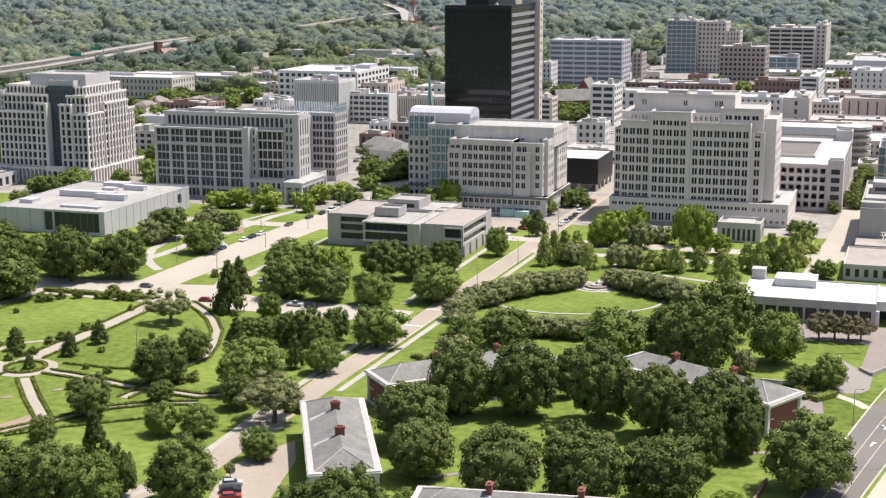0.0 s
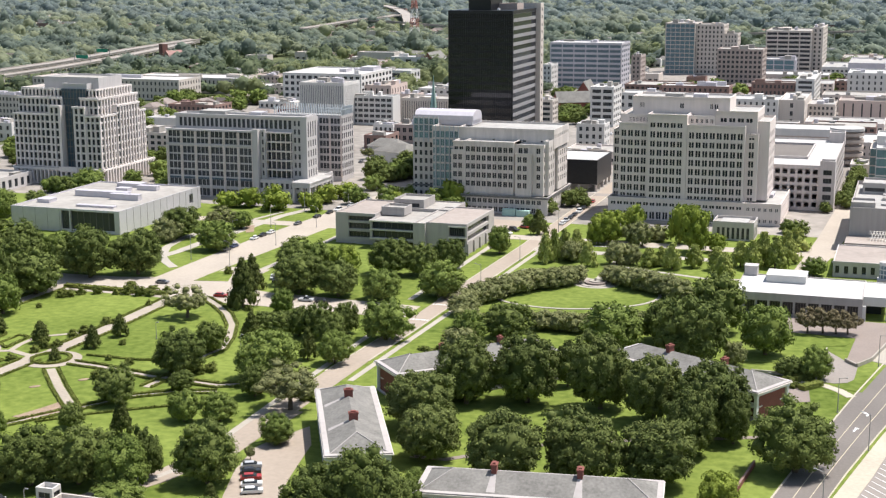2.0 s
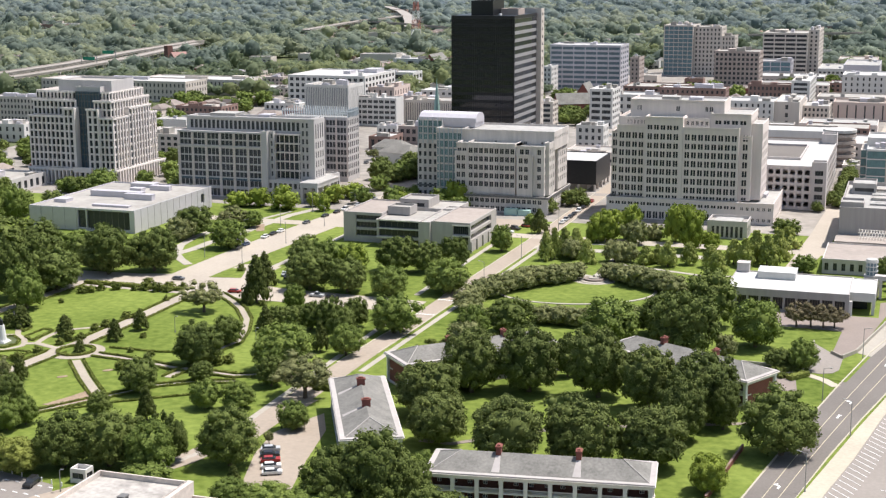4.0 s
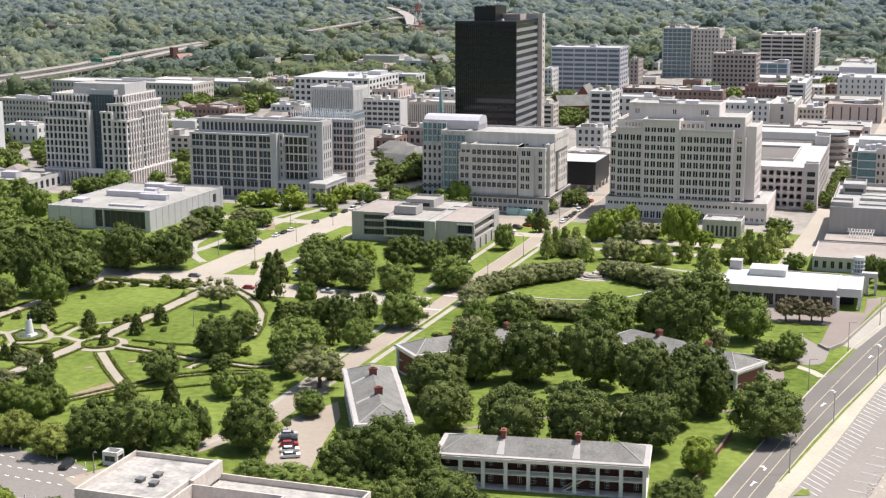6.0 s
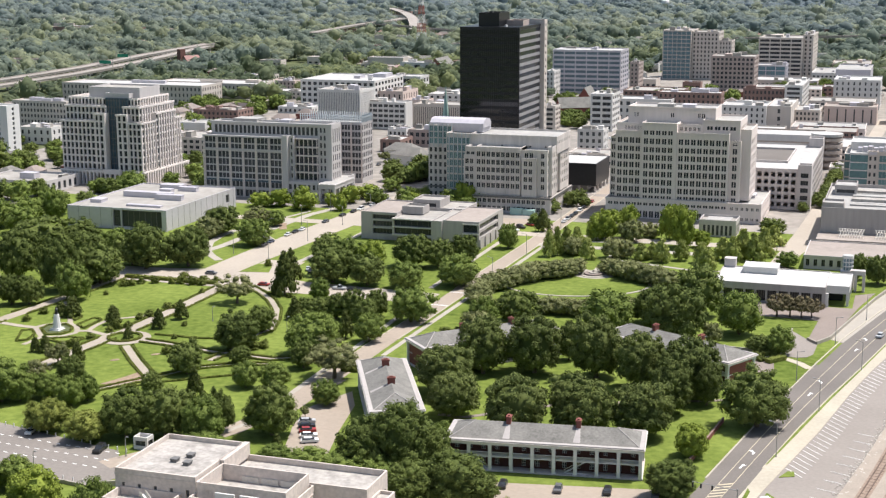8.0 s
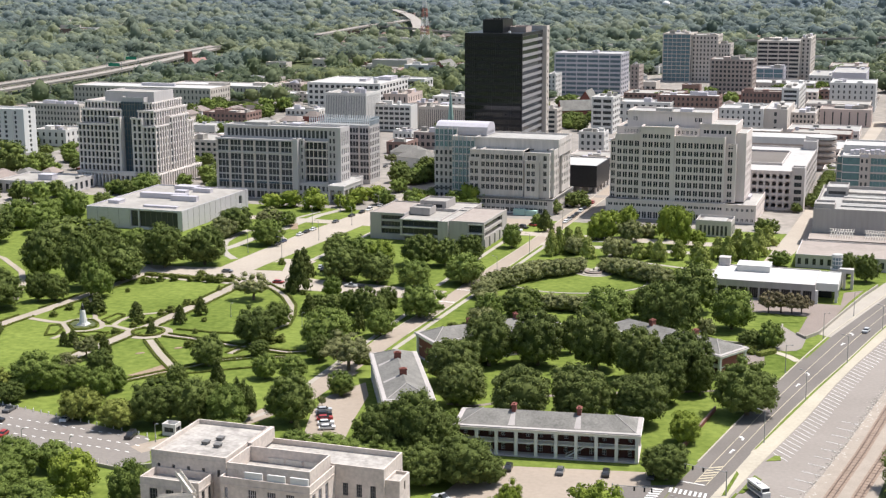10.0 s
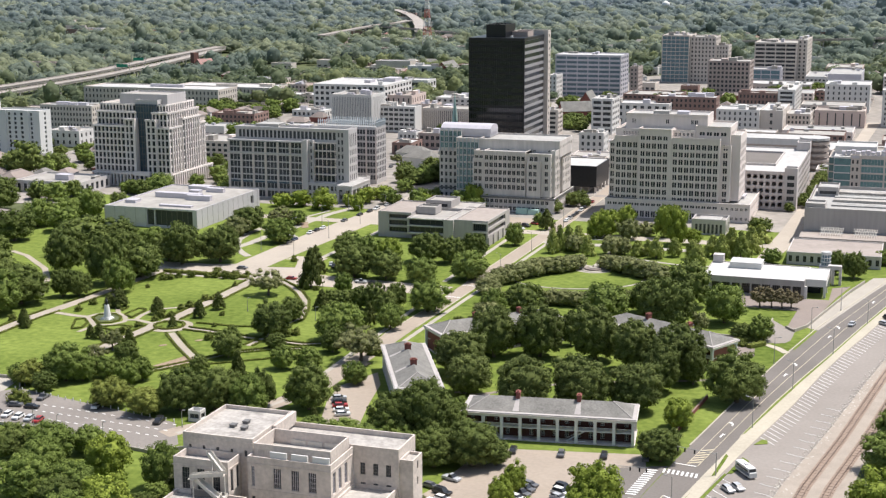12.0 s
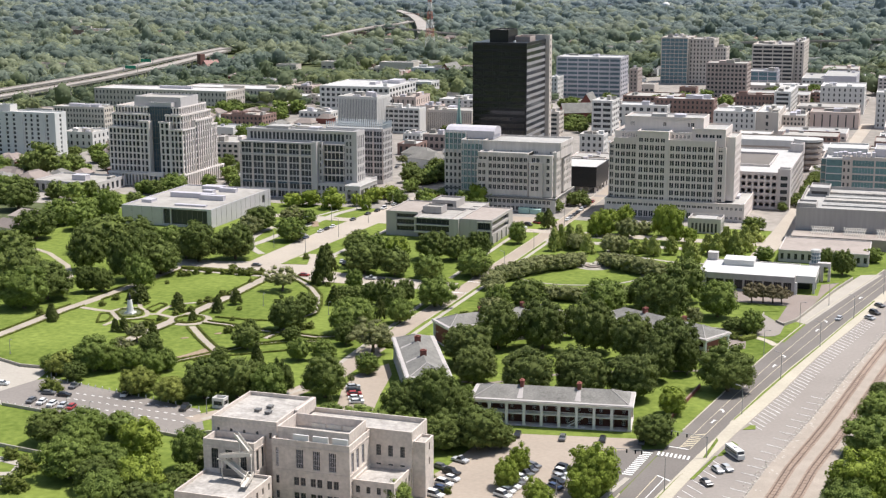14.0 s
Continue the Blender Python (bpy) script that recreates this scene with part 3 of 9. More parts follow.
flat("path_west", band([(-34, 352.6), (-22, 353.2), (-15.1, 353.2), (-10.1, 349.1), (-6.6, 344.0)], 2.8), RIVER_WALK, "pale concrete path", "path")
flat("lawn_round", [(-36, 368.6), (-30.4, 401.8), (-21.9, 403.2), (-14.8, 403.0), (-10.4, 400.6), (-9.6, 397.6), (-10.9, 394), (-17, 391.9), (-18, 372)], GRASS, "lawn with a rounded end before the plaza", "lawn", 0.09)
flat("court_west", [(-26, 334), (-16.5, 336.5), (-18, 351), (-27, 351)], BRICK_PAVE, "brick court beside the barracks", "court")
flat("path_court", band([(-69, 288), (-38, 300), (-24, 306)], 1.8), BRICK_PAVE, "brick path across the courtyard lawn", "path")
flat("path_court_back", band([(-69, 288), (-60, 262), (-62, 248)], 1.8), BRICK_PAVE, "brick path across the courtyard lawn", "path")
flat("path_court_side", band([(-69, 288), (-92, 268), (-100, 268)], 1.8), BRICK_PAVE, "brick path across the courtyard lawn", "path")
flat("path_park", band([(-128, 466), (-112, 462), (-98, 456)], 3.0), SIDEWALK, "pale path to the fountain", "path")
flat("path_park_north", band([(-98, 457), (-98, 502)], 3.0), SIDEWALK, "pale path through the park", "path")
flat("path_park_east", band([(-98, 482), (-60, 470), (-30, 478)], 2.2), SIDEWALK, "pale path through the park", "path")
flat("path_park_middle", band([(-130, 512), (-90, 520), (-50, 530)], 2.2), SIDEWALK, "pale path through the park", "path")
flat("drive_office", rect(-215, -152, 524, 560), ROAD_CONC, "tan concrete court behind the low office", "drive")
flat("path_blvd", band([(-276, 498), (-276, 480), (-273.3, 463.5), (-266.4, 447.4), (-259, 438), (-252, 431)], 3.4), SIDEWALK, "pale curved path", "path")
flat("path_blvd_middle", band([(-266.6, 446), (-264.6, 458), (-264.4, 474), (-261.4, 494), (-260.6, 516), (-259.4, 540), (-252.5, 566)], 4.4), SIDEWALK, "pale path through the lawns beside the boulevard", "path")
flat("path_blvd_cross", band([(-276, 492), (-262, 492), (-248.6, 476)], 2.6), SIDEWALK, "pale path across the lawn", "path")
flat("path_blvd_north", band([(-270, 494), (-269, 522), (-263, 549)], 2.0), SIDEWALK, "pale path on the lawn", "path")
flat("bed_blvd", [(-264.5, 515), (-260.8, 516.4), (-254.2, 502.3), (-256.8, 499.9)], BED, "brown planted bed beside the path", "flower bed")
flat("lawn_slip", [(-234.0, 413.4), (-233.2, 429.2), (-228.1, 431.6), (-224.9, 424.6), (-222.0, 415.8)], GRASS, "small grass island at the corner of the boulevard", "lawn", 0.12)
flat("sidewalk_blvd_south", band([(-219.0, 438), (-217.4, 480), (-216.4, 560)], 2.6), SIDEWALK, "pale concrete sidewalk", "sidewalk")

# oval lawn with its kerb and fountain
def ellipse(cx, cy, a, b, tilt, n=48):
    c, s = math.cos(radians(tilt)), math.sin(radians(tilt))
    pts = []
    for i in range(n):
        t = 2 * math.pi * i / n
        u, v = a * math.cos(t), b * math.sin(t)
        pts.append((cx + c * u - s * v, cy + s * u + c * v))
    return pts


flat("kerb_oval", ellipse(-100, 433, 28.4, 20.4, 18), SIDEWALK, "pale stone kerb round an oval lawn", "kerb", 0.16)
flat("lawn_oval", ellipse(-100, 433, 27.2, 19.2, 18), GRASS, "mown oval lawn", "lawn", 0.17)
flat("apron_fountain", ellipse(-97.5, 450.5, 8.0, 7.0, 0, 28), SIDEWALK, "pale stone apron of the fountain", "apron", 0.19)
fount = thing("fountain", "round tiered pale stone fountain beside an oval lawn", "fountain")
for nm, r0, r1, z0, z1 in (("step", 5.6, 5.5, 0.1, 0.4), ("basin", 3.9, 3.8, 0.4, 1.0), ("inner_ring", 2.2, 2.1, 1.0, 1.35), ("pedestal", 0.5, 0.35, 1.35, 2.2)):
    part(nm, MB().tube((-97.5, 450.5, z0), (-97.5, 450.5, z1), r0, r1, 24), (SIDEWALK, BRICK_PAVE)[nm == "basin"], fount)

# ---- formal garden ----
def hedge_mesh(rng, line, w, h, per=16.0, leaf=0.19):
    """Clipped hedge: a solid core with a leafy skin."""
    b = MB()
    for p, q in zip(line, line[1:]):
        b.slab(band([p, q], w * 0.8), 0, h * 0.86)
        p, q = Vector((*p, 0)), Vector((*q, 0))
        d = q - p
        n = Vector((-d.y, d.x, 0)).normalized()
        for _ in range(int(d.length * per)):
            t, s, z = rng.random(), rng.uniform(-0.5, 0.5) * w, rng.uniform(0.3, 1.0) * h
            if rng.random() < 0.5:
                z = h * rng.uniform(0.9, 1.05)
            else:
                s = math.copysign(w * 0.5, s)
            c = p + d * t + n * s + Vector((0, 0, z))
            u = Vector((rng.uniform(-1, 1), rng.uniform(-1, 1), rng.uniform(-0.6, 0.6))).normalized() * leaf
            v = u.orthogonal().normalized() * leaf
            b.face([c - u - v * 0.6, c + u - v * 0.6, c + u + v * 0.6, c - u + v * 0.6])
    return b


HR = random.Random(5)


def hedge(line, w=0.7, h=0.5, label="clipped dark green hedge edging the garden walk"):
    return tagged(part("hedge", hedge_mesh(HR, line, w, h), HEDGE), label, "hedge", "garden hedges")


W1 = [(-281.5, 262), (-280.5, 280), (-280, 308), (-277, 336), (-275, 360), (-274.2, 396)]
W2 = [(-232.5, 250), (-231.5, 282), (-229.8, 308), (-228.2, 323), (-227.6, 345), (-228, 391)]
for nm, line, w in (("walk_north", W1, 5.0), ("walk_south", W2, 5.0)):
    flat("path_" + nm, band(line, w), GARDEN_WALK, "straight pale concrete garden walk", "path")
    for s in (-1, 1):
        for a, c in ((0, 0.42), (0.5, 0.97)):
            y0, y1 = line[0][1] + a * (line[-1][1] - line[0][1]), line[0][1] + c * (line[-1][1] - line[0][1])
            ys = [y0 + (y1 - y0) * i / 5 for i in range(6)]
            hedge([(np.interp(y, [p[1] for p in line], [p[0] for p in line]) + s * (w / 2 + 0.7), y) for y in ys])
flat("path_circle", ellipse(-224.5, 311.5, 8.6, 8.6, 0, 28), GARDEN_WALK, "round pale garden walk", "path")
flat("bed_circle", ellipse(-224.5, 311.5, 5.2, 5.2, 0, 24), GRASS, "round grass bed", "lawn", 0.12)
hedge(ellipse(-224.5, 311.5, 5.4, 5.4, 0, 20) + [ellipse(-224.5, 311.5, 5.4, 5.4, 0, 20)[0]], 0.9, 0.7)
flat("path_cross_walk", band([(-277, 316), (-266.3, 314.0), (-260.7, 313.8)], 2.6), GARDEN_WALK, "pale garden walk to the statue", "path")
for nm, line, w in (
    ("ring_north", [(-260.7, 313.8), (-259.9, 317.2), (-257.6, 320.8), (-252.6, 322.4), (-247.6, 318.6), (-244.4, 314.2)], 1.9),
    ("ring_south", [(-260.7, 313.8), (-256.2, 309.0), (-251.7, 304.2), (-246, 306.4), (-243.7, 311.5), (-244.4, 314.2)], 1.9),
    ("spoke_east", [(-244.4, 314.2), (-240.6, 315.6), (-234, 313.2), (-230.6, 312)], 2.2),
    ("spoke_north", [(-252.6, 322.4), (-256.0, 327.6), (-259.4, 332.4), (-274.5, 352)], 1.8),
    ("spoke_bed", [(-241.1, 315.6), (-242.4, 322.0), (-242.6, 331.0), (-230.4, 341)], 1.8),
    ("spoke_south", [(-251.7, 304.2), (-251.4, 299.7), (-251.7, 294)], 1.8),
):
    flat("path_statue_" + nm, band(line, w), GARDEN_WALK, "narrow pale garden walk round the statue", "path")
for nm, ring in (
    ("one", [(-248.6, 320.6), (-243.9, 317.6), (-244.6, 329.6), (-248.4, 330.6)]),
    ("two", [(-257.4, 312.2), (-258.0, 317.2), (-252.6, 320.2), (-248.0, 316.8), (-246.2, 312.6), (-247.2, 308.6), (-251.5, 306.6)]),
    ("three", [(-256.7, 329.7), (-252.9, 326.0), (-253.1, 330.6), (-256.2, 333.2)]),
    ("four", [(-262.2, 308.3), (-259.4, 310.2), (-255.4, 305.8), (-253.5, 299.2), (-256.1, 296.4)]),
    ("five", [(-248.0, 301.6), (-242.0, 306.2), (-236.6, 306.0), (-238, 298)]),
):
    flat("bed_flower_" + nm, ring, ROUGH_GRASS if nm == "two" else GRASS, "low planted bed edged by clipped hedges", "flower bed", 0.13)
    hedge(ring + ring[:1], 0.7, 0.55)
hedge([(-19.4, 346.0), (-15.0, 352.2)], 2.6, 1.5, "thick clipped hedge beside the ramp")
hedge([(-21.8, 354.1), (-16.9, 359.4)], 2.6, 1.5, "thick clipped hedge beside the ramp")
for x, y in ((-213.5, 287.5), (-204.6, 297.0)):
    flat("bed_red", ellipse(x, y, 1.6, 0.9, 50, 12), BED, "small bed of red flowers in the lawn", "flower bed")
for nm, line, w in (
    ("curve", [(-218, 391), (-209, 383), (-201, 374), (-193, 362), (-187, 348), (-183, 335), (-184.6, 325), (-183.7, 308), (-185, 296)], 1.9),
    ("long", [(-217, 310), (-207.7, 309), (-189, 305), (-167.4, 303), (-158, 308)], 2.2),
    ("diagonal", [(-219, 303), (-207, 289), (-193, 274)], 2.4),
    ("low", [(-204, 255), (-193.4, 272), (-184, 288), (-176, 294), (-165, 298)], 1.4),
):
    flat("path_garden_" + nm, band(line, w), GARDEN_WALK, "narrow pale garden path", "path")
    for s in (-1, 1):
        o = band(line, w + 1.6)
        hedge(o[:len(line)] if s > 0 else o[len(line):])
hedge([(-217, 318), (-200, 318), (-186, 322)])
hedge([(-196, 262), (-186, 272), (-170, 284), (-158, 290)])
hedge([(-272, 391), (-250, 391), (-232, 391)], 2.2, 1.4, "loose shrub border along the street")
flat("bed_flower_front", [(-204, 264.0), (-199.4, 263.6), (-194.6, 271), (-196, 276.6), (-199.6, 277.4), (-201.2, 271.6)], BED, "planted bed with brown mulch", "flower bed")

flat("path_woods", band([(-362, 409), (-349, 402), (-325, 381), (-311, 362), (-298, 338)], 2.6), GARDEN_WALK, "pale path through the trees", "path")
# added paving, out of view: bounces warm light onto the hall's front
flat("plaza_hall", [(-150, 40), (-50, 40), (-60, 153), (-90, 154), (-140, 133)], ROAD_CONC, "unseen tan paving added for warm bounce onto the stone hall", "plaza")
# tall white tapered plinth with a dark statue, as one plain shape
b = MB().box(-253.6, -249.8, 311.4, 315.2, 0, 0.35)
b.box(-253.3, -250.1, 311.7, 314.9, 0.35, 0.8)
for (r0, z0), (r1, z1) in zip([(1.45, 0.8), (1.28, 2.2), (1.08, 3.8), (0.92, 5.0)], [(1.28, 2.2), (1.08, 3.8), (0.92, 5.0), (0.86, 5.5)]):
    b.tube((-251.7, 313.3, z0), (-251.7, 313.3, z1), r0, r1, 12)
tagged(part("plinth", b, WHITE_PAINT), "tall tapered white stone plinth in the garden", "plinth")
b = MB()
prof = [(0.55, 5.5), (0.5, 6.2), (0.56, 6.9), (0.42, 7.3), (0.18, 7.5), (0.24, 7.7), (0.22, 7.9), (0.05, 8.05)]
for (r0, z0), (r1, z1) in zip(prof, prof[1:]):
    b.tube((-251.7, 313.3, z0), (-251.7, 313.3, z1), r0, r1, 12)
tagged(part("statue", b, BLACK_PANEL), "small dark bronze statue on a white plinth", "statue")


# ---- the stepped tower with a glass bay ----
def stepped_tower():
    t = thing("office_tower", "stepped pale stone office tower with a tall glass bay", "office building")
    kw = dict(wall=LIMESTONE_WARM, roof=PALE_ROOF, mullions=0, depth=0.4, piers=0.5, pane=DARK_GLASS)
    st = 3.86
    floors = lambda n: rows_of(0.1, n, st, 0.76, 0.10)
    low = dict(kw, piers=0.9, depth=0.8)
    mass(t, -433.5, -405.4, 590.7, 641, 0, 8.2, front=(spans(28.1, 12, 0.6), [(0.3, 6.6)]), **low)
    mass(t, -405.4, -393.6, 600.5, 641, 0, 8.2, front=([], []), **low)
    mass(t, -393.6, -380.7, 590.7, 641, 0, 8.2, front=(spans(12.9, 5, 0.6), [(0.3, 6.6)]), side=(spans(50.3, 19, 0.58), [(0.3, 6.6)]), **low)
    mass(t, -433, -411.4, 592.4, 636, 8.2, 35.5, front=(spans(21.6, 8, 0.70, 0.2, 0.3), floors(7)), **kw)
    mass(t, -411.4, -404.7, 591.8, 600, 8.2, 39.8, front=(spans(6.7, 2, 0.62, 0.4, 1.0), floors(8)), side=(spans(8.2, 1, 0.3), []), **kw)
    mass(t, -397.4, -390.6, 591.8, 600, 8.2, 39.5, front=(spans(6.8, 2, 0.62, 0.5, 0.3), floors(8)), **kw)
    mass(t, -390.6, -382.4, 592.6, 607.4, 8.2, 35.0, front=(spans(8.2, 3, 0.68, 0.2, 0.4), floors(7)), side=(spans(14.8, 5, 0.63, 0.6, 0.4), floors(7)), **kw)
    mass(t, -391, -381.7, 607.4, 629.6, 8.2, 39.2, side=(spans(22.2, 8, 0.63), floors(8)), **kw)
    mass(t, -391, -382.6, 629.6, 637, 8.2, 34.6, side=(spans(7.4, 3, 0.63), floors(7)), **kw)
    mass(t, -431.6, -405.6, 595, 634, 35.5, 43.6, front=(spans(26.0, 10, 0.70, 0.4, 0.4), floors(2)), **kw)
    mass(t, -394.8, -384.6, 595, 633, 35.0, 43.6, front=(spans(10.2, 4, 0.70, 0.3, 0.3), floors(2)), side=(spans(38, 14, 0.63), floors(2)), **kw)
    mass(t, -430.4, -406.2, 596.6, 631, 43.6, 48.2, front=(spans(24.2, 11, 0.62), rows_of(0.1, 1, 4.0, 0.72, 0.12)), **kw)
    mass(t, -392.2, -386.4, 596.6, 631, 43.6, 48.0, front=(spans(5.8, 3, 0.62), rows_of(0.1, 1, 4.0, 0.72, 0.12)), side=(spans(34.4, 13, 0.62), rows_of(0.1, 1, 4.0, 0.72, 0.12)), **kw)
    mass(t, -406.4, -392.0, 600, 631, 43.0, 48.2, GREY_STONE, PALE_ROOF)
    mass(t, -420, -388, 602, 624, 47.0, 53.4, GREY_STONE, PALE_ROOF)
    mass(t, -406.6, -391.8, 597.0, 606, 47.6, 50.6, GREY_STONE, PALE_ROOF)
    # pale copings along every ledge
    for x0, x1, y, z in ((-433.2, -411.2, 592.2, 35.5), (-411.6, -404.5, 591.6, 39.8), (-397.6, -390.4, 591.6, 39.5), (-390.8, -382.2, 592.4, 35.0), (-431.8, -405.4, 594.8, 43.6), (-395, -384.4, 594.8, 43.6), (-433.7, -405.2, 590.4, 8.2), (-393.8, -380.5, 590.4, 8.2)):
        part("coping", MB().box(x0, x1, y - 0.5, y + 0.4, z - 0.9, z + 0.1), LIMESTONE_WARM, t)
    for y0, y1, x, z in ((592.2, 607.4, -382.4, 35.0), (607.4, 629.6, -381.7, 39.2), (629.6, 637, -382.6, 34.6), (594.8, 633, -384.6, 43.6), (590.5, 641, -380.7, 8.2)):
        part("coping", MB().box(x - 0.3, x + 0.5, y0, y1, z - 0.9, z + 0.1), LIMESTONE_WARM, t)
    # glass bay
    part("glass_bay", MB().box(-406.4, -391.8, 596.2, 600, 0, 48.0), BAY_GLASS, t, "dark slate-blue glass bay")
    up = MB().box(-0.08, 0.08, -0.25, 0, 0, 47.8).mesh("bay_bar", FRAME_GREY)
    flat_bar = MB().box(-7.3, 7.3, -0.18, 0, 0, 0.22).mesh("bay_bar", FRAME_GREY)
    for i in range(9):
        part("bay_bar", up, None, t).matrix_basis = pose(-406.2 + 1.77 * i, 596.2, 0.1)
    for i in range(11):
        part("bay_bar", flat_bar, None, t).matrix_basis = pose(-399.1, 596.2, 11.4 + 3.5 * i)
    b = MB().box(-405, -394.6, 588.6, 591, 6.6, 9.0)
    for x in (-404.2, -401.4, -398.2, -395.4):
        b.box(x - 0.5, x + 0.5, 588.8, 589.9, 0, 6.6)
    part("entrance_canopy", b, LIMESTONE_WARM, t)


stepped_tower()


# ---- the wide grey block with a portico ----
def by_threes(n, bay, w, gap, m0):
    """n bays of three windows each."""
    return [(g * bay + m0 + k * (w + gap), g * bay + m0 + k * (w + gap) + w) for g in range(n) for k in range(3)]


def wide_block():
    t = thing("office_block", "wide grey stone office block with portico and finned crown", "office building")
    kw = dict(wall=GREY_STONE, roof=GREY_ROOF, depth=0.35, mullions=1, pane=GREY_GLASS, bars=FRAME_GREY)
    zs = [(0.4, 3.9), (5.4, 8.2), (9.9, 12.4), (13.2, 16.2), (16.9, 20.0), (20.7, 23.9), (25.5, 27.8), (28.5, 31.4)]
    mass(t, -336.5, -291.2, 578.4, 600, 0, 32.4, front=(by_threes(6, 7.55, 1.92, 0.28, 0.62), zs), side=(spans(21.6, 5, 0.4), []), **kw)
    shaft = MB().tube((0, 0, 0), (0, 0, 31.2), 0.3, 0.3, 8).mesh("slim_column", LIMESTONE)
    for g in range(7):
        for e in (-0.36, 0.36):
            part("slim_column", shaft, None, t).matrix_basis = pose(-336.5 + 7.55 * g + e, 578.1, 0)
    for z, h, d in ((31.5, 0.9, 0.9), (24.6, 0.7, 0.6), (9.3, 0.35, 0.35), (4.4, 0.5, 0.3)):
        part("cornice", MB().box(-336.9, -291.0, 578.4 - d, 578.4, z, z + h), GREY_STONE, t)
    part("spandrel_band", MB().box(-336.3, -291.4, 578.2, 578.4, 8.3, 9.3), BAY_GLASS, t, "blue-grey spandrel band")
    mass(t, -334.8, -266, 584, 595.2, 0, 39.0, front=(spans(68.8, 27, 0.66, 1.6, 2.4), [(33.0, 37.2)]), **kw)
    part("cornice", MB().box(-335.2, -265.4, 583.3, 584, 38.0, 39.15), GREY_STONE, t)
    mass(t, -334, -284, 595.2, 640, 0, 33.0, front=([], []), **kw)
    mass(t, -291.2, -288.2, 577.6, 586, 0, 33.2, front=([], []), **kw)
    mass(t, -287.9, -285.6, 580.0, 586, 8, 33.0, front=(spans(2.3, 1, 0.42), rows_of(2.4, 6, 3.7, 0.62, 0.2)), **kw)
    # framed balcony bay: decks and posts before dark glass
    mass(t, -285.6, -273.0, 583.2, 586, 8, 32.0, front=([(0.2, 12.4)], [(1.8 + 4.35 * i, 5.7 + 4.35 * i) for i in range(5)]), **dict(kw, mullions=9))
    for i in range(6):
        part("balcony_deck", MB().box(-285.7, -272.8, 581.0, 583.2, 9.2 + 4.4 * i, 9.75 + 4.4 * i), LIMESTONE, t)
    post = MB().box(-0.16, 0.16, -0.16, 0.16, 0, 22.4).mesh("balcony_post", LIMESTONE)
    for i in range(6):
        part("balcony_post", post, None, t).matrix_basis = pose(-285.4 + 2.5 * i, 581.2, 9.4)
    mass(t, -273.0, -268.2, 583.6, 586, 8, 39.0, front=(spans(4.8, 2, 0.5, 0.3, 0.3), rows_of(2.2, 7, 3.95, 0.62, 0.2)), **kw)
    mass(t, -268.2, -265.4, 583.0, 595.4, 0, 39.2, front=([], []), side=(spans(12.4, 4, 0.42, 0.8, 0.8), [(10.6, 14.0), (15.4, 18.6), (20.0, 23.2), (24.6, 27.8), (29.4, 36.6)]), **kw)
    mass(t, -291.2, -264.6, 578.4, 612, 0, 9.6, front=(spans(26.6, 10, 0.56), [(1.0, 3.6), (5.4, 8.0)]), side=(spans(33.6, 8, 0.5), [(0.3, 6.8)]), **kw)
    b = MB().box(-268.6, -259.4, 571.8, 598, 7.4, 9.9)
    b.box(-268.8, -259.2, 571.6, 598.2, 9.2, 9.7)
    for x in (-268.0, -263.9, -260.3):
        b.box(x - 0.55, x + 0.75, 572.0, 573.4, 0, 7.4)
    for y in (579, 586, 592, 597):
        b.box(-260.9, -259.6, y - 0.65, y + 0.65, 0, 7.4)
    part("portico", b, GREY_STONE, t, "square-columned stone portico")
    part("portico_roof", MB().box(-268.2, -259.8, 572.2, 597.6, 9.86, 9.94), GREY_ROOF, t, "grey membrane roof")
    tw = by_threes(6, 6.2, 1.55, 0.28, 0.5)
    mass(t, -309, -271.6, 640, 656, 0, 33.8, front=(tw, rows_of(2.0, 8, 3.85, 0.7, 0.15)), side=(spans(16, 6, 0.5), rows_of(2.0, 8, 3.85, 0.7, 0.15)), **kw)
    slim = MB().tube((0, 0, 2), (0, 0, 33.4), 0.2, 0.2, 6).mesh("slim_column", LIMESTONE)
    for g in range(7):
        for e in (-0.3, 0.3):
            part("slim_column", slim, None, t).matrix_basis = pose(-309 + 6.2 * g + e, 639.8, 0)
    # crown of upright fins
    fin = MB().box(-0.12, 0.12, -0.45, 0.45, 0, 4.4).mesh("fin", FIN_WHITE)
    for i in range(28):
        for y in (640.6, 655.4):
            part("fin", fin, None, t).matrix_basis = pose(-308.8 + 37.0 * i / 27, y, 33.4)
    for i in range(8):
        part("fin", fin, None, t).matrix_basis = pose(-271.8, 641.5 + 1.9 * i, 33.4, 0, 0, 90)
    part("crown_rail", MB().box(-309.2, -271.4, 640.3, 640.6, 36.4, 36.7).box(-271.7, -271.4, 640.6, 656, 36.4, 36.7), FIN_WHITE, t)
    unit("plant_box", t, -326, -312, 592, 602, 37.9, 39.7, GREY_ROOF)
    unit("plant_box", t, -300, -294, 594, 601, 37.9, 39.4, METAL_PANEL)


wide_block()


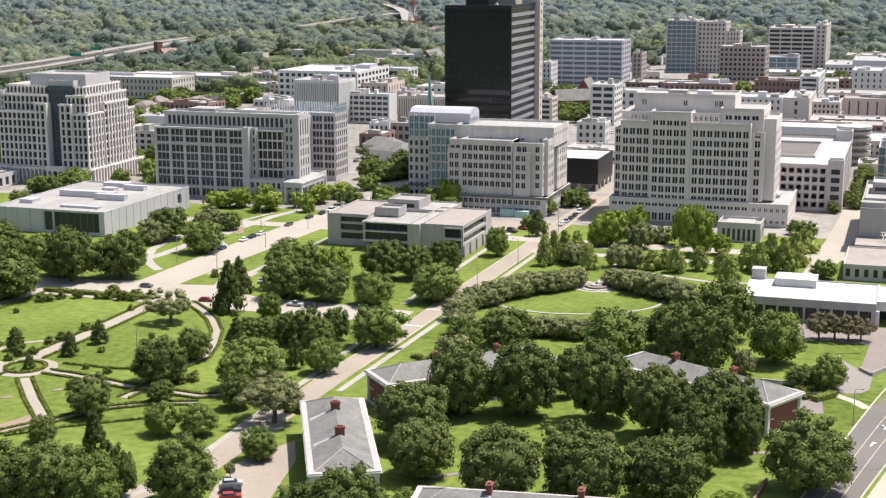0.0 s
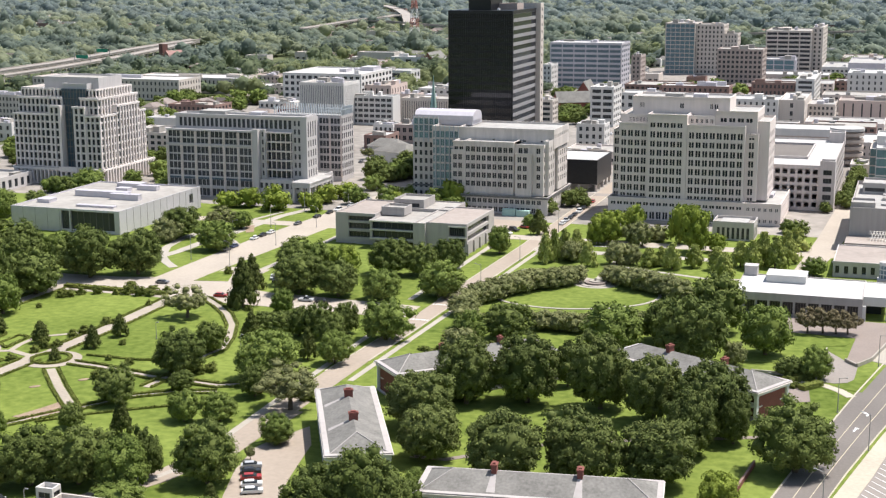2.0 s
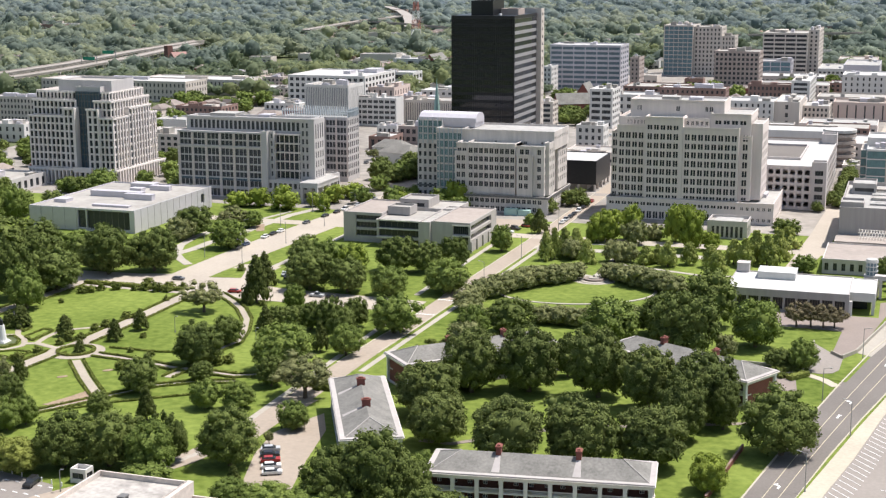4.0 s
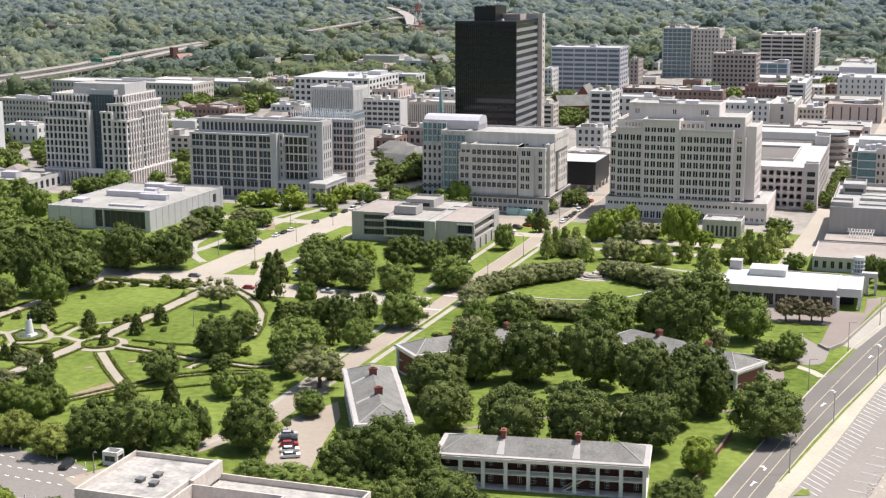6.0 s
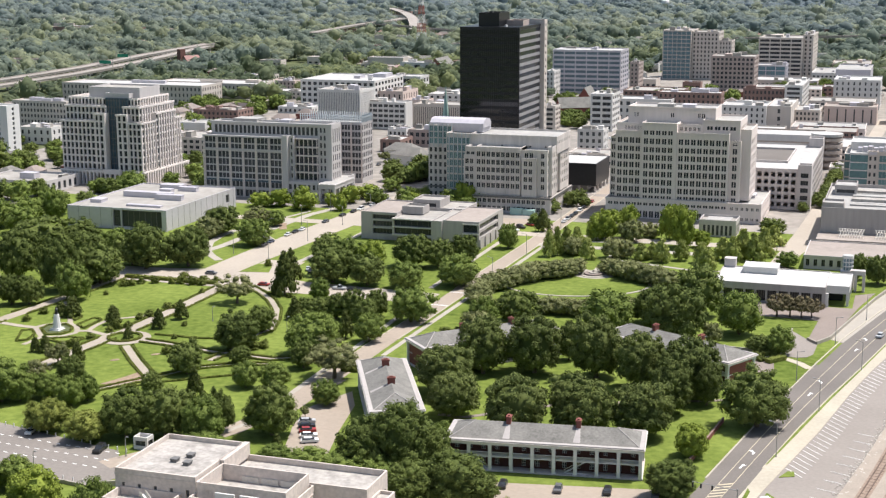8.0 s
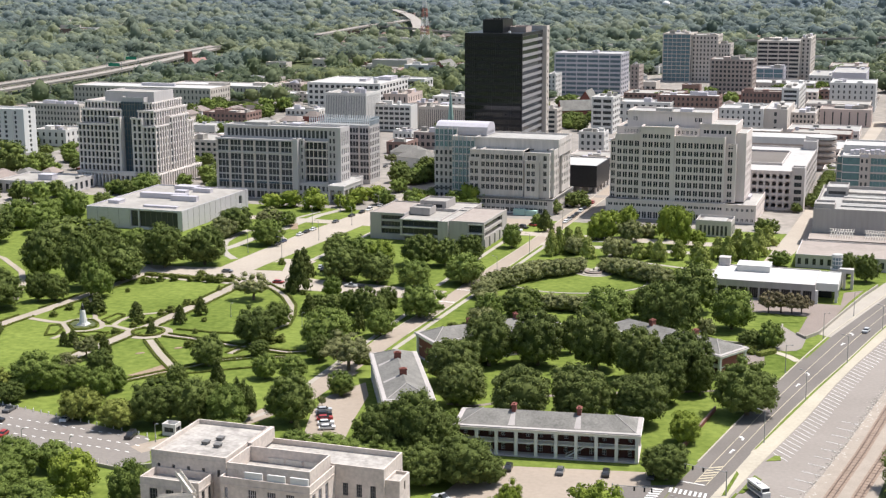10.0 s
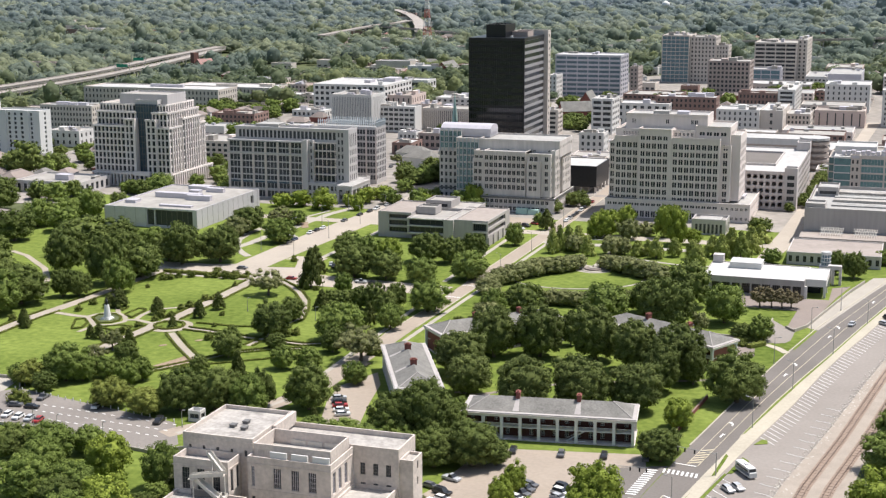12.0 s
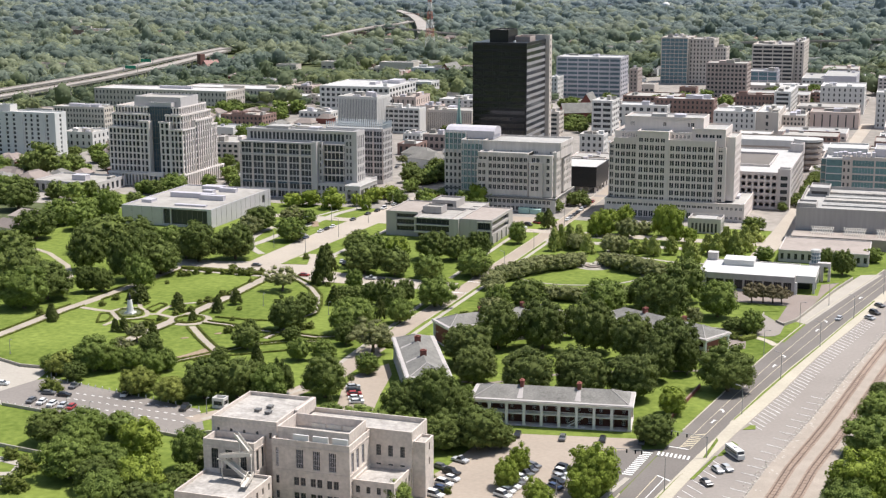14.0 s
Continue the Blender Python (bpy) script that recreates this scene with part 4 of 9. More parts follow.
# ---- the tall slab with paired windows ----
def slab_block():
    t = thing("office_slab", "tall pale stone office slab with rows of paired windows", "office building")
    kw = dict(wall=LIMESTONE, roof=GREY_ROOF, depth=0.4, mullions=1, thick=0.26, bars=LIMESTONE)
    st = 3.93
    rows = lambda n: [(0.1, 1.5)] + [(2.6 + st * i, 5.35 + st * i) for i in range(n)]
    pairs = lambda total, n, m0, m1: spans(total, n, 0.74, m0, m1)
    mass(t, -120.6, -62.2, 579, 616, 0, 9.6, front=(pairs(58.4, 20, 0.8, 0.6), [(0.4, 3.6), (6.2, 7.6)]), **kw)
    mass(t, -62.2, -46.7, 579, 634, 0, 9.6, front=(spans(15.5, 6, 0.5, 0.6, 0.6), [(1.2, 2.6), (6.0, 7.5)]), side=(spans(55, 12, 0.3), [(1.4, 3.0), (5.8, 7.6)]), **kw)
    mass(t, -119.8, -116.8, 584.4, 616, 9.6, 38.4, front=(pairs(3.0, 1, 0.1, 0.1), rows(7)), **kw)
    mass(t, -116.8, -104.0, 581.6, 616, 9.6, 41.8, front=(pairs(12.8, 4, 0.6, 0.6), rows(7)), **kw)
    mass(t, -104.0, -87.2, 579.6, 616, 9.6, 46.0, front=(pairs(16.8, 5, 0.7, 1.6), rows(7) + [(30.6, 32.7)]), **kw)
    mass(t, -87.2, -62.8, 580.4, 616, 9.6, 41.8, front=(pairs(24.4, 8, 0.4, 0.6), rows(7)), side=(spans(4, 1, 0.2), []), **kw)
    mass(t, -62.8, -57.6, 583, 614, 9.6, 38.2, front=(pairs(5.2, 1, 1.0, 1.3), rows(7)), side=(spans(31, 8, 0.36), rows(6)), **kw)
    mass(t, -61.0, -53.4, 587, 612, 9.6, 43.4, front=([], []), side=(spans(25, 7, 0.4), rows(7)), **kw)
    mass(t, -117.0, -104.0, 585, 614, 37.0, 45.2, front=(spans(13.0, 6, 0.46, 3.6, 0.4), [(5.0, 6.8)]), **kw)
    mass(t, -87.2, -76.0, 583.6, 614, 41.0, 45.4, front=(spans(11.2, 5, 0.52, 0.4, 0.4), [(1.2, 3.0)]), **kw)
    mass(t, -76.0, -58.4, 585, 613, 37.0, 47.6, front=(pairs(17.6, 4, 1.6, 1.6), [(5.8, 7.6)]), side=(spans(28, 6, 0.4), [(5.8, 7.6)]), **kw)
    mass(t, -113.0, -71.0, 592, 613, 43, 52.4, front=([(3.0, 3.8), (4.2, 5.0), (20.6, 22.2), (33.6, 34.8), (35.4, 37.0)], [(4.4, 6.6)]), **kw)
    for x0, x1, y, z in ((-116.9, -103.9, 581.6, 41.8), (-104.1, -87.1, 579.6, 46.0), (-87.3, -62.7, 580.4, 41.8), (-62.8, -57.5, 583, 38.2), (-76.1, -58.3, 585, 47.6), (-113.1, -70.9, 592, 52.4)):
        part("cornice", MB().box(x0, x1, y - 0.25, y, z - 1.5, z - 1.1).box(x0, x1, y - 0.3, y, z - 0.35, z + 0.04), LIMESTONE, t)
    for z in (34.3, 14.9):
        part("string_course", MB().box(-116.9, -104.1, 581.48, 581.6, z, z + 0.22).box(-104.0, -87.2, 579.48, 579.6, z, z + 0.22).box(-87.1, -62.9, 580.28, 580.4, z, z + 0.22), LIMESTONE, t)
    part("cornice", MB().box(-120.8, -46.5, 578.7, 579, 8.9, 9.5), LIMESTONE, t)
    for x in (-103.2, -88.2, -86.7, -63.3, -116.4):
        y = 579.6 if -104 < x < -87.2 else 580.4 if x > -87.2 else 581.6
        part("corner_strip", MB().box(x - 0.45, x + 0.45, y - 0.22, y, 9.6, 40.4), LIMESTONE, t)
    unit("plant_box", t, -100, -92, 598, 604, 51.4, 53.2, GREY_ROOF)
    unit("plant_box", t, -88, -82, 600, 606, 51.4, 53.0, METAL_PANEL)
    unit("plant_box", t, -58, -52, 600, 610, 8.7, 10.2, METAL_PANEL)


slab_block()
k = thing("pavilion", "small flat-roofed stone pavilion in the park", "pavilion")
mass(k, -70.2, -53.8, 543.3, 557, 0, 7.6, CONCRETE, PALE_ROOF, front=(spans(16.4, 7, 0.56, 1.4, 1.4), [(0.6, 5.2)]), side=(spans(13.7, 6, 0.5), [(0.6, 5.2)]), parapet=1.2)
part("roof_ring", MB().box(-67.5, -56.5, 546, 554.5, 6.4, 7.2), GREY_ROOF, k)


# ---- the older stone annex ----
def annex_block():
    t = thing("office_annex", "older pale stone office block with stepped wings", "office building")
    kw = dict(wall=ANNEX_STONE, roof=GREY_ROOF, depth=0.3, mullions=1, transoms=0, thick=0.12, bars=STAIR_PAINT)
    st = 3.85
    rows = lambda n, off=0.0: [(7.8 - 8.2 + st * i + off, 10.25 - 8.2 + st * i + off) for i in range(1, n)]
    cols = lambda first, n, pitch, w, x0: [(first - x0 + pitch * i - w / 2, first - x0 + pitch * i + w / 2) for i in range(n)]
    mass(t, -192.2, -146.8, 574.6, 618, 0, 8.2, front=(cols(-190.6, 17, 2.5, 1.8, -192.2), [(0.8, 3.0), (4.6, 6.6)]), side=(spans(43.4, 14, 0.4), [(0.8, 3.0), (4.6, 6.6)]), **kw)
    mass(t, -191.9, -185.8, 576.6, 616, 8.2, 27.8, front=(cols(-190.2, 2, 2.4, 1.75, -191.9), rows(5)), **kw)
    mass(t, -191.2, -162.6, 577.2, 616, 27.0, 31.6, front=(cols(-189.8, 2, 2.4, 1.75, -191.2) + cols(-184.0, 9, 2.49, 1.85, -191.2), [(0.1, 2.1)]), **kw)
    mass(t, -185.8, -162.6, 576, 590, 8.2, 31.9, front=(cols(-184.0, 9, 2.49, 1.85, -185.8), rows(6)), **kw)
    mass(t, -161.6, -154.3, 575.0, 590, 8.2, 27.2, front=(cols(-159.8, 2, 2.5, 1.8, -161.6), rows(5)), **kw)
    mass(t, -163, -149.2, 576.8, 600, 8.2, 31.0, front=(cols(-159.8, 2, 2.5, 1.8, -163) + cols(-151.6, 1, 2.4, 1.75, -163), rows(6)), side=(spans(23.2, 6, 0.42), rows(6)), **kw)
    mass(t, -150, -147.6, 580, 590, 8.2, 32.4, side=(spans(10, 3, 0.4), rows(6)), **kw)
    mass(t, -152, -148.0, 598, 616, 8.2, 34.4, side=(spans(18, 5, 0.4), rows(6)), **kw)
    mass(t, -192, -147.4, 588, 616, 28, 36.6, front=([(16.0, 17.0), (30.2, 31.6), (38.4, 39.4)], [(2.6, 3.6)]), side=(spans(28, 8, 0.3), [(4.6, 6.2)]), **kw)
    rib = MB().box(-0.26, 0.26, -0.2, 0, 0, 22.6).mesh("pilaster", ANNEX_STONE)
    for i in range(10):
        part("pilaster", rib, None, t).matrix_basis = pose(-185.24 + 2.49 * i, 576, 8.2)
    part("cornice", MB().box(-191.4, -162.4, 576.9, 577.2, 31.0, 31.7).box(-163.2, -149.0, 576.5, 576.8, 30.4, 31.1).box(-161.8, -154.1, 574.7, 575, 26.6, 27.3), ANNEX_STONE, t)
    part("cornice", MB().box(-192.2, -147.2, 587.6, 588, 35.9, 36.7), ANNEX_STONE, t)
    part("string_course", MB().box(-192.5, -146.5, 574.1, 574.6, 7.2, 8.1).box(-146.8, -146.4, 574.6, 618, 7.2, 8.1), FRAME_GREY, t, "soot-grey string course")
    kw = dict(wall=ANNEX_STONE, roof=PALE_ROOF, depth=0.3, mullions=1, transoms=0)
    g = dict(kw, pane=TEAL_GLASS, bars=FIN_WHITE, thick=0.16)
    mass(t, -204.8, -191.9, 588, 620, 0, 36.6, front=([(0.4, 1.2)] + spans(12.9, 5, 0.72, 1.6, 0.3), rows_of(1.0, 9, 3.75, 0.80, 0.1)), **g)
    pipe = MB().tube((0, 0, 4), (0, 0, 36.9), 0.22, 0.22, 8).mesh("pale_pipe", FIN_WHITE)
    for i in range(6):
        part("pale_pipe", pipe, None, t).matrix_basis = pose(-203.1 + 2.2 * i, 587.8, 0)
    mass(t, -217.4, -204.6, 597, 632, 0, 29.2, front=(spans(12.8, 5, 0.5), rows_of(2.0, 7, 3.8, 0.6, 0.18)), **kw)
    part("string_course", MB().box(-217.6, -204.5, 596.6, 597, 7.2, 8.1), FRAME_GREY, t, "soot-grey string course")
    mass(t, -217.2, -204.8, 597.2, 632, 29.2, 39.4, front=(spans(12.4, 5, 0.7), rows_of(0.3, 3, 3.2, 0.86, 0.06)), **g)
    short = MB().tube((0, 0, 28), (0, 0, 40.4), 0.22, 0.22, 8).mesh("pale_pipe", FIN_WHITE)
    for i in range(6):
        part("pale_pipe", short, None, t).matrix_basis = pose(-217.0 + 2.42 * i, 597, 0)
    mass(t, -204.8, -189, 599, 614, 36, 38.2, METAL_PANEL, GREY_ROOF, front=([], []))
    v = MB()                                               # glazed roof, ridge along x
    x0, x1, y0, y1, z0, z1 = -217.0, -188.4, 598.4, 612.0, 39.0, 42.6
    prof = [(y0, 38.2), (y0, z0 + 1.4), (y0 + 2.2, z1 - 0.5), (y0 + 5, z1), (y1 - 5, z1), (y1 - 2.2, z1 - 0.5), (y1, z0 + 1.4), (y1, 38.2)]
    for (ya, za), (yb, zb) in zip(prof, prof[1:]):
        v.face([(x0, ya, za), (x1, ya, za), (x1, yb, zb), (x0, yb, zb)])
    v.face([(x1, y, z) for y, z in prof])
    v.face([(x0, y, z) for y, z in prof[::-1]])
    part("glazed_roof", v, METAL_PANEL, t, "pale translucent glazed roof")
    rib2 = MB()
    for (ya, za), (yb, zb) in zip(prof, prof[1:]):
        rib2.tube((0, ya, za + 0.03), (0, yb, zb + 0.03), 0.09, 0.09, 5)
    rib2 = rib2.mesh("roof_rib", METAL_PANEL)
    for i in range(14):
        part("roof_rib", rib2, None, t).matrix_basis = pose(x0 + 0.2 + 2.08 * i, 0, 0)
    mass(t, -222, -190, 583.5, 587.6, 0, 4.6, BRICK, TAN_ROOF, front=(spans(32, 9, 0.5), [(0.8, 3.2)]))
    unit("generator", t, -166, -160, 569.6, 572.4, 0, 3.0, TEAL)
    unit("generator", t, -159.6, -154, 569.6, 572.4, 0, 2.6, TEAL)


annex_block()


# ---- the black curtain-wall tower ----
def black_tower():
    t = thing("glass_tower", "black glass office tower with a striped side and roof plant", "office tower")
    x0, x1, y0, y1, h = -216.8, -183.6, 648, 692, 86.6
    n, st = 22, 3.85
    zt = h - n * st
    b = MB().box(x0, x1 - 0.3, y0 + 0.3, y1, 0, h - 1)
    b.box(x0, x1, y0, y1, h - 1.6, h)
    part("core", b, BLACK_PANEL, t)
    gl = MB().box(-0.5, 0.5, -0.06, 0.02, 0, 1).mesh("glazing_band", BLACK_GLASS)
    sp = MB().box(-0.5, 0.5, -0.06, 0.02, 0, 1).mesh("spandrel_band", BLACK_PANEL)
    stripe_m = mat("grey_spandrel", (0.27, 0.262, 0.262), 0.5, 0.12, 0.05, 0.6)
    sl = MB().box(-0.5, 0.5, -0.22, 0.02, 0, 1).mesh("spandrel_band", stripe_m)
    for i in range(n):
        z = zt + st * i
        for me, a, hh in ((gl, 0.0, 2.35), (sp, 2.35, st - 2.35)):
            o = part(me.name.split(".")[0], me, None, t)
            o.matrix_basis = pose((x0 + x1) / 2, y0 + 0.26, z + a) @ Matrix.Diagonal((x1 - x0, 1, hh, 1))
        for me, a, hh in ((gl, 0.0, 2.15), (sl, 2.15, st - 2.15)):
            o = part(me.name.split(".")[0], me, None, t)
            o.matrix_basis = pose(x1 - 0.24, (y0 + y1) / 2, z + a, 0, 0, 90) @ Matrix.Diagonal((y1 - y0, 1, hh, 1))
    mull = MB().box(-0.06, 0.06, 0.04, 0.22, zt, h - 1, 0, False).mesh("mullion", BLACK_PANEL)
    for i in range(31):
        part("mullion", mull, None, t).matrix_basis = pose(x0 + (x1 - x0) * i / 30, y0, 0)
    part("corner_post", MB().box(x1 - 0.6, x1 + 0.08, y0 - 0.05, y0 + 0.7, 0, h), BLACK_PANEL, t)
    part("roof", MB().box(x0 + 1, x1 - 1, y0 + 1, y1 - 1, h - 0.6, h - 0.1), GREY_ROOF, t)
    mass(t, -207.5, -196, 652, 672, h - 1, 94.0, BLACK_PANEL, GREY_ROOF)
    mass(t, -195.4, -186, 664, 676, h - 1, 89.6, BROWN_WALL, TAN_ROOF)
    mass(t, -200, -181.2, 692, 698, 0, 89.0, BEIGE_WALL, PALE_ROOF, side=(spans(6, 1, 0.3), rows_of(2, 22, 3.9, 0.4, 0.3)))
    mass(t, -219, -213, 690, 706, 0, 86, BEIGE_WALL, PALE_ROOF, front=(spans(6, 2, 0.4), rows_of(2, 20, 3.9, 0.5, 0.3)))
    r = MB()
    for i in range(7):
        r.tube((-206 + 1.6 * i, 656 + (i % 3) * 4, 93.4), (-206 + 1.6 * i, 656 + (i % 3) * 4, 95.5 + (i * 7 % 5)), 0.12, 0.06, 6)
    part("antenna", r, POLE, t)
    ball = MB().tube((-193, 655, 86), (-193, 655, 87.6), 1.0, 0.7, 10)
    part("roof_dish", ball, WHITE_PAINT, t)


black_tower()

# black cube with a white roof
t = thing("black_cube", "low black glass cube with a flat white roof", "office building")
mass(t, -166, -140.3, 646.6, 680, 3.4, 15.4, BLACK_PANEL, WHITE_ROOF, front=([], []), parapet=0.4)
b = MB().box(-160, -146, 652, 674, 0, 3.4)
for x in (-165.4, -158, -149.5, -141):
    b.box(x - 0.5, x + 0.5, 647, 648, 0, 3.4)
for y in (655, 663, 671, 679):
    b.box(-141.6, -140.6, y - 0.5, y + 0.5, 0, 3.4)
part("undercroft", b, CONCRETE, t)
part("fascia", MB().box(-166.1, -140.2, 646.5, 646.62, 14.4, 15.42).box(-140.32, -140.2, 646.6, 680, 14.4, 15.42), BLACK_PANEL, t)
unit("plant_box", t, -164, -159, 650, 656, 15.0, 17.0, BRICK)

# low concrete office between the two streets
t = thing("concrete_office", "low cast-concrete office with deep window bays and roof plant", "office building")
kw = dict(wall=HALL_GREY, depth=1.2, mullions=6, parapet=0.5)
mass(t, -171.4, -155, 483.4, 520, 0, 12.1, roof=TAN_ROOF, front=([(9.2, 15.6)], [(3.0, 6.3), (7.2, 10.6)]), side=([(1.0, 29)], [(5.0, 7.2), (8.4, 10.8)]), **kw)
mass(t, -196, -176.2, 486.6, 520, 3.0, 11.2, roof=PALE_ROOF, front=([(0.9, 19.2)], [(1.2, 4.1), (4.7, 7.5)]), **kw)
mass(t, -213, -196, 492.6, 525, 0, 12.4, roof=TAN_ROOF, front=([(5.5, 16.2)], [(2.6, 5.0), (6.0, 8.4), (9.3, 11.2)]), **kw)
mass(t, -176.2, -171.4, 481.8, 520, 0, 11.9, roof=PALE_ROOF, front=([], []), **kw)
mass(t, -200, -171, 512, 532, 0, 12.0, roof=PALE_ROOF, front=([], []), **kw)
mass(t, -195.8, -186, 499, 508, 11, 14.4, HALL_GREY, PALE_ROOF, front=([], []))
mass(t, -196, -183, 514, 528, 11, 15.2, HALL_GREY, PALE_ROOF, front=(spans(13, 1, 0.7), [(1.0, 2.6)]))
for x0, x1, y, z in ((-196.0, -176.4, 486.6, 3.6), (-196.0, -176.4, 486.6, 7.15), (-196.0, -176.4, 486.6, 10.6), (-162.4, -155.2, 483.4, 6.4), (-162.4, -155.2, 483.4, 10.7)):
    part("slab_edge", MB().box(x0, x1, y - 0.45, y, z, z + 0.5), STAIR_PAINT, t, "pale concrete floor edge")
for y in (484, 492, 500, 508, 516):
    part("column", MB().box(-155.4, -154.4, y - 0.4, y + 0.4, 0, 4.4), HALL_GREY, t)

# long metal museum with roof monitors
t = thing("museum", "long low grey metal museum with skylight boxes on its pale roof", "museum")
mass(t, -356.5, -304.2, 479.5, 549.5, 0, 9.9, METAL_PANEL, PALE_ROOF, front=([(24.4, 28.4), (29.0, 50.0)], [(1.2, 9.0)]), side=([(59.5, 63)], [(3.4, 7.6)]), parapet=0.6, depth=1.0, mullions=6)
for x0, x1, y0, y1, h in ((-352, -346, 492, 498, 1.6), (-346, -320, 512, 516, 2.6), (-334, -328, 526, 530, 2.0), (-326, -312, 508, 511, 2.6), (-328, -318, 534, 537, 2.2), (-330, -312, 488, 490.5, 0.9), (-342, -330, 540, 546, 1.8)):
    unit("skylight", t, x0, x1, y0, y1, 9.3, 9.3 + h, METAL_PANEL)
for i in range(13):
    part("panel_seam", MB().box(-304.22, -304.14, 479.6 + 5.6 * i, 479.72 + 5.6 * i, 0.2, 9.8, 0, False), FRAME_GREY, t)
for i in range(9):
    part("panel_seam", MB().box(-356.4 + 5.9 * i, -356.3 + 5.9 * i, 479.42, 479.5, 0.2, 9.8, 0, False), FRAME_GREY, t)

# flat white building by the river
t = thing("flat_pavilion", "long low building with a bright white flat roof", "low building")
mass(t, -47, -7.4, 424.6, 452, 0, 7.2, HALL_GREY, ROOF_BRIGHT, front=(spans(39.6, 9, 0.84, 3, 1), [(0.4, 4.7)]), parapet=0.35, depth=2.2, mullions=3)
mass(t, -7.4, 0.6, 428, 450, 4.4, 7.3, WHITE_WALL, ROOF_BRIGHT, parapet=0.3)
for x, y in ((-6.9, 425), (0, 428.6), (0, 438), (0, 449)):
    part("column", MB().box(x - 0.5, x + 0.5, y - 0.5, y + 0.5, 0, 5.0), WHITE_WALL, t)
part("porch_wall", MB().box(-7.3, -2, 436, 449, 0, 4.4), DARK_GLASS, t)
unit("roof_monitor", t, -38.6, -26, 441.6, 451, 6.9, 9.4, ROOF_BRIGHT)
unit("plant_box", t, -46.6, -42.4, 450, 454, 6.9, 10.2, CONCRETE)
t = thing("gate_tower", "pale concrete lift tower with a tall open frame", "lift tower")
part("drum_foot", MB().box(-4.2, 0.8, 455.6, 460.4, 0, 6.8), CONCRETE, t)
part("glass_drum", MB().tube((-1.7, 458, 6.8), (-1.7, 458, 12.0), 1.85, 1.85, 24), PALE_GLASS, t, "pale glazed drum")
for z in (6.8, 8.4, 10.0, 11.5):
    part("drum_ring", MB().tube((-1.7, 458, z), (-1.7, 458, z + (0.9 if z > 11 else 0.3)), 2.1, 2.1, 24), WHITE_WALL, t)
for i in range(10):
    a = 6.2832 * i / 10
    x, y = -1.7 + 1.84 * math.cos(a), 458 + 1.84 * math.sin(a)
    part("drum_mullion", MB().box(x - 0.11, x + 0.11, y - 0.11, y + 0.11, 7.0, 11.6), WHITE_WALL, t)
part("drum_cap", MB().tube((-1.7, 458, 12.4), (-1.7, 458, 12.6), 2.0, 2.0, 24), WHITE_ROOF, t)
b = MB().box(-0.4, 5.0, 452, 455, 6.4, 8.0)
for x in (1.6, 4.5):
    b.box(x - 0.5, x + 0.5, 452, 455, 0, 6.4)
part("frame_arch", b, CONCRETE, t)

# gallery behind it and the large grey hall
t = thing("gallery", "low grey gallery with dark bays beside the hall", "low building")
mass(t, -20, 19.4, 488, 520, 0, 5.6, CONCRETE, TAN_ROOF, front=(spans(39.4, 13, 0.46), [(1.2, 4.0)]), parapet=0.4, depth=1.0, mullions=1)
part("roof_edge", MB().box(-20.3, 19.7, 487.7, 488, 5.0, 5.7), CONCRETE, t)
t = thing("grey_hall", "large windowless grey concrete hall with roof plant and ducts", "hall")
mass(t, -17.2, 60, 540, 610, 0, 16.5, HALL_GREY, GREY_ROOF, front=([], []), parapet=1.6)
mass(t, -17, -8, 541, 552, 10, 18.4, HALL_GREY, GREY_ROOF)
mass(t, -14.3, -4.6, 584, 600, 14, 19.6, HALL_GREY, GREY_ROOF, front=([(0.8, 8.8)], [(2.0, 3.6)]), side=(spans(16, 6, 0.6), [(2.0, 4.0)]))
for i in range(3):
    part("roof_duct", MB().tube((-4, 560 + 14 * i, 15.3), (44, 557 + 14 * i, 15.3), 0.5, 0.5, 8), GREY_ROOF, t)
for i in range(4):
    part("roof_step", MB().box(-6, 52, 556 + 12 * i, 562 + 12 * i, 14.8, 15.6 + 0.5 * (i % 2)), HALL_ROOF if i % 2 else GREY_ROOF, t)
for x in (-9, 6, 21):                                     # cooling frames at its foot
    c = thing("chiller_frame", "white steel frame of cooling plant beside the hall", "cooling plant", "cooling frames", m=pose(x, 532, 5.4))
    for i in range(9):
        b = MB().tube((i * 1.1, -3, 0), (i * 1.1 + 1.4, 2, 3.2), 0.13, 0.13, 6)
        part("strut", b, STAIR_PAINT, c)
        part("strut", MB().tube((i * 1.1 + 1.4, -2.4, 0), (i * 1.1, 2.6, 3.2), 0.13, 0.13, 6), STAIR_PAINT, c)
    for y, z in ((-1.2, 1.2), (0.4, 2.3), (2.2, 3.1)):
        part("rail", MB().tube((-0.4, y, z), (10.4, y, z), 0.14, 0.14, 6), STAIR_PAINT, c)
tagged(part("plant_terrace", MB().box(-18, 40, 524, 539.5, 0, 5.4), TAN_ROOF), "concrete terrace carrying cooling plant", "terrace")

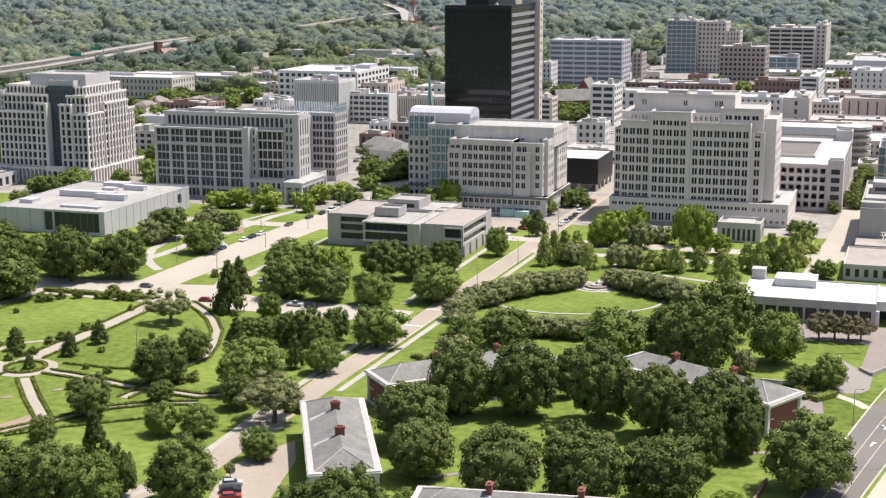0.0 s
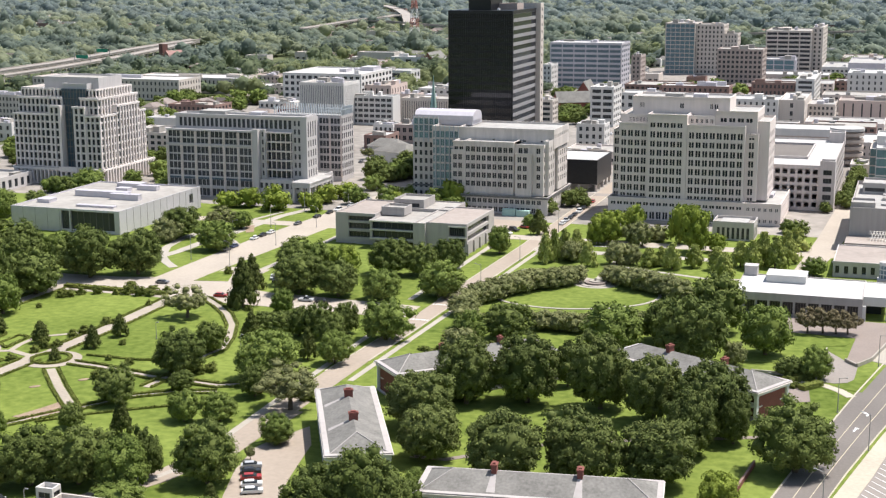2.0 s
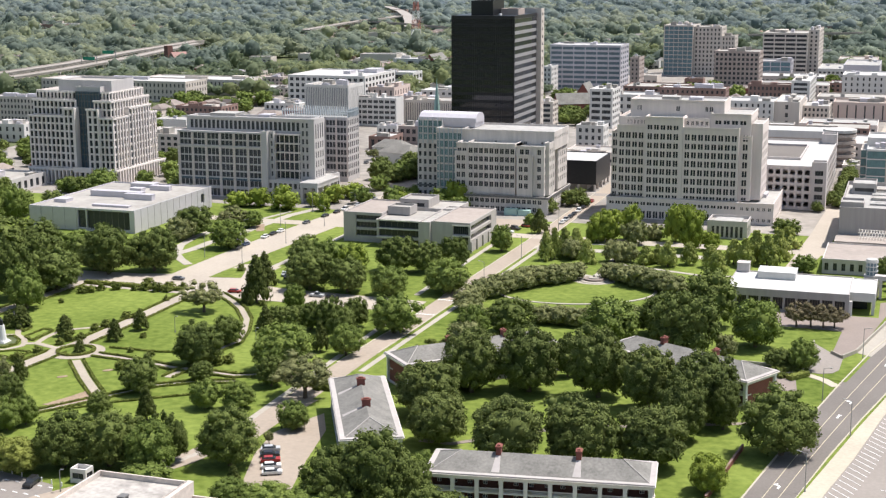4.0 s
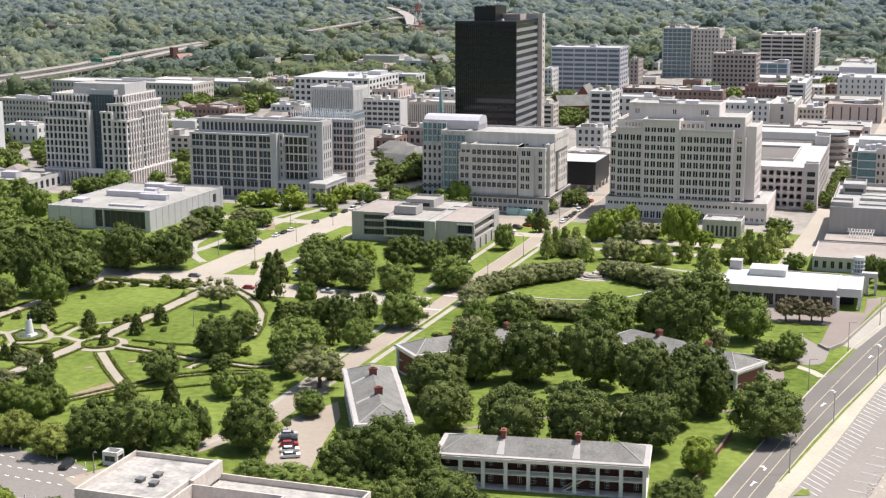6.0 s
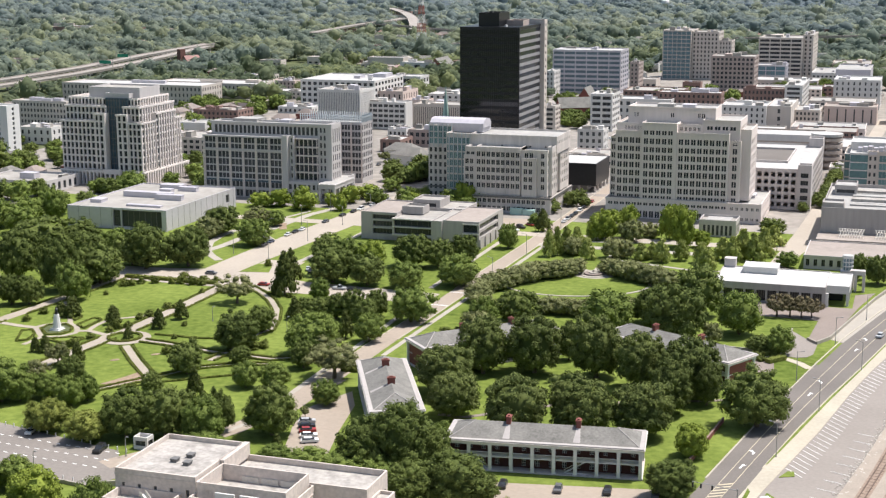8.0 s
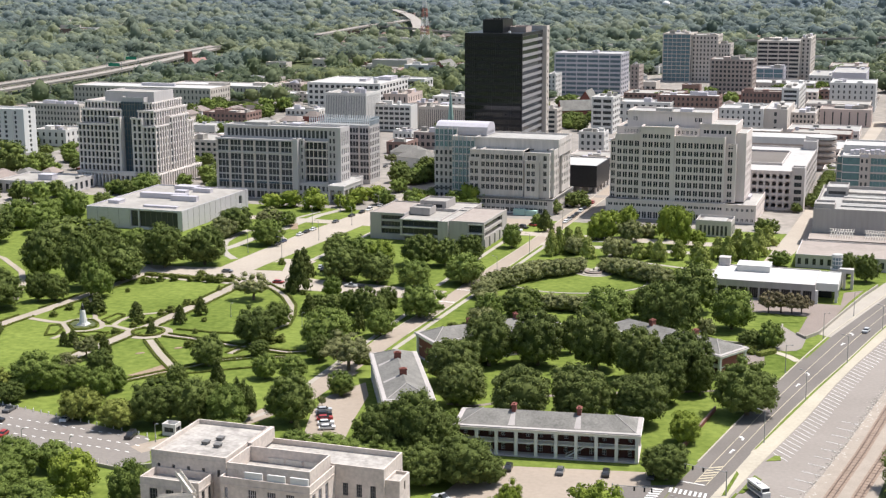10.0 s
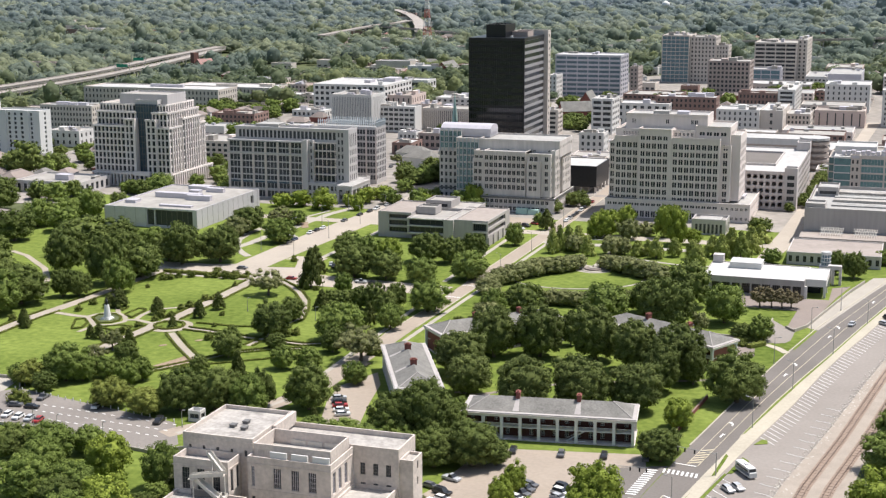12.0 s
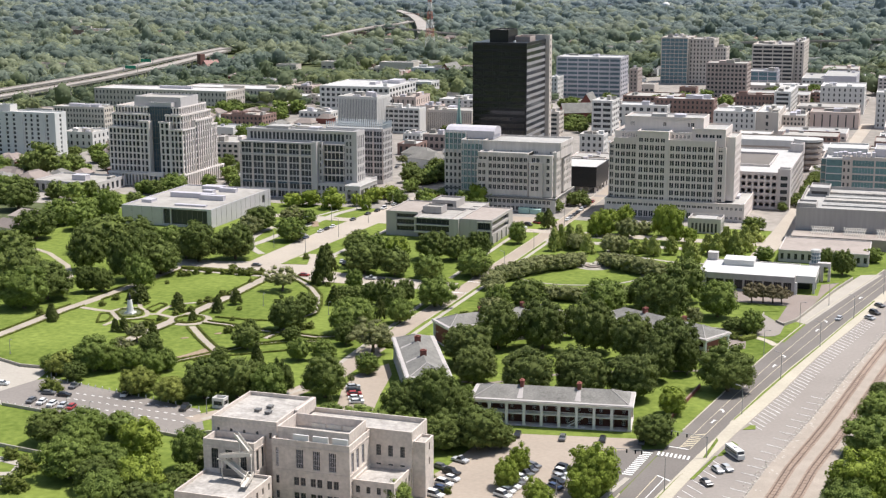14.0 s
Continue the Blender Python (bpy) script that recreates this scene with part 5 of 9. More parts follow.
# glass office at the river end
t = thing("glass_office", "blue-green glass and beige panel office block", "office building")
gz = rows_of(3.4, 5, 4.1, 0.86, 0.07)
mass(t, -2.6, 60, 662, 702, 0, 25.4, BEIGE_WALL, PALE_ROOF, front=([(5.4, 17.0), (17.8, 34), (35, 61.6)], [(0.6, 2.8)] + rows_of(3.4, 5, 4.1, 0.80, 0.1)), pane=TEAL_GLASS, bars=METAL_PANEL, mullions=6, transoms=0, depth=0.25)
mass(t, -11.6, -2.4, 660.6, 702, 3.2, 24.6, WHITE_WALL, WHITE_ROOF, front=([(0.25, 8.95)], [(a - 3.2, c - 3.2) for a, c in gz]), side=([(0.4, 3.2)], [(a - 3.2, c - 3.2) for a, c in gz]), pane=TEAL_GLASS, bars=PALE_GLASS, mullions=5, transoms=0, depth=0.15, parapet=0.6)
mass(t, -11.4, -2.6, 661.4, 702, 0, 3.2, BEIGE_WALL, PALE_ROOF, front=(spans(8.8, 4, 0.6), [(0.4, 2.7)]))
mass(t, -14.6, -11.4, 664, 702, 0, 23.4, BEIGE_WALL, WHITE_ROOF, front=([(0.3, 3.0)], gz), pane=TEAL_GLASS, mullions=2, depth=0.2)
mass(t, -2.7, 2.0, 660.2, 664, 0, 25.8, BEIGE_WALL, PALE_ROOF, front=(spans(4.7, 2, 0.44), rows_of(3.4, 5, 4.1, 0.5, 0.3)), depth=0.25)
part("plain_sign", MB().box(-2.2, 1.6, 659.95, 660.2, 24.0, 25.4), METAL_PANEL, t, "small grey sign panel")
mass(t, 14, 56, 672, 698, 24.4, 29, METAL_PANEL, GREY_ROOF)
mass(t, -12, 10, 676, 700, 24, 28.4, WHITE_WALL, WHITE_ROOF)
for i in range(9):
    unit("plant_box", t, -8 + 2.6 * i, -6.2 + 2.6 * i, 669, 673, 24.2, 26.4 + 0.4 * (i % 3), METAL_PANEL)

# parking garages
t = thing("parking_garage", "white-topped concrete parking garage with open decks", "parking garage")
mass(t, -84, -28.6, 623.2, 724, 0, 20.4, CONCRETE, WHITE_ROOF, front=(spans(49.4, 15, 0.64), rows_of(0.9, 5, 3.7, 0.62, 0.16)), side=(spans(100, 22, 0.5), rows_of(1.2, 5, 3.7, 0.6, 0.2)), glazed=False, depth=0.7)
mass(t, -34.2, -27.6, 622.2, 630, 0, 22.6, CONCRETE, WHITE_ROOF, front=(spans(6.6, 1, 0.56), rows_of(0.9, 5, 3.7, 0.62, 0.16)), mullions=2, depth=0.7)
mass(t, -36, -28.4, 715, 725, 18, 24.6, CONCRETE, WHITE_ROOF)
part("roof_deck", MB().box(-72, -42, 650, 700, 19.55, 19.75), ASPHALT, t, "dark grey ramp deck in the white roof")
for p in ((-72.6, -72, 649, 701), (-42, -41.4, 649, 701), (-72, -42, 649.4, 650), (-72, -42, 700, 700.6)):
    part("parapet", MB().box(*p, 19.5, 20.8), CONCRETE, t)
GARAGE_TAN = mat("tan_garage_concrete", (0.40, 0.34, 0.295), 0.9, 0.12, 0.06, 0.9, streak=True)
t = thing("round_garage", "wide tan parking garage with rounded ramp drums", "parking garage")
mass(t, -82, -32, 767, 800, 0, 19.5, GARAGE_TAN, WHITE_ROOF, front=(spans(50, 1, 0.98), rows_of(1.0, 5, 3.7, 0.5, 0.25)), glazed=False, depth=0.6)
for i in range(5):
    part("ramp_drum", MB().tube((-30, 776, 1.6 + 3.7 * i), (-30, 776, 3.4 + 3.7 * i), 9, 9, 24), GARAGE_TAN, t)
part("drum_core", MB().tube((-30, 776, 0), (-30, 776, 19), 6.5, 6.5, 16), BROWN_WALL, t)
part("drum_cap", MB().tube((-30, 776, 19), (-30, 776, 20.5), 9.2, 9.2, 24), WHITE_ROOF, t)
part("deck_rail", MB().box(-82.2, -31.8, 766.8, 767, 16, 19.9), WHITE_WALL, t)

# ---- city blocks beyond ----
CITY = [
    # name, label, x0, x1, y0, y1, height, wall, roof, columns front, columns side, storeys, share, pane
    ("office_block", "pale blue office block with long window bands", -304, -240, 1195, 1232, 39.8, METAL_PANEL, WHITE_ROOF, 6, 4, 9, 0.92, PALE_GLASS),
    ("brown_slab", "slim brown brick office slab", -226, -218, 1167, 1190, 31.4, BROWN_WALL, GREY_ROOF, 2, 4, 8, 0.4, DARK_GLASS),
    ("white_slab", "slim white slab building", -302, -294, 1161, 1185, 22.7, WHITE_WALL, WHITE_ROOF, 2, 4, 5, 0.4, DARK_GLASS),
    ("beige_block", "beige block with deep ledges beside the black tower", -240, -226, 897, 912, 19, BEIGE_WALL, PALE_ROOF, 1, 3, 5, 0.8, DARK_GLASS),
    ("white_office", "white office block with window bands", -204, -188, 913, 940, 27, WHITE_WALL, WHITE_ROOF, 2, 4, 6, 0.8, DARK_GLASS),
    ("white_office", "long white office block with a bright roof", -205, -157, 980, 1004, 17.4, WHITE_WALL, WHITE_ROOF, 8, 4, 3, 0.5, DARK_GLASS),
    ("white_house", "small white commercial block with square windows", -187, -170, 801, 816, 15, WHITE_WALL, WHITE_ROOF, 4, 3, 3, 0.45, DARK_GLASS),
    ("glass_tower", "blue-green glass tower with a beige wing", -232, -203, 1368, 1416, 50, BEIGE_WALL, PALE_ROOF, 6, 6, 12, 0.92, BLUE_GLASS),
    ("beige_tower", "beige stone office tower", -203, -176, 1374, 1410, 48.6, BEIGE_WALL, PALE_ROOF, 7, 6, 11, 0.42, DARK_GLASS),
    ("beige_wing", "lower beige wing of the tower", -176, -163, 1375, 1400, 40, BEIGE_WALL, PALE_ROOF, 4, 5, 9, 0.42, DARK_GLASS),
    ("brown_office", "brown office block with a regular window grid", -162, -123, 1224, 1258, 34.5, BROWN_WALL, PALE_ROOF, 10, 7, 8, 0.55, DARK_GLASS),
    ("banded_tower", "grey-beige tower with dark window bands", -137, -94, 1384, 1440, 43, BEIGE_WALL, PALE_ROOF, 4, 5, 10, 0.9, DARK_GLASS),
    ("stair_tower", "narrow beige stair tower of an office block", -94, -84, 1392, 1460, 46, BEIGE_WALL, PALE_ROOF, 2, 5, 11, 0.4, DARK_GLASS),
    ("glass_block", "low green glass block", -133, -104, 1326, 1353, 19.6, METAL_PANEL, GREY_ROOF, 3, 3, 4, 0.92, BLUE_GLASS),
    ("brick_block", "dark brick block with arched rows", -119, -86, 1110, 1126, 16, CITY_BRICK, TAN_ROOF, 10, 3, 3, 0.45, DARK_GLASS),
    ("striped_block", "white office block with dark bands", -84, -70, 1096, 1170, 20.5, WHITE_WALL, WHITE_ROOF, 1, 8, 5, 0.8, DARK_GLASS),
    ("white_hotel", "white hotel slab with small windows", -47, -10, 1120, 1165, 24, WHITE_WALL, WHITE_ROOF, 8, 7, 5, 0.28, DARK_GLASS),
    ("grey_hotel", "blue-grey block above the hotel", -52, -22, 1230, 1300, 24, METAL_PANEL, GREY_ROOF, 0, 0, 0, 0, DARK_GLASS),
    ("brown_store", "long brown brick store", -47, -9, 1009, 1038, 13.1, PINK_WALL, TAN_ROOF, 6, 3, 1, 0.16, DARK_GLASS),
    ("tan_store", "tan three-storey store with arched windows", -66, -48, 979, 1015, 12.9, BEIGE_WALL, GREY_ROOF, 6, 6, 3, 0.5, DARK_GLASS),
    ("white_block", "white block with paired small windows", -115, -83, 946, 975, 18.3, WHITE_WALL, WHITE_ROOF, 8, 2, 4, 0.34, DARK_GLASS),
    ("cream_block", "plain cream rendered commercial block", -83, -66, 950, 1010, 18, BEIGE_WALL, WHITE_ROOF, 1, 3, 3, 0.12, DARK_GLASS),
    ("brick_hotel", "red brick hotel with a white attic", -170, -122, 995, 1015, 22, CITY_BRICK, WHITE_ROOF, 13, 5, 5, 0.42, DARK_GLASS),
    ("white_edge_block", "white slab at the street corner", 3, 30, 1020, 1045, 29, WHITE_WALL, WHITE_ROOF, 7, 4, 7, 0.3, DARK_GLASS),
    ("low_block", "low pink commercial block", -68, -30, 1448, 1500, 14, PINK_WALL, PALE_ROOF, 6, 6, 2, 0.4, DARK_GLASS),
    ("garage_block", "concrete parking structure behind the office blocks", -428, -393, 687, 720, 15.2, LIMESTONE, PALE_ROOF, 8, 6, 4, 0.6, DARK_GLASS),
    ("fin_block", "white ribbed windowless block", -395, -362, 861, 890, 29.9, WHITE_WALL, PALE_ROOF, 24, 18, 1, 0.4, PALE_GLASS),
    ("white_clinic", "white slab with ribbon windows", -369, -334, 880, 895, 20, WHITE_WALL, WHITE_ROOF, 8, 0, 5, 0.8, DARK_GLASS),
    ("pink_block", "pink rendered block with flat roof", -354, -338, 937, 955, 16.3, PINK_WALL, PALE_ROOF, 0, 2, 2, 0.3, DARK_GLASS),
    ("terrace_block", "large white terraced office block", -468, -402, 992, 1060, 25, WHITE_WALL, WHITE_ROOF, 13, 9, 5, 0.6, DARK_GLASS),
    ("low_brick_block", "low brown brick block", -512, -474, 888, 915, 9.3, CITY_BRICK, TAN_ROOF, 10, 5, 2, 0.5, DARK_GLASS),
    ("government_block", "long flat beige government block", -699, -561, 993, 1030, 17, BEIGE_WALL, WHITE_ROOF, 36, 8, 3, 0.4, DARK_GLASS),
    ("government_wing", "flat beige wing with a white roof", -645, -543, 1060, 1100, 13.3, BEIGE_WALL, WHITE_ROOF, 26, 8, 2, 0.4, DARK_GLASS),
    ("brick_warehouse", "red-brown brick warehouse with flat roof", -404, -380, 999, 1036, 16.3, PINK_WALL, TAN_ROOF, 5, 6, 2, 0.3, DARK_GLASS),
    ("white_cube", "small white office cube with ribbon windows", -447, -421, 1157, 1182, 15.2, WHITE_WALL, WHITE_ROOF, 1, 3, 2, 0.8, DARK_GLASS),
    ("white_cube", "low white block with rooftop plant", -500, -462, 1316, 1340, 16, WHITE_WALL, WHITE_ROOF, 3, 3, 2, 0.5, DARK_GLASS),
    ("school_block", "low flat grey-roofed block at the lawn", -462, -419, 553, 585, 7.0, GREY_STONE, PALE_ROOF, 10, 6, 1, 0.5, DARK_GLASS),
    ("white_shop", "white two-storey shop block", -561, -535, 732, 756, 11.6, WHITE_WALL, PALE_ROOF, 5, 4, 2, 0.35, DARK_GLASS),
    ("red_shop", "small red shop with a white roof", -309, -295, 764, 787, 8.2, CITY_BRICK, WHITE_ROOF, 3, 3, 1, 0.5, DARK_GLASS),
    ("shop_block", "dark flat shop block", -301, -280, 795, 818, 11.4, BROWN_WALL, PALE_ROOF, 5, 4, 2, 0.6, DARK_GLASS),
    ("hotel_long", "long beige hotel with regular windows", -612, -566, 798, 812, 22.1, BEIGE_WALL, WHITE_ROOF, 16, 4, 5, 0.5, DARK_GLASS),
    ("long_store", "long low grey-roofed store among trees", -649, -598, 1203, 1226, 8.5, BEIGE_WALL, PALE_ROOF, 12, 4, 1, 0.5, DARK_GLASS),
    ("tan_store", "low tan brick block with a flat pale roof", -573, -544, 1146, 1170, 9.1, PINK_WALL, TAN_ROOF, 7, 4, 2, 0.45, DARK_GLASS),
    ("white_store", "low store with a bright white roof", -474, -444, 960, 982, 5.5, WHITE_WALL, ROOF_BRIGHT, 7, 4, 1, 0.5, DARK_GLASS),
    ("pale_hall", "low pale hall with a flat roof", -569, -549, 768, 786, 7.8, WHITE_WALL, WHITE_ROOF, 5, 4, 2, 0.4, DARK_GLASS),
    ("pale_shop", "small pale shop with a white roof behind the clinic", -334, -320, 843, 858, 5.2, WHITE_WALL, WHITE_ROOF, 4, 3, 1, 0.5, DARK_GLASS),
    ("pale_store", "wide pale store with a white roof", -530, -490, 1060, 1086, 8.0, BEIGE_WALL, WHITE_ROOF, 9, 4, 2, 0.45, DARK_GLASS),
    ("pale_store", "low pale store with a grey roof", -380, -330, 1062, 1090, 9.0, WHITE_WALL, WHITE_ROOF, 9, 4, 2, 0.45, DARK_GLASS),
    ("louvre_block", "beige block with vertical louvres", -335, -297, 899, 925, 17.4, BEIGE_WALL, PALE_ROOF, 22, 6, 1, 0.35, DARK_GLASS),
]
for nm, lab, x0, x1, y0, y1, h, wall, roof, nf, ns, st, share, pane in CITY:
    t = thing(nm, lab, "city building", "city buildings")
    if st:
        s = (h - 1.6) / st
        fz = rows_of(0.6, st, s, 0.84 if pane is BLUE_GLASS else 0.55, 0.1 if pane is BLUE_GLASS else 0.24) if st > 1 else [(1.0, h - 2.0)]
        mass(t, x0, x1, y0, y1, 0, h, wall, roof, front=(spans(x1 - x0, nf, share, 0.6, 0.6), fz), side=(spans(y1 - y0, ns, min(share, 0.6), 0.6, 0.6), fz), depth=0.4, pane=pane, mullions=1 if share < 0.7 else 5, far=y0 > 780)
    else:
        mass(t, x0, x1, y0, y1, 0, h, wall, roof)
    rg = random.Random(int(x0 * 7 + y0))
    for i in range(rg.randint(2, 5)):
        w, d = rg.uniform(2, (x1 - x0) * 0.25), rg.uniform(2, (y1 - y0) * 0.3)
        x, y = rg.uniform(x0 + 1, x1 - w - 1), rg.uniform(y0 + 1, y1 - d - 1)
        unit("plant_box", t, x, x + w, y, y + d, h - 0.9, h + rg.uniform(0.6, 2.6), rg.choice((METAL_PANEL, PALE_ROOF, wall)))

# white apartment slab at the edge of the gardens
t = thing("apartment_slab", "white apartment slab with dark window strips", "apartment building")
mass(t, -590, -511, 651, 664, 0, 35, WHITE_PAINT, WHITE_ROOF, front=([(8, 9.6), (14, 15.6), (21.0, 22.8), (27.2, 29.0), (33.4, 35.6), (40, 42), (45.6, 47.6), (55, 56.8), (59.6, 61.4), (64.4, 66.4), (72, 73.6)], rows_of(1, 11, 3.0, 0.62, 0.2)), side=([(5.4, 7.6)], rows_of(1, 11, 3.0, 0.6, 0.2)), depth=0.6, mullions=1, pane=GREY_GLASS)
part("shade_fin", MB().box(-519.6, -519.0, 650.3, 651, 0, 35), WHITE_PAINT, t)
part("shade_fin", MB().box(-536.8, -536.2, 650.3, 651, 0, 35), WHITE_PAINT, t)
mass(t, -560, -548, 654, 662, 34, 39, WHITE_WALL, WHITE_ROOF)

# low roofs beside the street that runs inland
LOW = [(-64, -14, 930, 968, 6.0), (-58, -18, 892, 922, 8.0), (-90, -66, 866, 920, 7.5), (-34, -15, 806, 850, 9.0), (-92, -62, 826, 856, 6.5), (-58, -38, 826, 880, 5.5), (4, 34, 742, 770, 9.0), (6, 46, 782, 806, 12.0), (6, 40, 818, 850, 8.0), (8, 52, 866, 896, 9.0), (10, 44, 910, 940, 7.0), (12, 60, 956, 996, 9.0), (-26, -12, 736, 756, 6.0), (-84, -40, 738, 758, 6.5), (-128, -98, 700, 730, 9.0), (-128, -100, 748, 790, 7.5), (-128, -98, 806, 830, 11.0), (-180, -150, 740, 770, 7.0), (-180, -152, 706, 730, 9.5), (12, 40, 1070, 1100, 12), (14, 50, 1130, 1170, 20), (10, 36, 1200, 1240, 16), (-4, 26, 1290, 1330, 18), (-120, -70, 1040, 1080, 9), (-62, -12, 1060, 1096, 12), (-200, -150, 1040, 1080, 10), (-118, -60, 1170, 1210, 11), (-60, -14, 1186, 1216, 12), (-220, -170, 1110, 1150, 12), (-80, -20, 1330, 1400, 13), (-130, -70, 1270, 1310, 10)]
RL = random.Random(5)
for x0, x1, y0, y1, h in LOW:
    t = thing("low_block", "low city block with a flat pale roof", "city building", "low city blocks")
    n = max(2, int((x1 - x0) / 4))
    mass(t, x0, x1, y0, y1, 0, h, RL.choice((WHITE_WALL, BEIGE_WALL, CONCRETE, CITY_BRICK, LIMESTONE)), RL.choice((WHITE_ROOF, PALE_ROOF, GREY_ROOF, WHITE_ROOF)), front=(spans(x1 - x0, n, 0.55, 0.5, 0.5), rows_of(0.4, max(1, int(h / 3.6)), 3.5, 0.5, 0.3)), side=(spans(y1 - y0, int((y1 - y0) / 4), 0.5, 0.5, 0.5), rows_of(0.4, max(1, int(h / 3.6)), 3.5, 0.5, 0.3)), far=True)
    for i in range(RL.randint(2, 4)):
        px, py, w = RL.uniform(x0 + 1, x1 - 6), RL.uniform(y0 + 1, y1 - 5), RL.uniform(2, 4.5)
        unit("plant_box", t, px, px + w, py, py + RL.uniform(1.6, 3.4), h - 0.9, h + RL.uniform(0.3, 1.6), RL.choice((METAL_PANEL, PALE_ROOF, GREY_ROOF)))

# far commercial roofs, small and low
RB = random.Random(31)
for i in range(120):
    y = RB.uniform(700, 1560)
    x = RB.uniform(-420, 40) if i % 3 else RB.uniform(-720, -420)
    w, d, h = RB.uniform(10, 30), RB.uniform(10, 26), RB.uniform(4, 9)
    if any(a - 6 < x + w and x < c + 6 and e - 6 < y + d and y < g + 6 for _, _, a, c, e, g, *_ in CITY) or (-225 < x + w and x < -136 and y < 720) or (-150 < x + w and x < -128) or (-30 < x + w and x < 12 and y < 1060) or (-185 < x + w and y < 960) or (-2 < x + w):
        continue
    t = thing("flat_shop", RB.choice(("low flat-roofed commercial block with a pale roof", "low brick shop with a flat roof")), "shop", "low city blocks")
    mass(t, x, x + w, y, y + d, 0, h, RB.choice((WHITE_WALL, CITY_BRICK, BEIGE_WALL, CONCRETE, PINK_WALL)), RB.choice((WHITE_ROOF, PALE_ROOF, GREY_ROOF, TAN_ROOF)), front=(spans(w, int(w / 5), 0.6), [(0.6, 2.8)]), mullions=1, far=True)
    if i % 2:
        unit("plant_box", t, x + w * 0.3, x + w * 0.3 + 2.4, y + d * 0.5, y + d * 0.5 + 2, h - 0.9, h + 0.8, METAL_PANEL)


# ---- churches ----
def church(name, label, x, y, w, d, h, ridge, wall, roof, turn=0):
    t = thing(name, label, "church", m=pose(x, y, 0, 0, 0, turn))
    b = MB().box(0, w, 0, d, 0, h)
    for yy in (0, d):
        pts = [(0, yy, h), (w, yy, h), (w / 2, yy, ridge)]
        b.face(pts if yy == 0 else pts[::-1])
    part("wall", b, wall, t)
    r = MB()
    for s in (0, 1):
        xe, o = (-0.6, 0) if s == 0 else (w + 0.6, 0)
        zz = h - 0.6 * (ridge - h) / (w / 2)
        q = [(xe, -0.5, zz), (w / 2, -0.5, ridge + 0.1), (w / 2, d + 0.5, ridge + 0.1), (xe, d + 0.5, zz)]
        r.face(q[::-1] if s == 0 else q)
        r.face([(p[0], p[1], p[2] + 0.25) for p in (q if s else q[::-1])])
    part("roof", r, roof, t)
    for i in range(4):
        o = part("window", window_mesh(1.2, h * 0.55, DARK_GLASS, FRAME_GREY, 0, 1, 0.0), None, t)
        o.matrix_basis = pose(w + 0.05, d * (i + 0.5) / 4, h * 0.5, 0, 0, 90)
    return t


church("brick_church", "red brick church with steep grey roofs among trees", -252, 1001, 14, 34, 8, 15, BRICK, SLATE, -60)
church("brick_church", "red brick chapel with steep grey roofs among trees", -244, 1040, 12, 24, 10, 19, BRICK, SLATE, 0)
t = church("white_church", "pale church with a slender green copper spire", -246, 692, 14, 40, 10, 17, WHITE_WALL, SLATE, 0)
b = MB().box(4.5, 9.5, -5, 0, 0, 22)
for i in range(4):
    b.box((4.6, 8.9, 4.6, 8.9)[i], (5.1, 9.4, 5.1, 9.4)[i], (-4.9, -4.9, -0.6, -0.6)[i], (-4.4, -4.4, -0.1, -0.1)[i], 22, 25)
part("belfry", b, WHITE_WALL, t)
part("spire", MB().tube((7, -2.5, 22), (7, -2.5, 51), 3.1, 0.05, 8), TEAL, t, "patinated copper spire")
church("tower_church", "brick church with a square tower far behind", -470, 1320, 16, 40, 12, 20, BRICK, SLATE, 0)
t = church("red_roof_church", "brick church with pinkish red roofs by the freeway", -798, 1384, 13, 20, 7, 13, CITY_BRICK, RED_ROOF, -25)
part("bell_tower", MB().box(-10, -3, 2, 9, 0, 20), BRICK_DARK, t)
church("red_roof_hall", "pale hall with a pinkish red roof by the freeway", -786, 1440, 11, 16, 7, 12.5, BEIGE_WALL, RED_ROOF, 35)


# ---- brick barracks round the court ----
def strip_of(x, y0, y1, zz):
    b = MB()
    b.face([(x - 0.9, y1, zz(y1)), (x + 0.9, y1, zz(y1)), (x + 0.5, y0, zz(y0)), (x - 0.5, y0, zz(y0))])
    return b


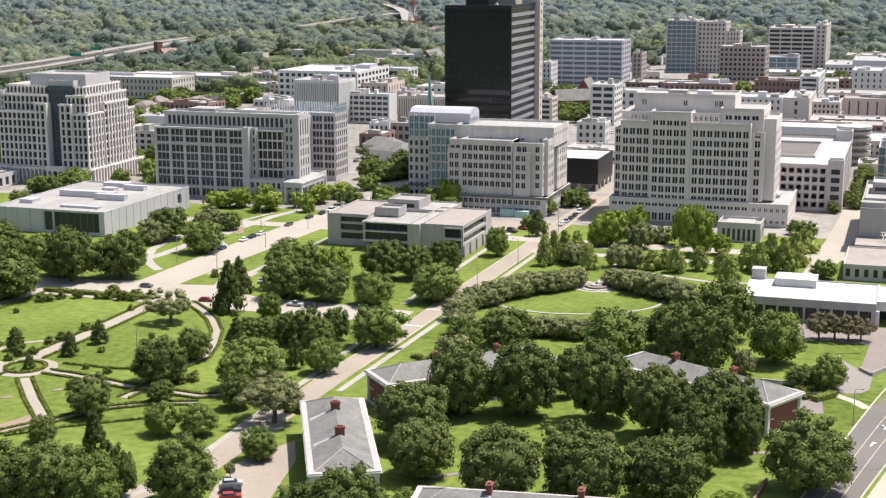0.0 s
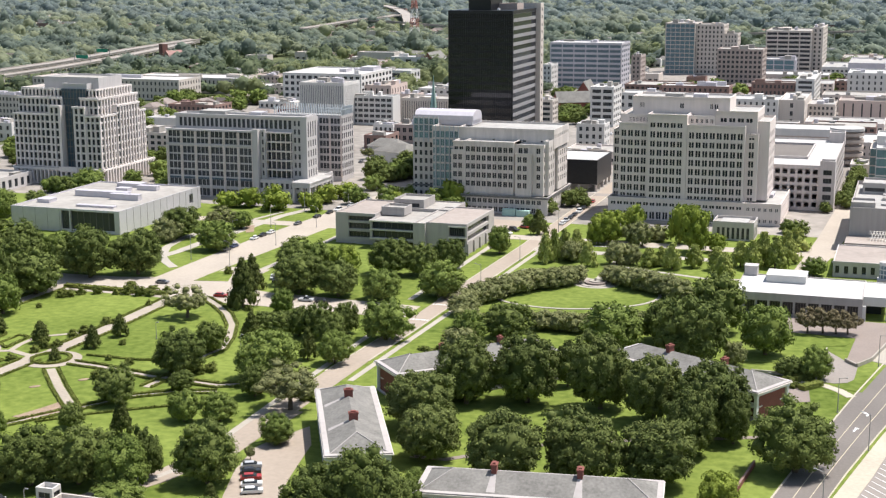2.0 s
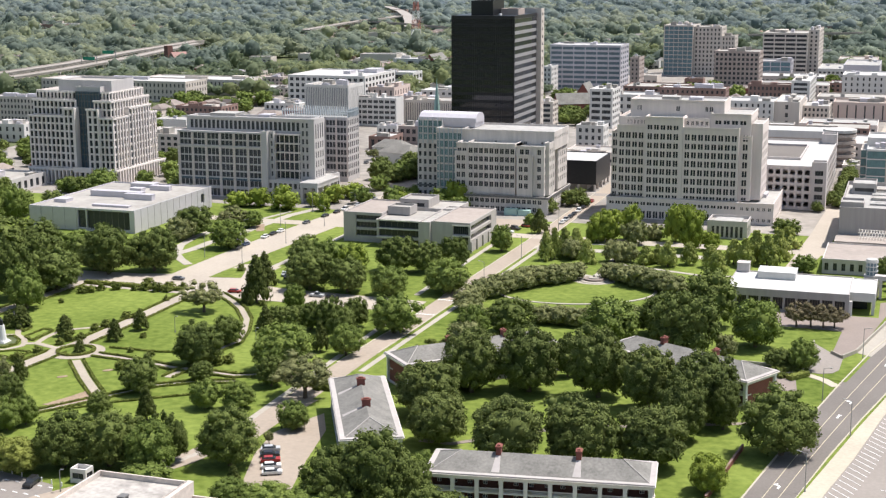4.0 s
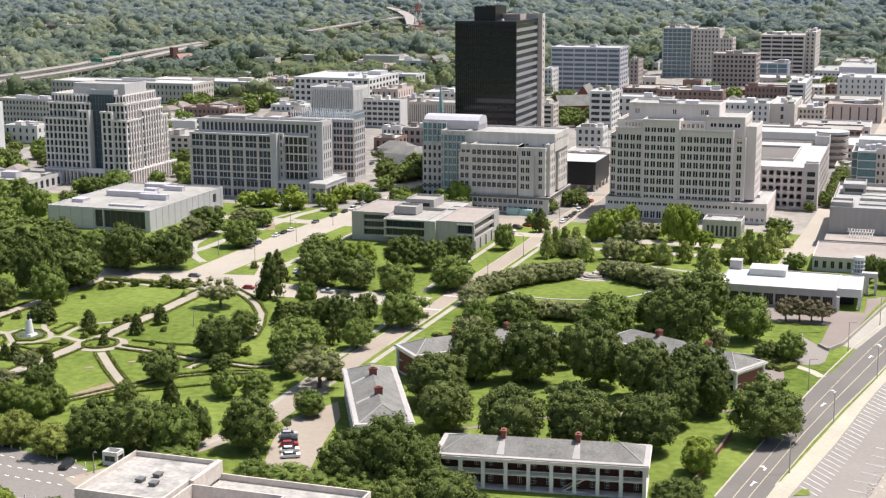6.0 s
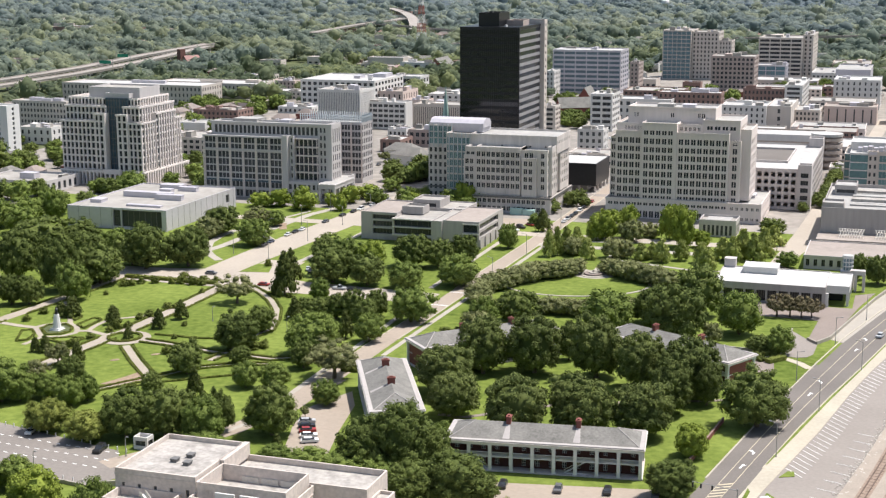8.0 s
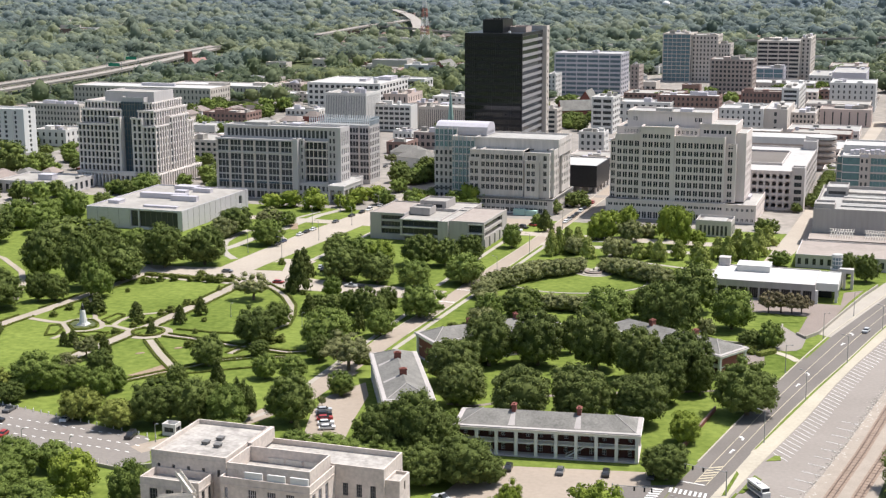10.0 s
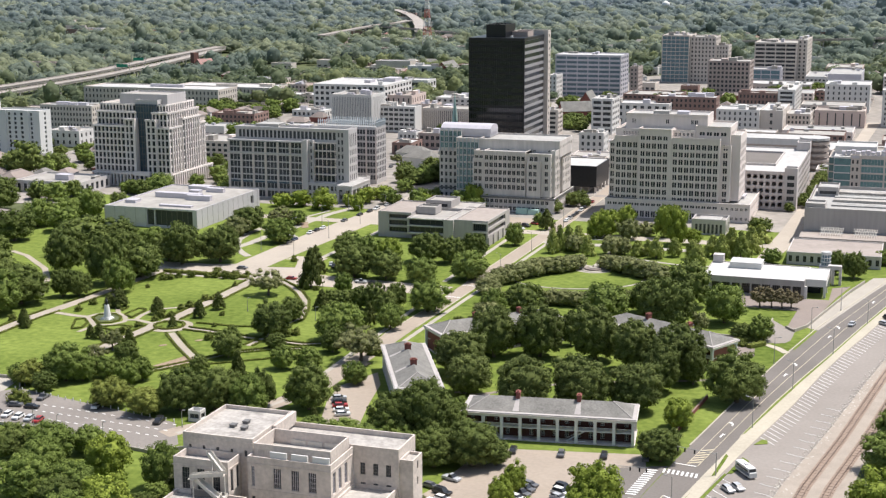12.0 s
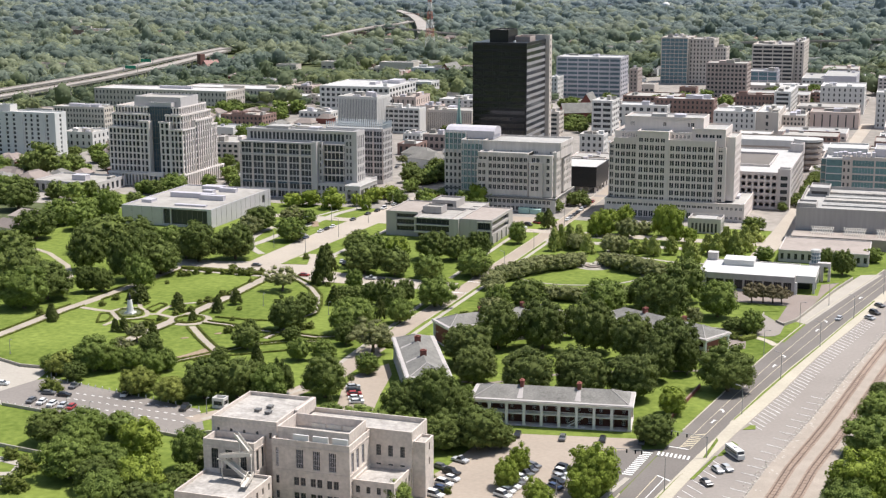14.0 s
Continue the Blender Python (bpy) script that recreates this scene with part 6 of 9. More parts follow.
def barracks():
    """Two storeys of brick behind white columns, with a hipped slate roof. Its long axis is x; the columns stand on both long sides."""
    L, D, eave, ridge = 48.0, 14.0, 7.4, 10.6
    t = thing("barracks", "two-storey brick barracks with white columned galleries and a hipped slate roof", "barracks", "barracks round the court")
    wall = MB()
    us = spans(L - 1.6, 14, 0.30)
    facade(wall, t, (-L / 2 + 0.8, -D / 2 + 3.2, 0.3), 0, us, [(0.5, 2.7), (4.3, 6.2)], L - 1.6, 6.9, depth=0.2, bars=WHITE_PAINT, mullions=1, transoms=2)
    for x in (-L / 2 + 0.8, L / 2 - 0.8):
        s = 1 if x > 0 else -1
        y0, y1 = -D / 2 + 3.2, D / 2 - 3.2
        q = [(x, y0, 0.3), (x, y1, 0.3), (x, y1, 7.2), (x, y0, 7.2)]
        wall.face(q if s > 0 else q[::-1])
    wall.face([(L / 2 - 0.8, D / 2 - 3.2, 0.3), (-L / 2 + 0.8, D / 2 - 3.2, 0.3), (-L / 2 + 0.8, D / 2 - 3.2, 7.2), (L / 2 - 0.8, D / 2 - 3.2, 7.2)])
    # gallery shade is in this wall's colour; the end walls take the plain brick
    part("wall", wall, SHADED_GALLERY_BRICK, t)
    for x in (-L / 2 + 0.7, L / 2 - 0.86):
        part("end_wall", MB().box(x, x + 0.16, -D / 2 + 1.1, D / 2 - 1.1, 0.3, 6.7), BRICK, t, "weathered red brick end wall")
    part("floor_slab", MB().box(-L / 2, L / 2, -D / 2, D / 2, 0, 0.3), CONCRETE, t)
    part("gallery_floor", MB().box(-L / 2 + 0.6, L / 2 - 0.6, -D / 2 + 0.5, -D / 2 + 3.2, 3.5, 3.75).box(-L / 2 + 0.6, L / 2 - 0.6, D / 2 - 3.2, D / 2 - 0.5, 3.5, 3.75), WHITE_PAINT, t)
    part("frieze", MB().box(-L / 2, L / 2, -D / 2, -D / 2 + 0.9, 6.7, 7.4).box(-L / 2, L / 2, D / 2 - 0.9, D / 2, 6.7, 7.4).box(-L / 2, -L / 2 + 0.9, -D / 2 + 0.9, D / 2 - 0.9, 6.7, 7.4).box(L / 2 - 0.9, L / 2, -D / 2 + 0.9, D / 2 - 0.9, 6.7, 7.4), WHITE_PAINT, t)
    part("cornice", MB().box(-L / 2 - 0.5, L / 2 + 0.5, -D / 2 - 0.5, D / 2 + 0.5, 7.4, 7.65), STAIR_PAINT, t, "white cornice and gutter")
    col = MB()
    col.box(-0.52, 0.52, -0.52, 0.52, 0, 0.3)
    col.box(-0.42, 0.42, -0.42, 0.42, 0.3, 6.2)
    col.box(-0.52, 0.52, -0.52, 0.52, 6.2, 6.42)
    col = col.mesh("column", WHITE_PAINT)
    for i in range(10):
        for y in (-D / 2 + 0.5, D / 2 - 0.5):
            o = part("column", col, None, t)
            o.matrix_basis = pose(-L / 2 + 0.6 + (L - 1.2) * i / 9, y, 0.28)
    r = MB()
    e = 0.35
    a = [(-L / 2 + e, -D / 2 + e), (L / 2 - e, -D / 2 + e), (L / 2 - e, D / 2 - e), (-L / 2 + e, D / 2 - e)]
    ra, rb = (-L / 2 + 6.6, 0, ridge), (L / 2 - 6.6, 0, ridge)
    z = 7.7
    r.face([(*a[0], z), (*a[1], z), rb, ra])
    r.face([(*a[1], z), (*a[2], z), rb])
    r.face([(*a[2], z), (*a[3], z), ra, rb])
    r.face([(*a[3], z), (*a[0], z), ra])
    part("roof", r, SLATE, t, "weathered grey slate roof")
    for p, q in (((*a[0], z), ra), ((*a[1], z), rb), ((*a[2], z), rb), ((*a[3], z), ra)):
        part("hip_cap", MB().tube((p[0], p[1], p[2] + 0.02), (q[0], q[1], q[2] + 0.05), 0.13, 0.13, 6), HALL_GREY, t, "pale hip capping")
    for x in (-L / 2 - 0.3, L / 2 - 1.2):
        part("gutter_strip", MB().box(x, x + 1.5, -D / 2 + 1.2, D / 2 - 1.2, 7.62, 7.94), HALL_GREY, t, "grey metal gutter strip")
    for x in (-9.2, 8.0):                                  # rain-bleached strips below the chimneys
        y0, y1 = -1.0, -D / 2 + 1.3
        zz = lambda y: z + (ridge - z) * (D / 2 - e - abs(y)) / (D / 2 - e) + 0.03
        part("bleached_strip", strip_of(x, y0, y1, zz), HALL_GREY, t, "bleached strip on the slates")
    for sy in (-1, 1):                                     # broad pale gutters over both galleries
        g = MB()
        y0, y1 = sorted((sy * (D / 2 + 0.3), sy * (D / 2 - 1.2)))
        g.box(-L / 2 - 0.3, L / 2 + 0.3, y0, y1, 7.62, 7.95)
        part("gutter_strip", g, HALL_GREY, t, "grey metal gutter strip")
    for x in (-9.2, 8.0):
        b = MB().box(x - 0.55, x + 0.55, -1.0, 1.0, 9.4, 12.2)
        b.box(x - 0.7, x + 0.7, -1.15, 1.15, 11.8, 12.1)
        ch = part("chimney", b, BRICK, t)
        part("chimney_pot", MB().box(x - 0.3, x + 0.3, -0.6, 0.6, 12.2, 12.45), BRICK, ch)
    # rails of the galleries and two stairs
    for y in (-D / 2 + 0.55, D / 2 - 0.55):
        b = MB().box(-L / 2 + 0.8, L / 2 - 0.8, y - 0.05, y + 0.05, 4.72, 4.82).box(-L / 2 + 0.8, L / 2 - 0.8, y - 0.04, y + 0.04, 3.9, 3.97)
        for i in range(150):
            x = -L / 2 + 0.9 + (L - 1.8) * i / 149
            b.box(x - 0.025, x + 0.025, y - 0.025, y + 0.025, 3.97, 4.72, 0, False)
        part("railing", b, WHITE_PAINT, t)
    for x, s in ((10.4, -1), (-19, 1)):
        b = MB()
        for i in range(20):
            u = x + s * i * 0.27
            b.box(min(u, u + s * 0.3), max(u, u + s * 0.3), -D / 2 + 1.1, -D / 2 + 2.2, 3.55 - i * 0.17 - 0.1, 3.55 - i * 0.17)
        b.slab([(x, -D / 2 + 1.0), (x + s * 5.4, -D / 2 + 1.0), (x + s * 5.4, -D / 2 + 1.1), (x, -D / 2 + 1.1)], 0.3, 0.5)
        q = [(x, -D / 2 + 1.04, 4.5), (x + s * 5.4, -D / 2 + 1.04, 1.2), (x + s * 5.4, -D / 2 + 1.04, 1.05), (x, -D / 2 + 1.04, 4.35)]
        b.face(q), b.face([(x, -D / 2 + 1.04, 3.75), (x + s * 5.4, -D / 2 + 1.04, 0.45), (x + s * 5.4, -D / 2 + 1.04, 0.15), (x, -D / 2 + 1.04, 3.45)])
        part("stair", b, WHITE_PAINT, t)
    return t


PENT = (-69.0, 288.6)
first = barracks()
for i, out in enumerate((-82, -154, 134, 62)):
    m = pose(PENT[0] + 50 * math.cos(radians(out)), PENT[1] + 50 * math.sin(radians(out)), 0, 0, 0, out + 90)
    if i == 0:
        first.matrix_basis = m
    else:
        copy_thing(first, m)
    c, s = math.cos(radians(out)), math.sin(radians(out))


# ---- old stone building with the fire stair ----
def stone_hall():
    t = thing("stone_hall", "weathered pale stone hall with tall windows and a white roof stair", "public building")
    kw = dict(wall=OLD_STONE, roof=HALL_ROOF, depth=0.35, mullions=2, transoms=3)
    # raised west block, its front terrace and low wing
    mass(t, -132.6, -114.0, 157.4, 179.6, 0, 20.2, front=(spans(18.6, 5, 0.2), [(15.6, 17.2)]), side=(spans(22.2, 2, 0.08), [(15.6, 17.2)]), parapet=1.0, **kw)
    mass(t, -131.6, -117.2, 150.6, 157.4, 0, 16.4, front=([(2.2, 4.2), (6.2, 8.2), (10.2, 12.2)], [(2.0, 5.0), (8.6, 14.0)]), side=([(1.2, 2.6), (4.2, 5.6)], [(2.0, 5.0), (8.6, 14.0)]), parapet=1.7, **kw)
    mass(t, -131, -112.5, 134, 150.6, 0, 8.4, front=(spans(18.5, 5, 0.2), [(2.0, 5.5)]), side=(spans(16.6, 5, 0.3), [(1.5, 3.4), (5.2, 7.0)]), parapet=0.8, **kw)
    # main block
    low = dict(kw, mullions=1, transoms=1)
    tall = dict(kw, mullions=3, transoms=3, bars=METAL_PANEL)
    mass(t, -113.9, -92.6, 154.2, 168, 0, 9.0, front=([(0.9, 1.8), (5.9, 7.3), (7.7, 9.1), (10.5, 11.9), (12.3, 13.7), (15.0, 16.4), (16.8, 18.2)], [(1.2, 3.3), (5.2, 7.4)]), side=([(1.0, 1.9), (2.3, 3.2), (4.5, 5.4), (5.8, 6.7), (8.0, 8.9), (9.3, 10.2)], [(1.2, 3.3), (5.2, 7.4)]), parapet=0.4, **low)
    mass(t, -113.9, -92.6, 154.2, 168, 9.0, 17.2, front=([(1.0, 1.8), (6.6, 8.6), (11.2, 13.2), (15.6, 17.6)], [(0.8, 5.8)]), side=([(1.2, 2.9), (4.6, 6.3), (8.2, 9.9)], [(0.6, 5.8)]), parapet=1.0, **tall)
    mass(t, -113.4, -93.6, 156.6, 167.9, 0, 19.6, front=(spans(19.8, 9, 0.2, 0, 16), [(17.0, 18.2)]), parapet=7.0, **kw)
    mass(t, -113.9, -81.0, 168, 179.6, 0, 17.6, front=(spans(32.9, 3, 0.4, 22, 1), [(6.0, 8.4), (10.4, 13.4)]), side=(spans(11.6, 4, 0.3), [(4.0, 5.8), (8.0, 10.0), (12.0, 14.0)]), parapet=1.3, **kw)
    mass(t, -92.6, -81.4, 156, 168, 0, 8.0, front=(spans(11.2, 4, 0.4), [(1.2, 3.2), (4.6, 6.4)]), side=(spans(12, 5, 0.4), [(1.2, 3.2), (4.6, 6.4)]), parapet=0.8, **kw)
    mass(t, -81.0, -77.6, 168.6, 175, 0, 15.0, front=([], []), side=(spans(6.4, 1, 0.14), [(8, 10), (12, 14)]), parapet=0.7, **kw)
    for i in range(3):
        x = -108.2 + 5.4 * i
        part("roof_panel", MB().box(x, x + 4.2, 154.7, 155.1, 16.6, 18.6), WHITE_PAINT, t, "white panel behind the parapet")
    for x, y in ((-124.5, 166), (-122.6, 169.4), (-121, 165)):
        unit("roof_hatch", t, x, x + 1.3, y, y + 1.6, 19.2, 20.0, FRAME_GREY)
    part("dividing_wall", MB().box(-114.2, -113.0, 168, 180, 17, 20.2), OLD_STONE, t)
    for x0, x1, y, z in ((-114.1, -92.5, 154.2, 9.0), (-114.1, -92.5, 154.2, 15.4), (-131.8, -117.0, 150.6, 14.4), (-131.8, -117.0, 150.6, 7.9), (-132.8, -113.9, 157.4, 18.9)):
        part("string_course", MB().box(x0, x1, y - 0.12, y, z, z + 0.22), OLD_STONE, t)
    for y0, y1, x, z in ((154.1, 168, -92.6, 9.0), (154.1, 168, -92.6, 15.4), (150.5, 157.4, -117.2, 14.4), (157.3, 168, -114.0, 18.9)):
        part("string_course", MB().box(x, x + 0.12, y0, y1, z, z + 0.22), OLD_STONE, t)
    for i in range(3):                                    # windows of the light well
        part("well_frame", MB().box(-108.6 + 4.4 * i, -104.8 + 4.4 * i, 167.3, 167.6, 15.7, 17.5), STAIR_PAINT, t)
    # white roof stair
    stair = part("roof_stair", MB().box(-124.9, -123.2, 145.2, 146.9, 13.2, 13.4), STAIR_PAINT, t, "white painted steel stair over the roofs")

    def flight(p, q, w):
        s = MB()
        p, q = Vector(p), Vector(q)
        d = Vector((q.x - p.x, q.y - p.y, 0)).normalized()
        n = Vector((-d.y, d.x, 0)) * w / 2
        for k, (up, th) in enumerate(((0, 0.2), (0.1, 0.95))):
            for e in ((-1, 1),) if k == 0 else ((-1, -0.9), (0.9, 1)):
                a, c = p + n * e[0], p + n * e[1]
                g, h = q + n * e[1], q + n * e[0]
                u = Vector((0, 0, up))
                v = Vector((0, 0, up + th))
                s.face([a + v, h + v, g + v, c + v]), s.face([a + u, c + u, g + u, h + u])
                s.face([a + u, h + u, h + v, a + v]), s.face([c + v, g + v, g + u, c + u])
        part("flight", s, STAIR_PAINT, stair)

    flight((-121.6, 149.6, 18.4), (-116.6, 147.6, 14.6), 1.4)
    flight((-116.2, 147.0, 14.6), (-124.6, 146.0, 13.4), 1.5)
    flight((-123.4, 146.8, 12.6), (-116, 144.6, 9.0), 1.5)
    flight((-116.2, 146.6, 9.6), (-115.4, 140.6, 8.6), 1.5)
    for x, y, z in ((-124.2, 146.4, 13.4), (-116.4, 147.2, 14.4), (-120.6, 149.2, 17.4)):
        part("post", MB().box(x - 0.12, x + 0.12, y - 0.12, y + 0.12, 7.6, z), STAIR_PAINT, stair)
    b = MB().box(-126, -117, 148.6, 149, 8.0, 9.6)
    part("skylight_strip", b, FRAME_GREY, t)


stone_hall()


# ---- elevated roads, masts ----
def viaduct(name, label, line, w, z, pier=28.0):
    t = thing(name, label, "elevated road")
    part("deck", MB().slab(band(line, w), z - 1.4, z), VIADUCT, t)
    o = band(line, w)
    n = len(line)
    for e in (o[:n], o[n:]):
        part("parapet", MB().slab(band(e, 0.5), z, z + 1.0), VIADUCT, t)
    pm = MB().box(-w / 2 + 1, w / 2 - 1, -0.8, 0.8, z - 2.8, z - 1.4).box(-w / 2 + 2, -w / 2 + 3.4, -0.7, 0.7, 0, z - 2.8).box(w / 2 - 3.4, w / 2 - 2, -0.7, 0.7, 0, z - 2.8).mesh("pier", CONCRETE)
    for p, q in zip(line, line[1:]):
        p, q = Vector(p), Vector(q)
        d = q - p
        for i in range(max(1, int(d.length / pier))):
            c = p + d * (i + 0.5) / max(1, int(d.length / pier))
            ob = part("pier", pm, None, t)
            ob.matrix_basis = pose(c.x, c.y, 0, 0, 0, math.degrees(math.atan2(d.y, d.x)) - 90)
    return t


viaduct("viaduct", "elevated concrete freeway deck on rows of piers", [(-768, 700), (-776, 950), (-783, 1060), (-789, 1150), (-816, 1330), (-878, 1605)], 14, 10)
viaduct("viaduct", "second elevated freeway deck beside the first", [(-800, 700), (-808, 1000), (-812, 1090), (-824, 1215), (-862, 1410), (-895, 1640)], 14, 11)
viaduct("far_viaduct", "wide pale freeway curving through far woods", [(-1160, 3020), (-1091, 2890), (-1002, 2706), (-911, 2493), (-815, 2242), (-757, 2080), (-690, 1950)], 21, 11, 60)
viaduct("far_ramp", "far elevated freeway ramp through the woods", [(-848, 1880), (-863, 2001), (-877, 2109), (-885, 2202), (-880, 2300), (-898, 2410)], 13, 14.5, 60)
viaduct("far_ramp", "far elevated freeway ramp crossing the woods", [(-880, 2182), (-820, 2124), (-772, 2085), (-732, 2046), (-640, 1960)], 11, 15, 60)
viaduct("east_viaduct", "far elevated freeway beyond the city", [(-220, 1888), (-145, 1934), (-69, 1983), (-17, 2026), (120, 2130)], 14, 14, 50)
for x, y in ((-806, 1235), (-842, 1330)):
    g = thing("sign_gantry", "green sign on a freeway gantry", "road sign", "freeway signs")
    part("board", MB().box(x - 7, x + 7, y - 0.2, y, 14, 17.5), GREEN_SIGN, g)
    part("post", MB().box(x - 9.4, x - 8.8, y, y + 0.5, 10, 19).box(x + 8.8, x + 9.4, y, y + 0.5, 10, 19), POLE, g)

mast = thing("radio_mast", "red and white lattice radio mast", "radio mast")
RED_PAINT = mat("red_paint", (0.42, 0.17, 0.13), 0.6, 0.1, 0.3, 1.0)
for k in range(7):
    b = MB()
    z0, z1 = 12.0 * k, 12.0 * (k + 1)
    r0, r1 = 8.5 - 0.95 * k, 8.5 - 0.95 * (k + 1)
    for i in range(4):
        a, c = radians(45 + 90 * i), radians(135 + 90 * i)
        p, q = (math.cos(a) * r0, math.sin(a) * r0, z0), (math.cos(a) * r1, math.sin(a) * r1, z1)
        p2, q2 = (math.cos(c) * r0, math.sin(c) * r0, z0), (math.cos(c) * r1, math.sin(c) * r1, z1)
        b.tube(p, q, 0.42, 0.42, 4), b.tube(p, q2, 0.26, 0.26, 4), b.tube(p2, q, 0.26, 0.26, 4), b.tube(q, q2, 0.26, 0.26, 4)
    part("segment", b, (RED_PAINT, WHITE_PAINT)[k % 2], mast)["kind"] = "stuff"
mast.matrix_basis = pose(-628, 1745, 0)
wt = thing("water_tower", "white water tower on a slender column far off", "water tower")
b = MB()
prof = [(4.5, 0), (3, 4), (2.4, 24), (4, 28), (8.5, 31), (9.5, 35), (8.5, 39), (5, 42), (0.2, 43)]
for (r0, z0), (r1, z1) in zip(prof, prof[1:]):
    b.tube((0, 0, z0), (0, 0, z1), r0, r1, 20)
part("tank", b, WHITE_PAINT, wt)
wt.matrix_basis = pose(-494, 2894, 0) @ Matrix.Scale(0.88, 4)


# ---- trees ----
def icosphere(n):
    bm = bmesh.new()
    bmesh.ops.create_icosphere(bm, subdivisions=n, radius=1.0)
    v = np.array([p.co for p in bm.verts])
    f = np.array([[p.index for p in q.verts] for q in bm.faces])
    bm.free()
    return v, f


ICO1, ICO2 = icosphere(1), icosphere(2)


def make_mesh(name, v, cores, leaves, m):
    """A mesh of triangles: smooth cores and flat leaves."""
    me = bpy.data.meshes.new(name)
    tris = np.concatenate([np.asarray(cores, np.int32), np.asarray(leaves, np.int32)])
    me.vertices.add(len(v))
    me.vertices.foreach_set("co", np.asarray(v, np.float32).ravel())
    me.loops.add(tris.size)
    me.loops.foreach_set("vertex_index", tris.ravel())
    me.polygons.add(len(tris))
    me.polygons.foreach_set("loop_start", (np.arange(len(tris)) * 3).astype(np.int32))
    me.update(calc_edges=True)
    me.validate()
    me.polygons.foreach_set("use_smooth", np.arange(len(tris)) < len(cores))
    for q in m if isinstance(m, list) else [m]:
        me.materials.append(q)
    return me


def leaf_cards(rng, centres, normals, size):
    """One small pointed leaf clump per centre."""
    n = len(centres)
    t = rng.normal(size=(n, 3))
    t -= (t * normals).sum(1, keepdims=True) * normals
    t /= np.linalg.norm(t, axis=1, keepdims=True) + 1e-9
    b = np.cross(normals, t)
    s = size * rng.uniform(0.6, 1.4, (n, 1))
    w = s * rng.uniform(0.55, 1.0, (n, 1))
    v = np.stack([centres - t * s - b * w, centres - t * s * 0.6 + b * w, centres + t * s * 1.1], 1).reshape(-1, 3)
    return v, np.arange(3 * n).reshape(n, 3)


def fibonacci(n, rng):
    """n directions spread evenly over a sphere, slightly shaken."""
    k = np.arange(n) + 0.5
    z, a = 1 - 2 * k / n, k * 2.399963
    r = np.sqrt(1 - z * z)
    u = np.stack([r * np.cos(a), r * np.sin(a), z], 1) + rng.normal(0, 0.55 / math.sqrt(n), (n, 3))
    return u / np.linalg.norm(u, axis=1, keepdims=True)


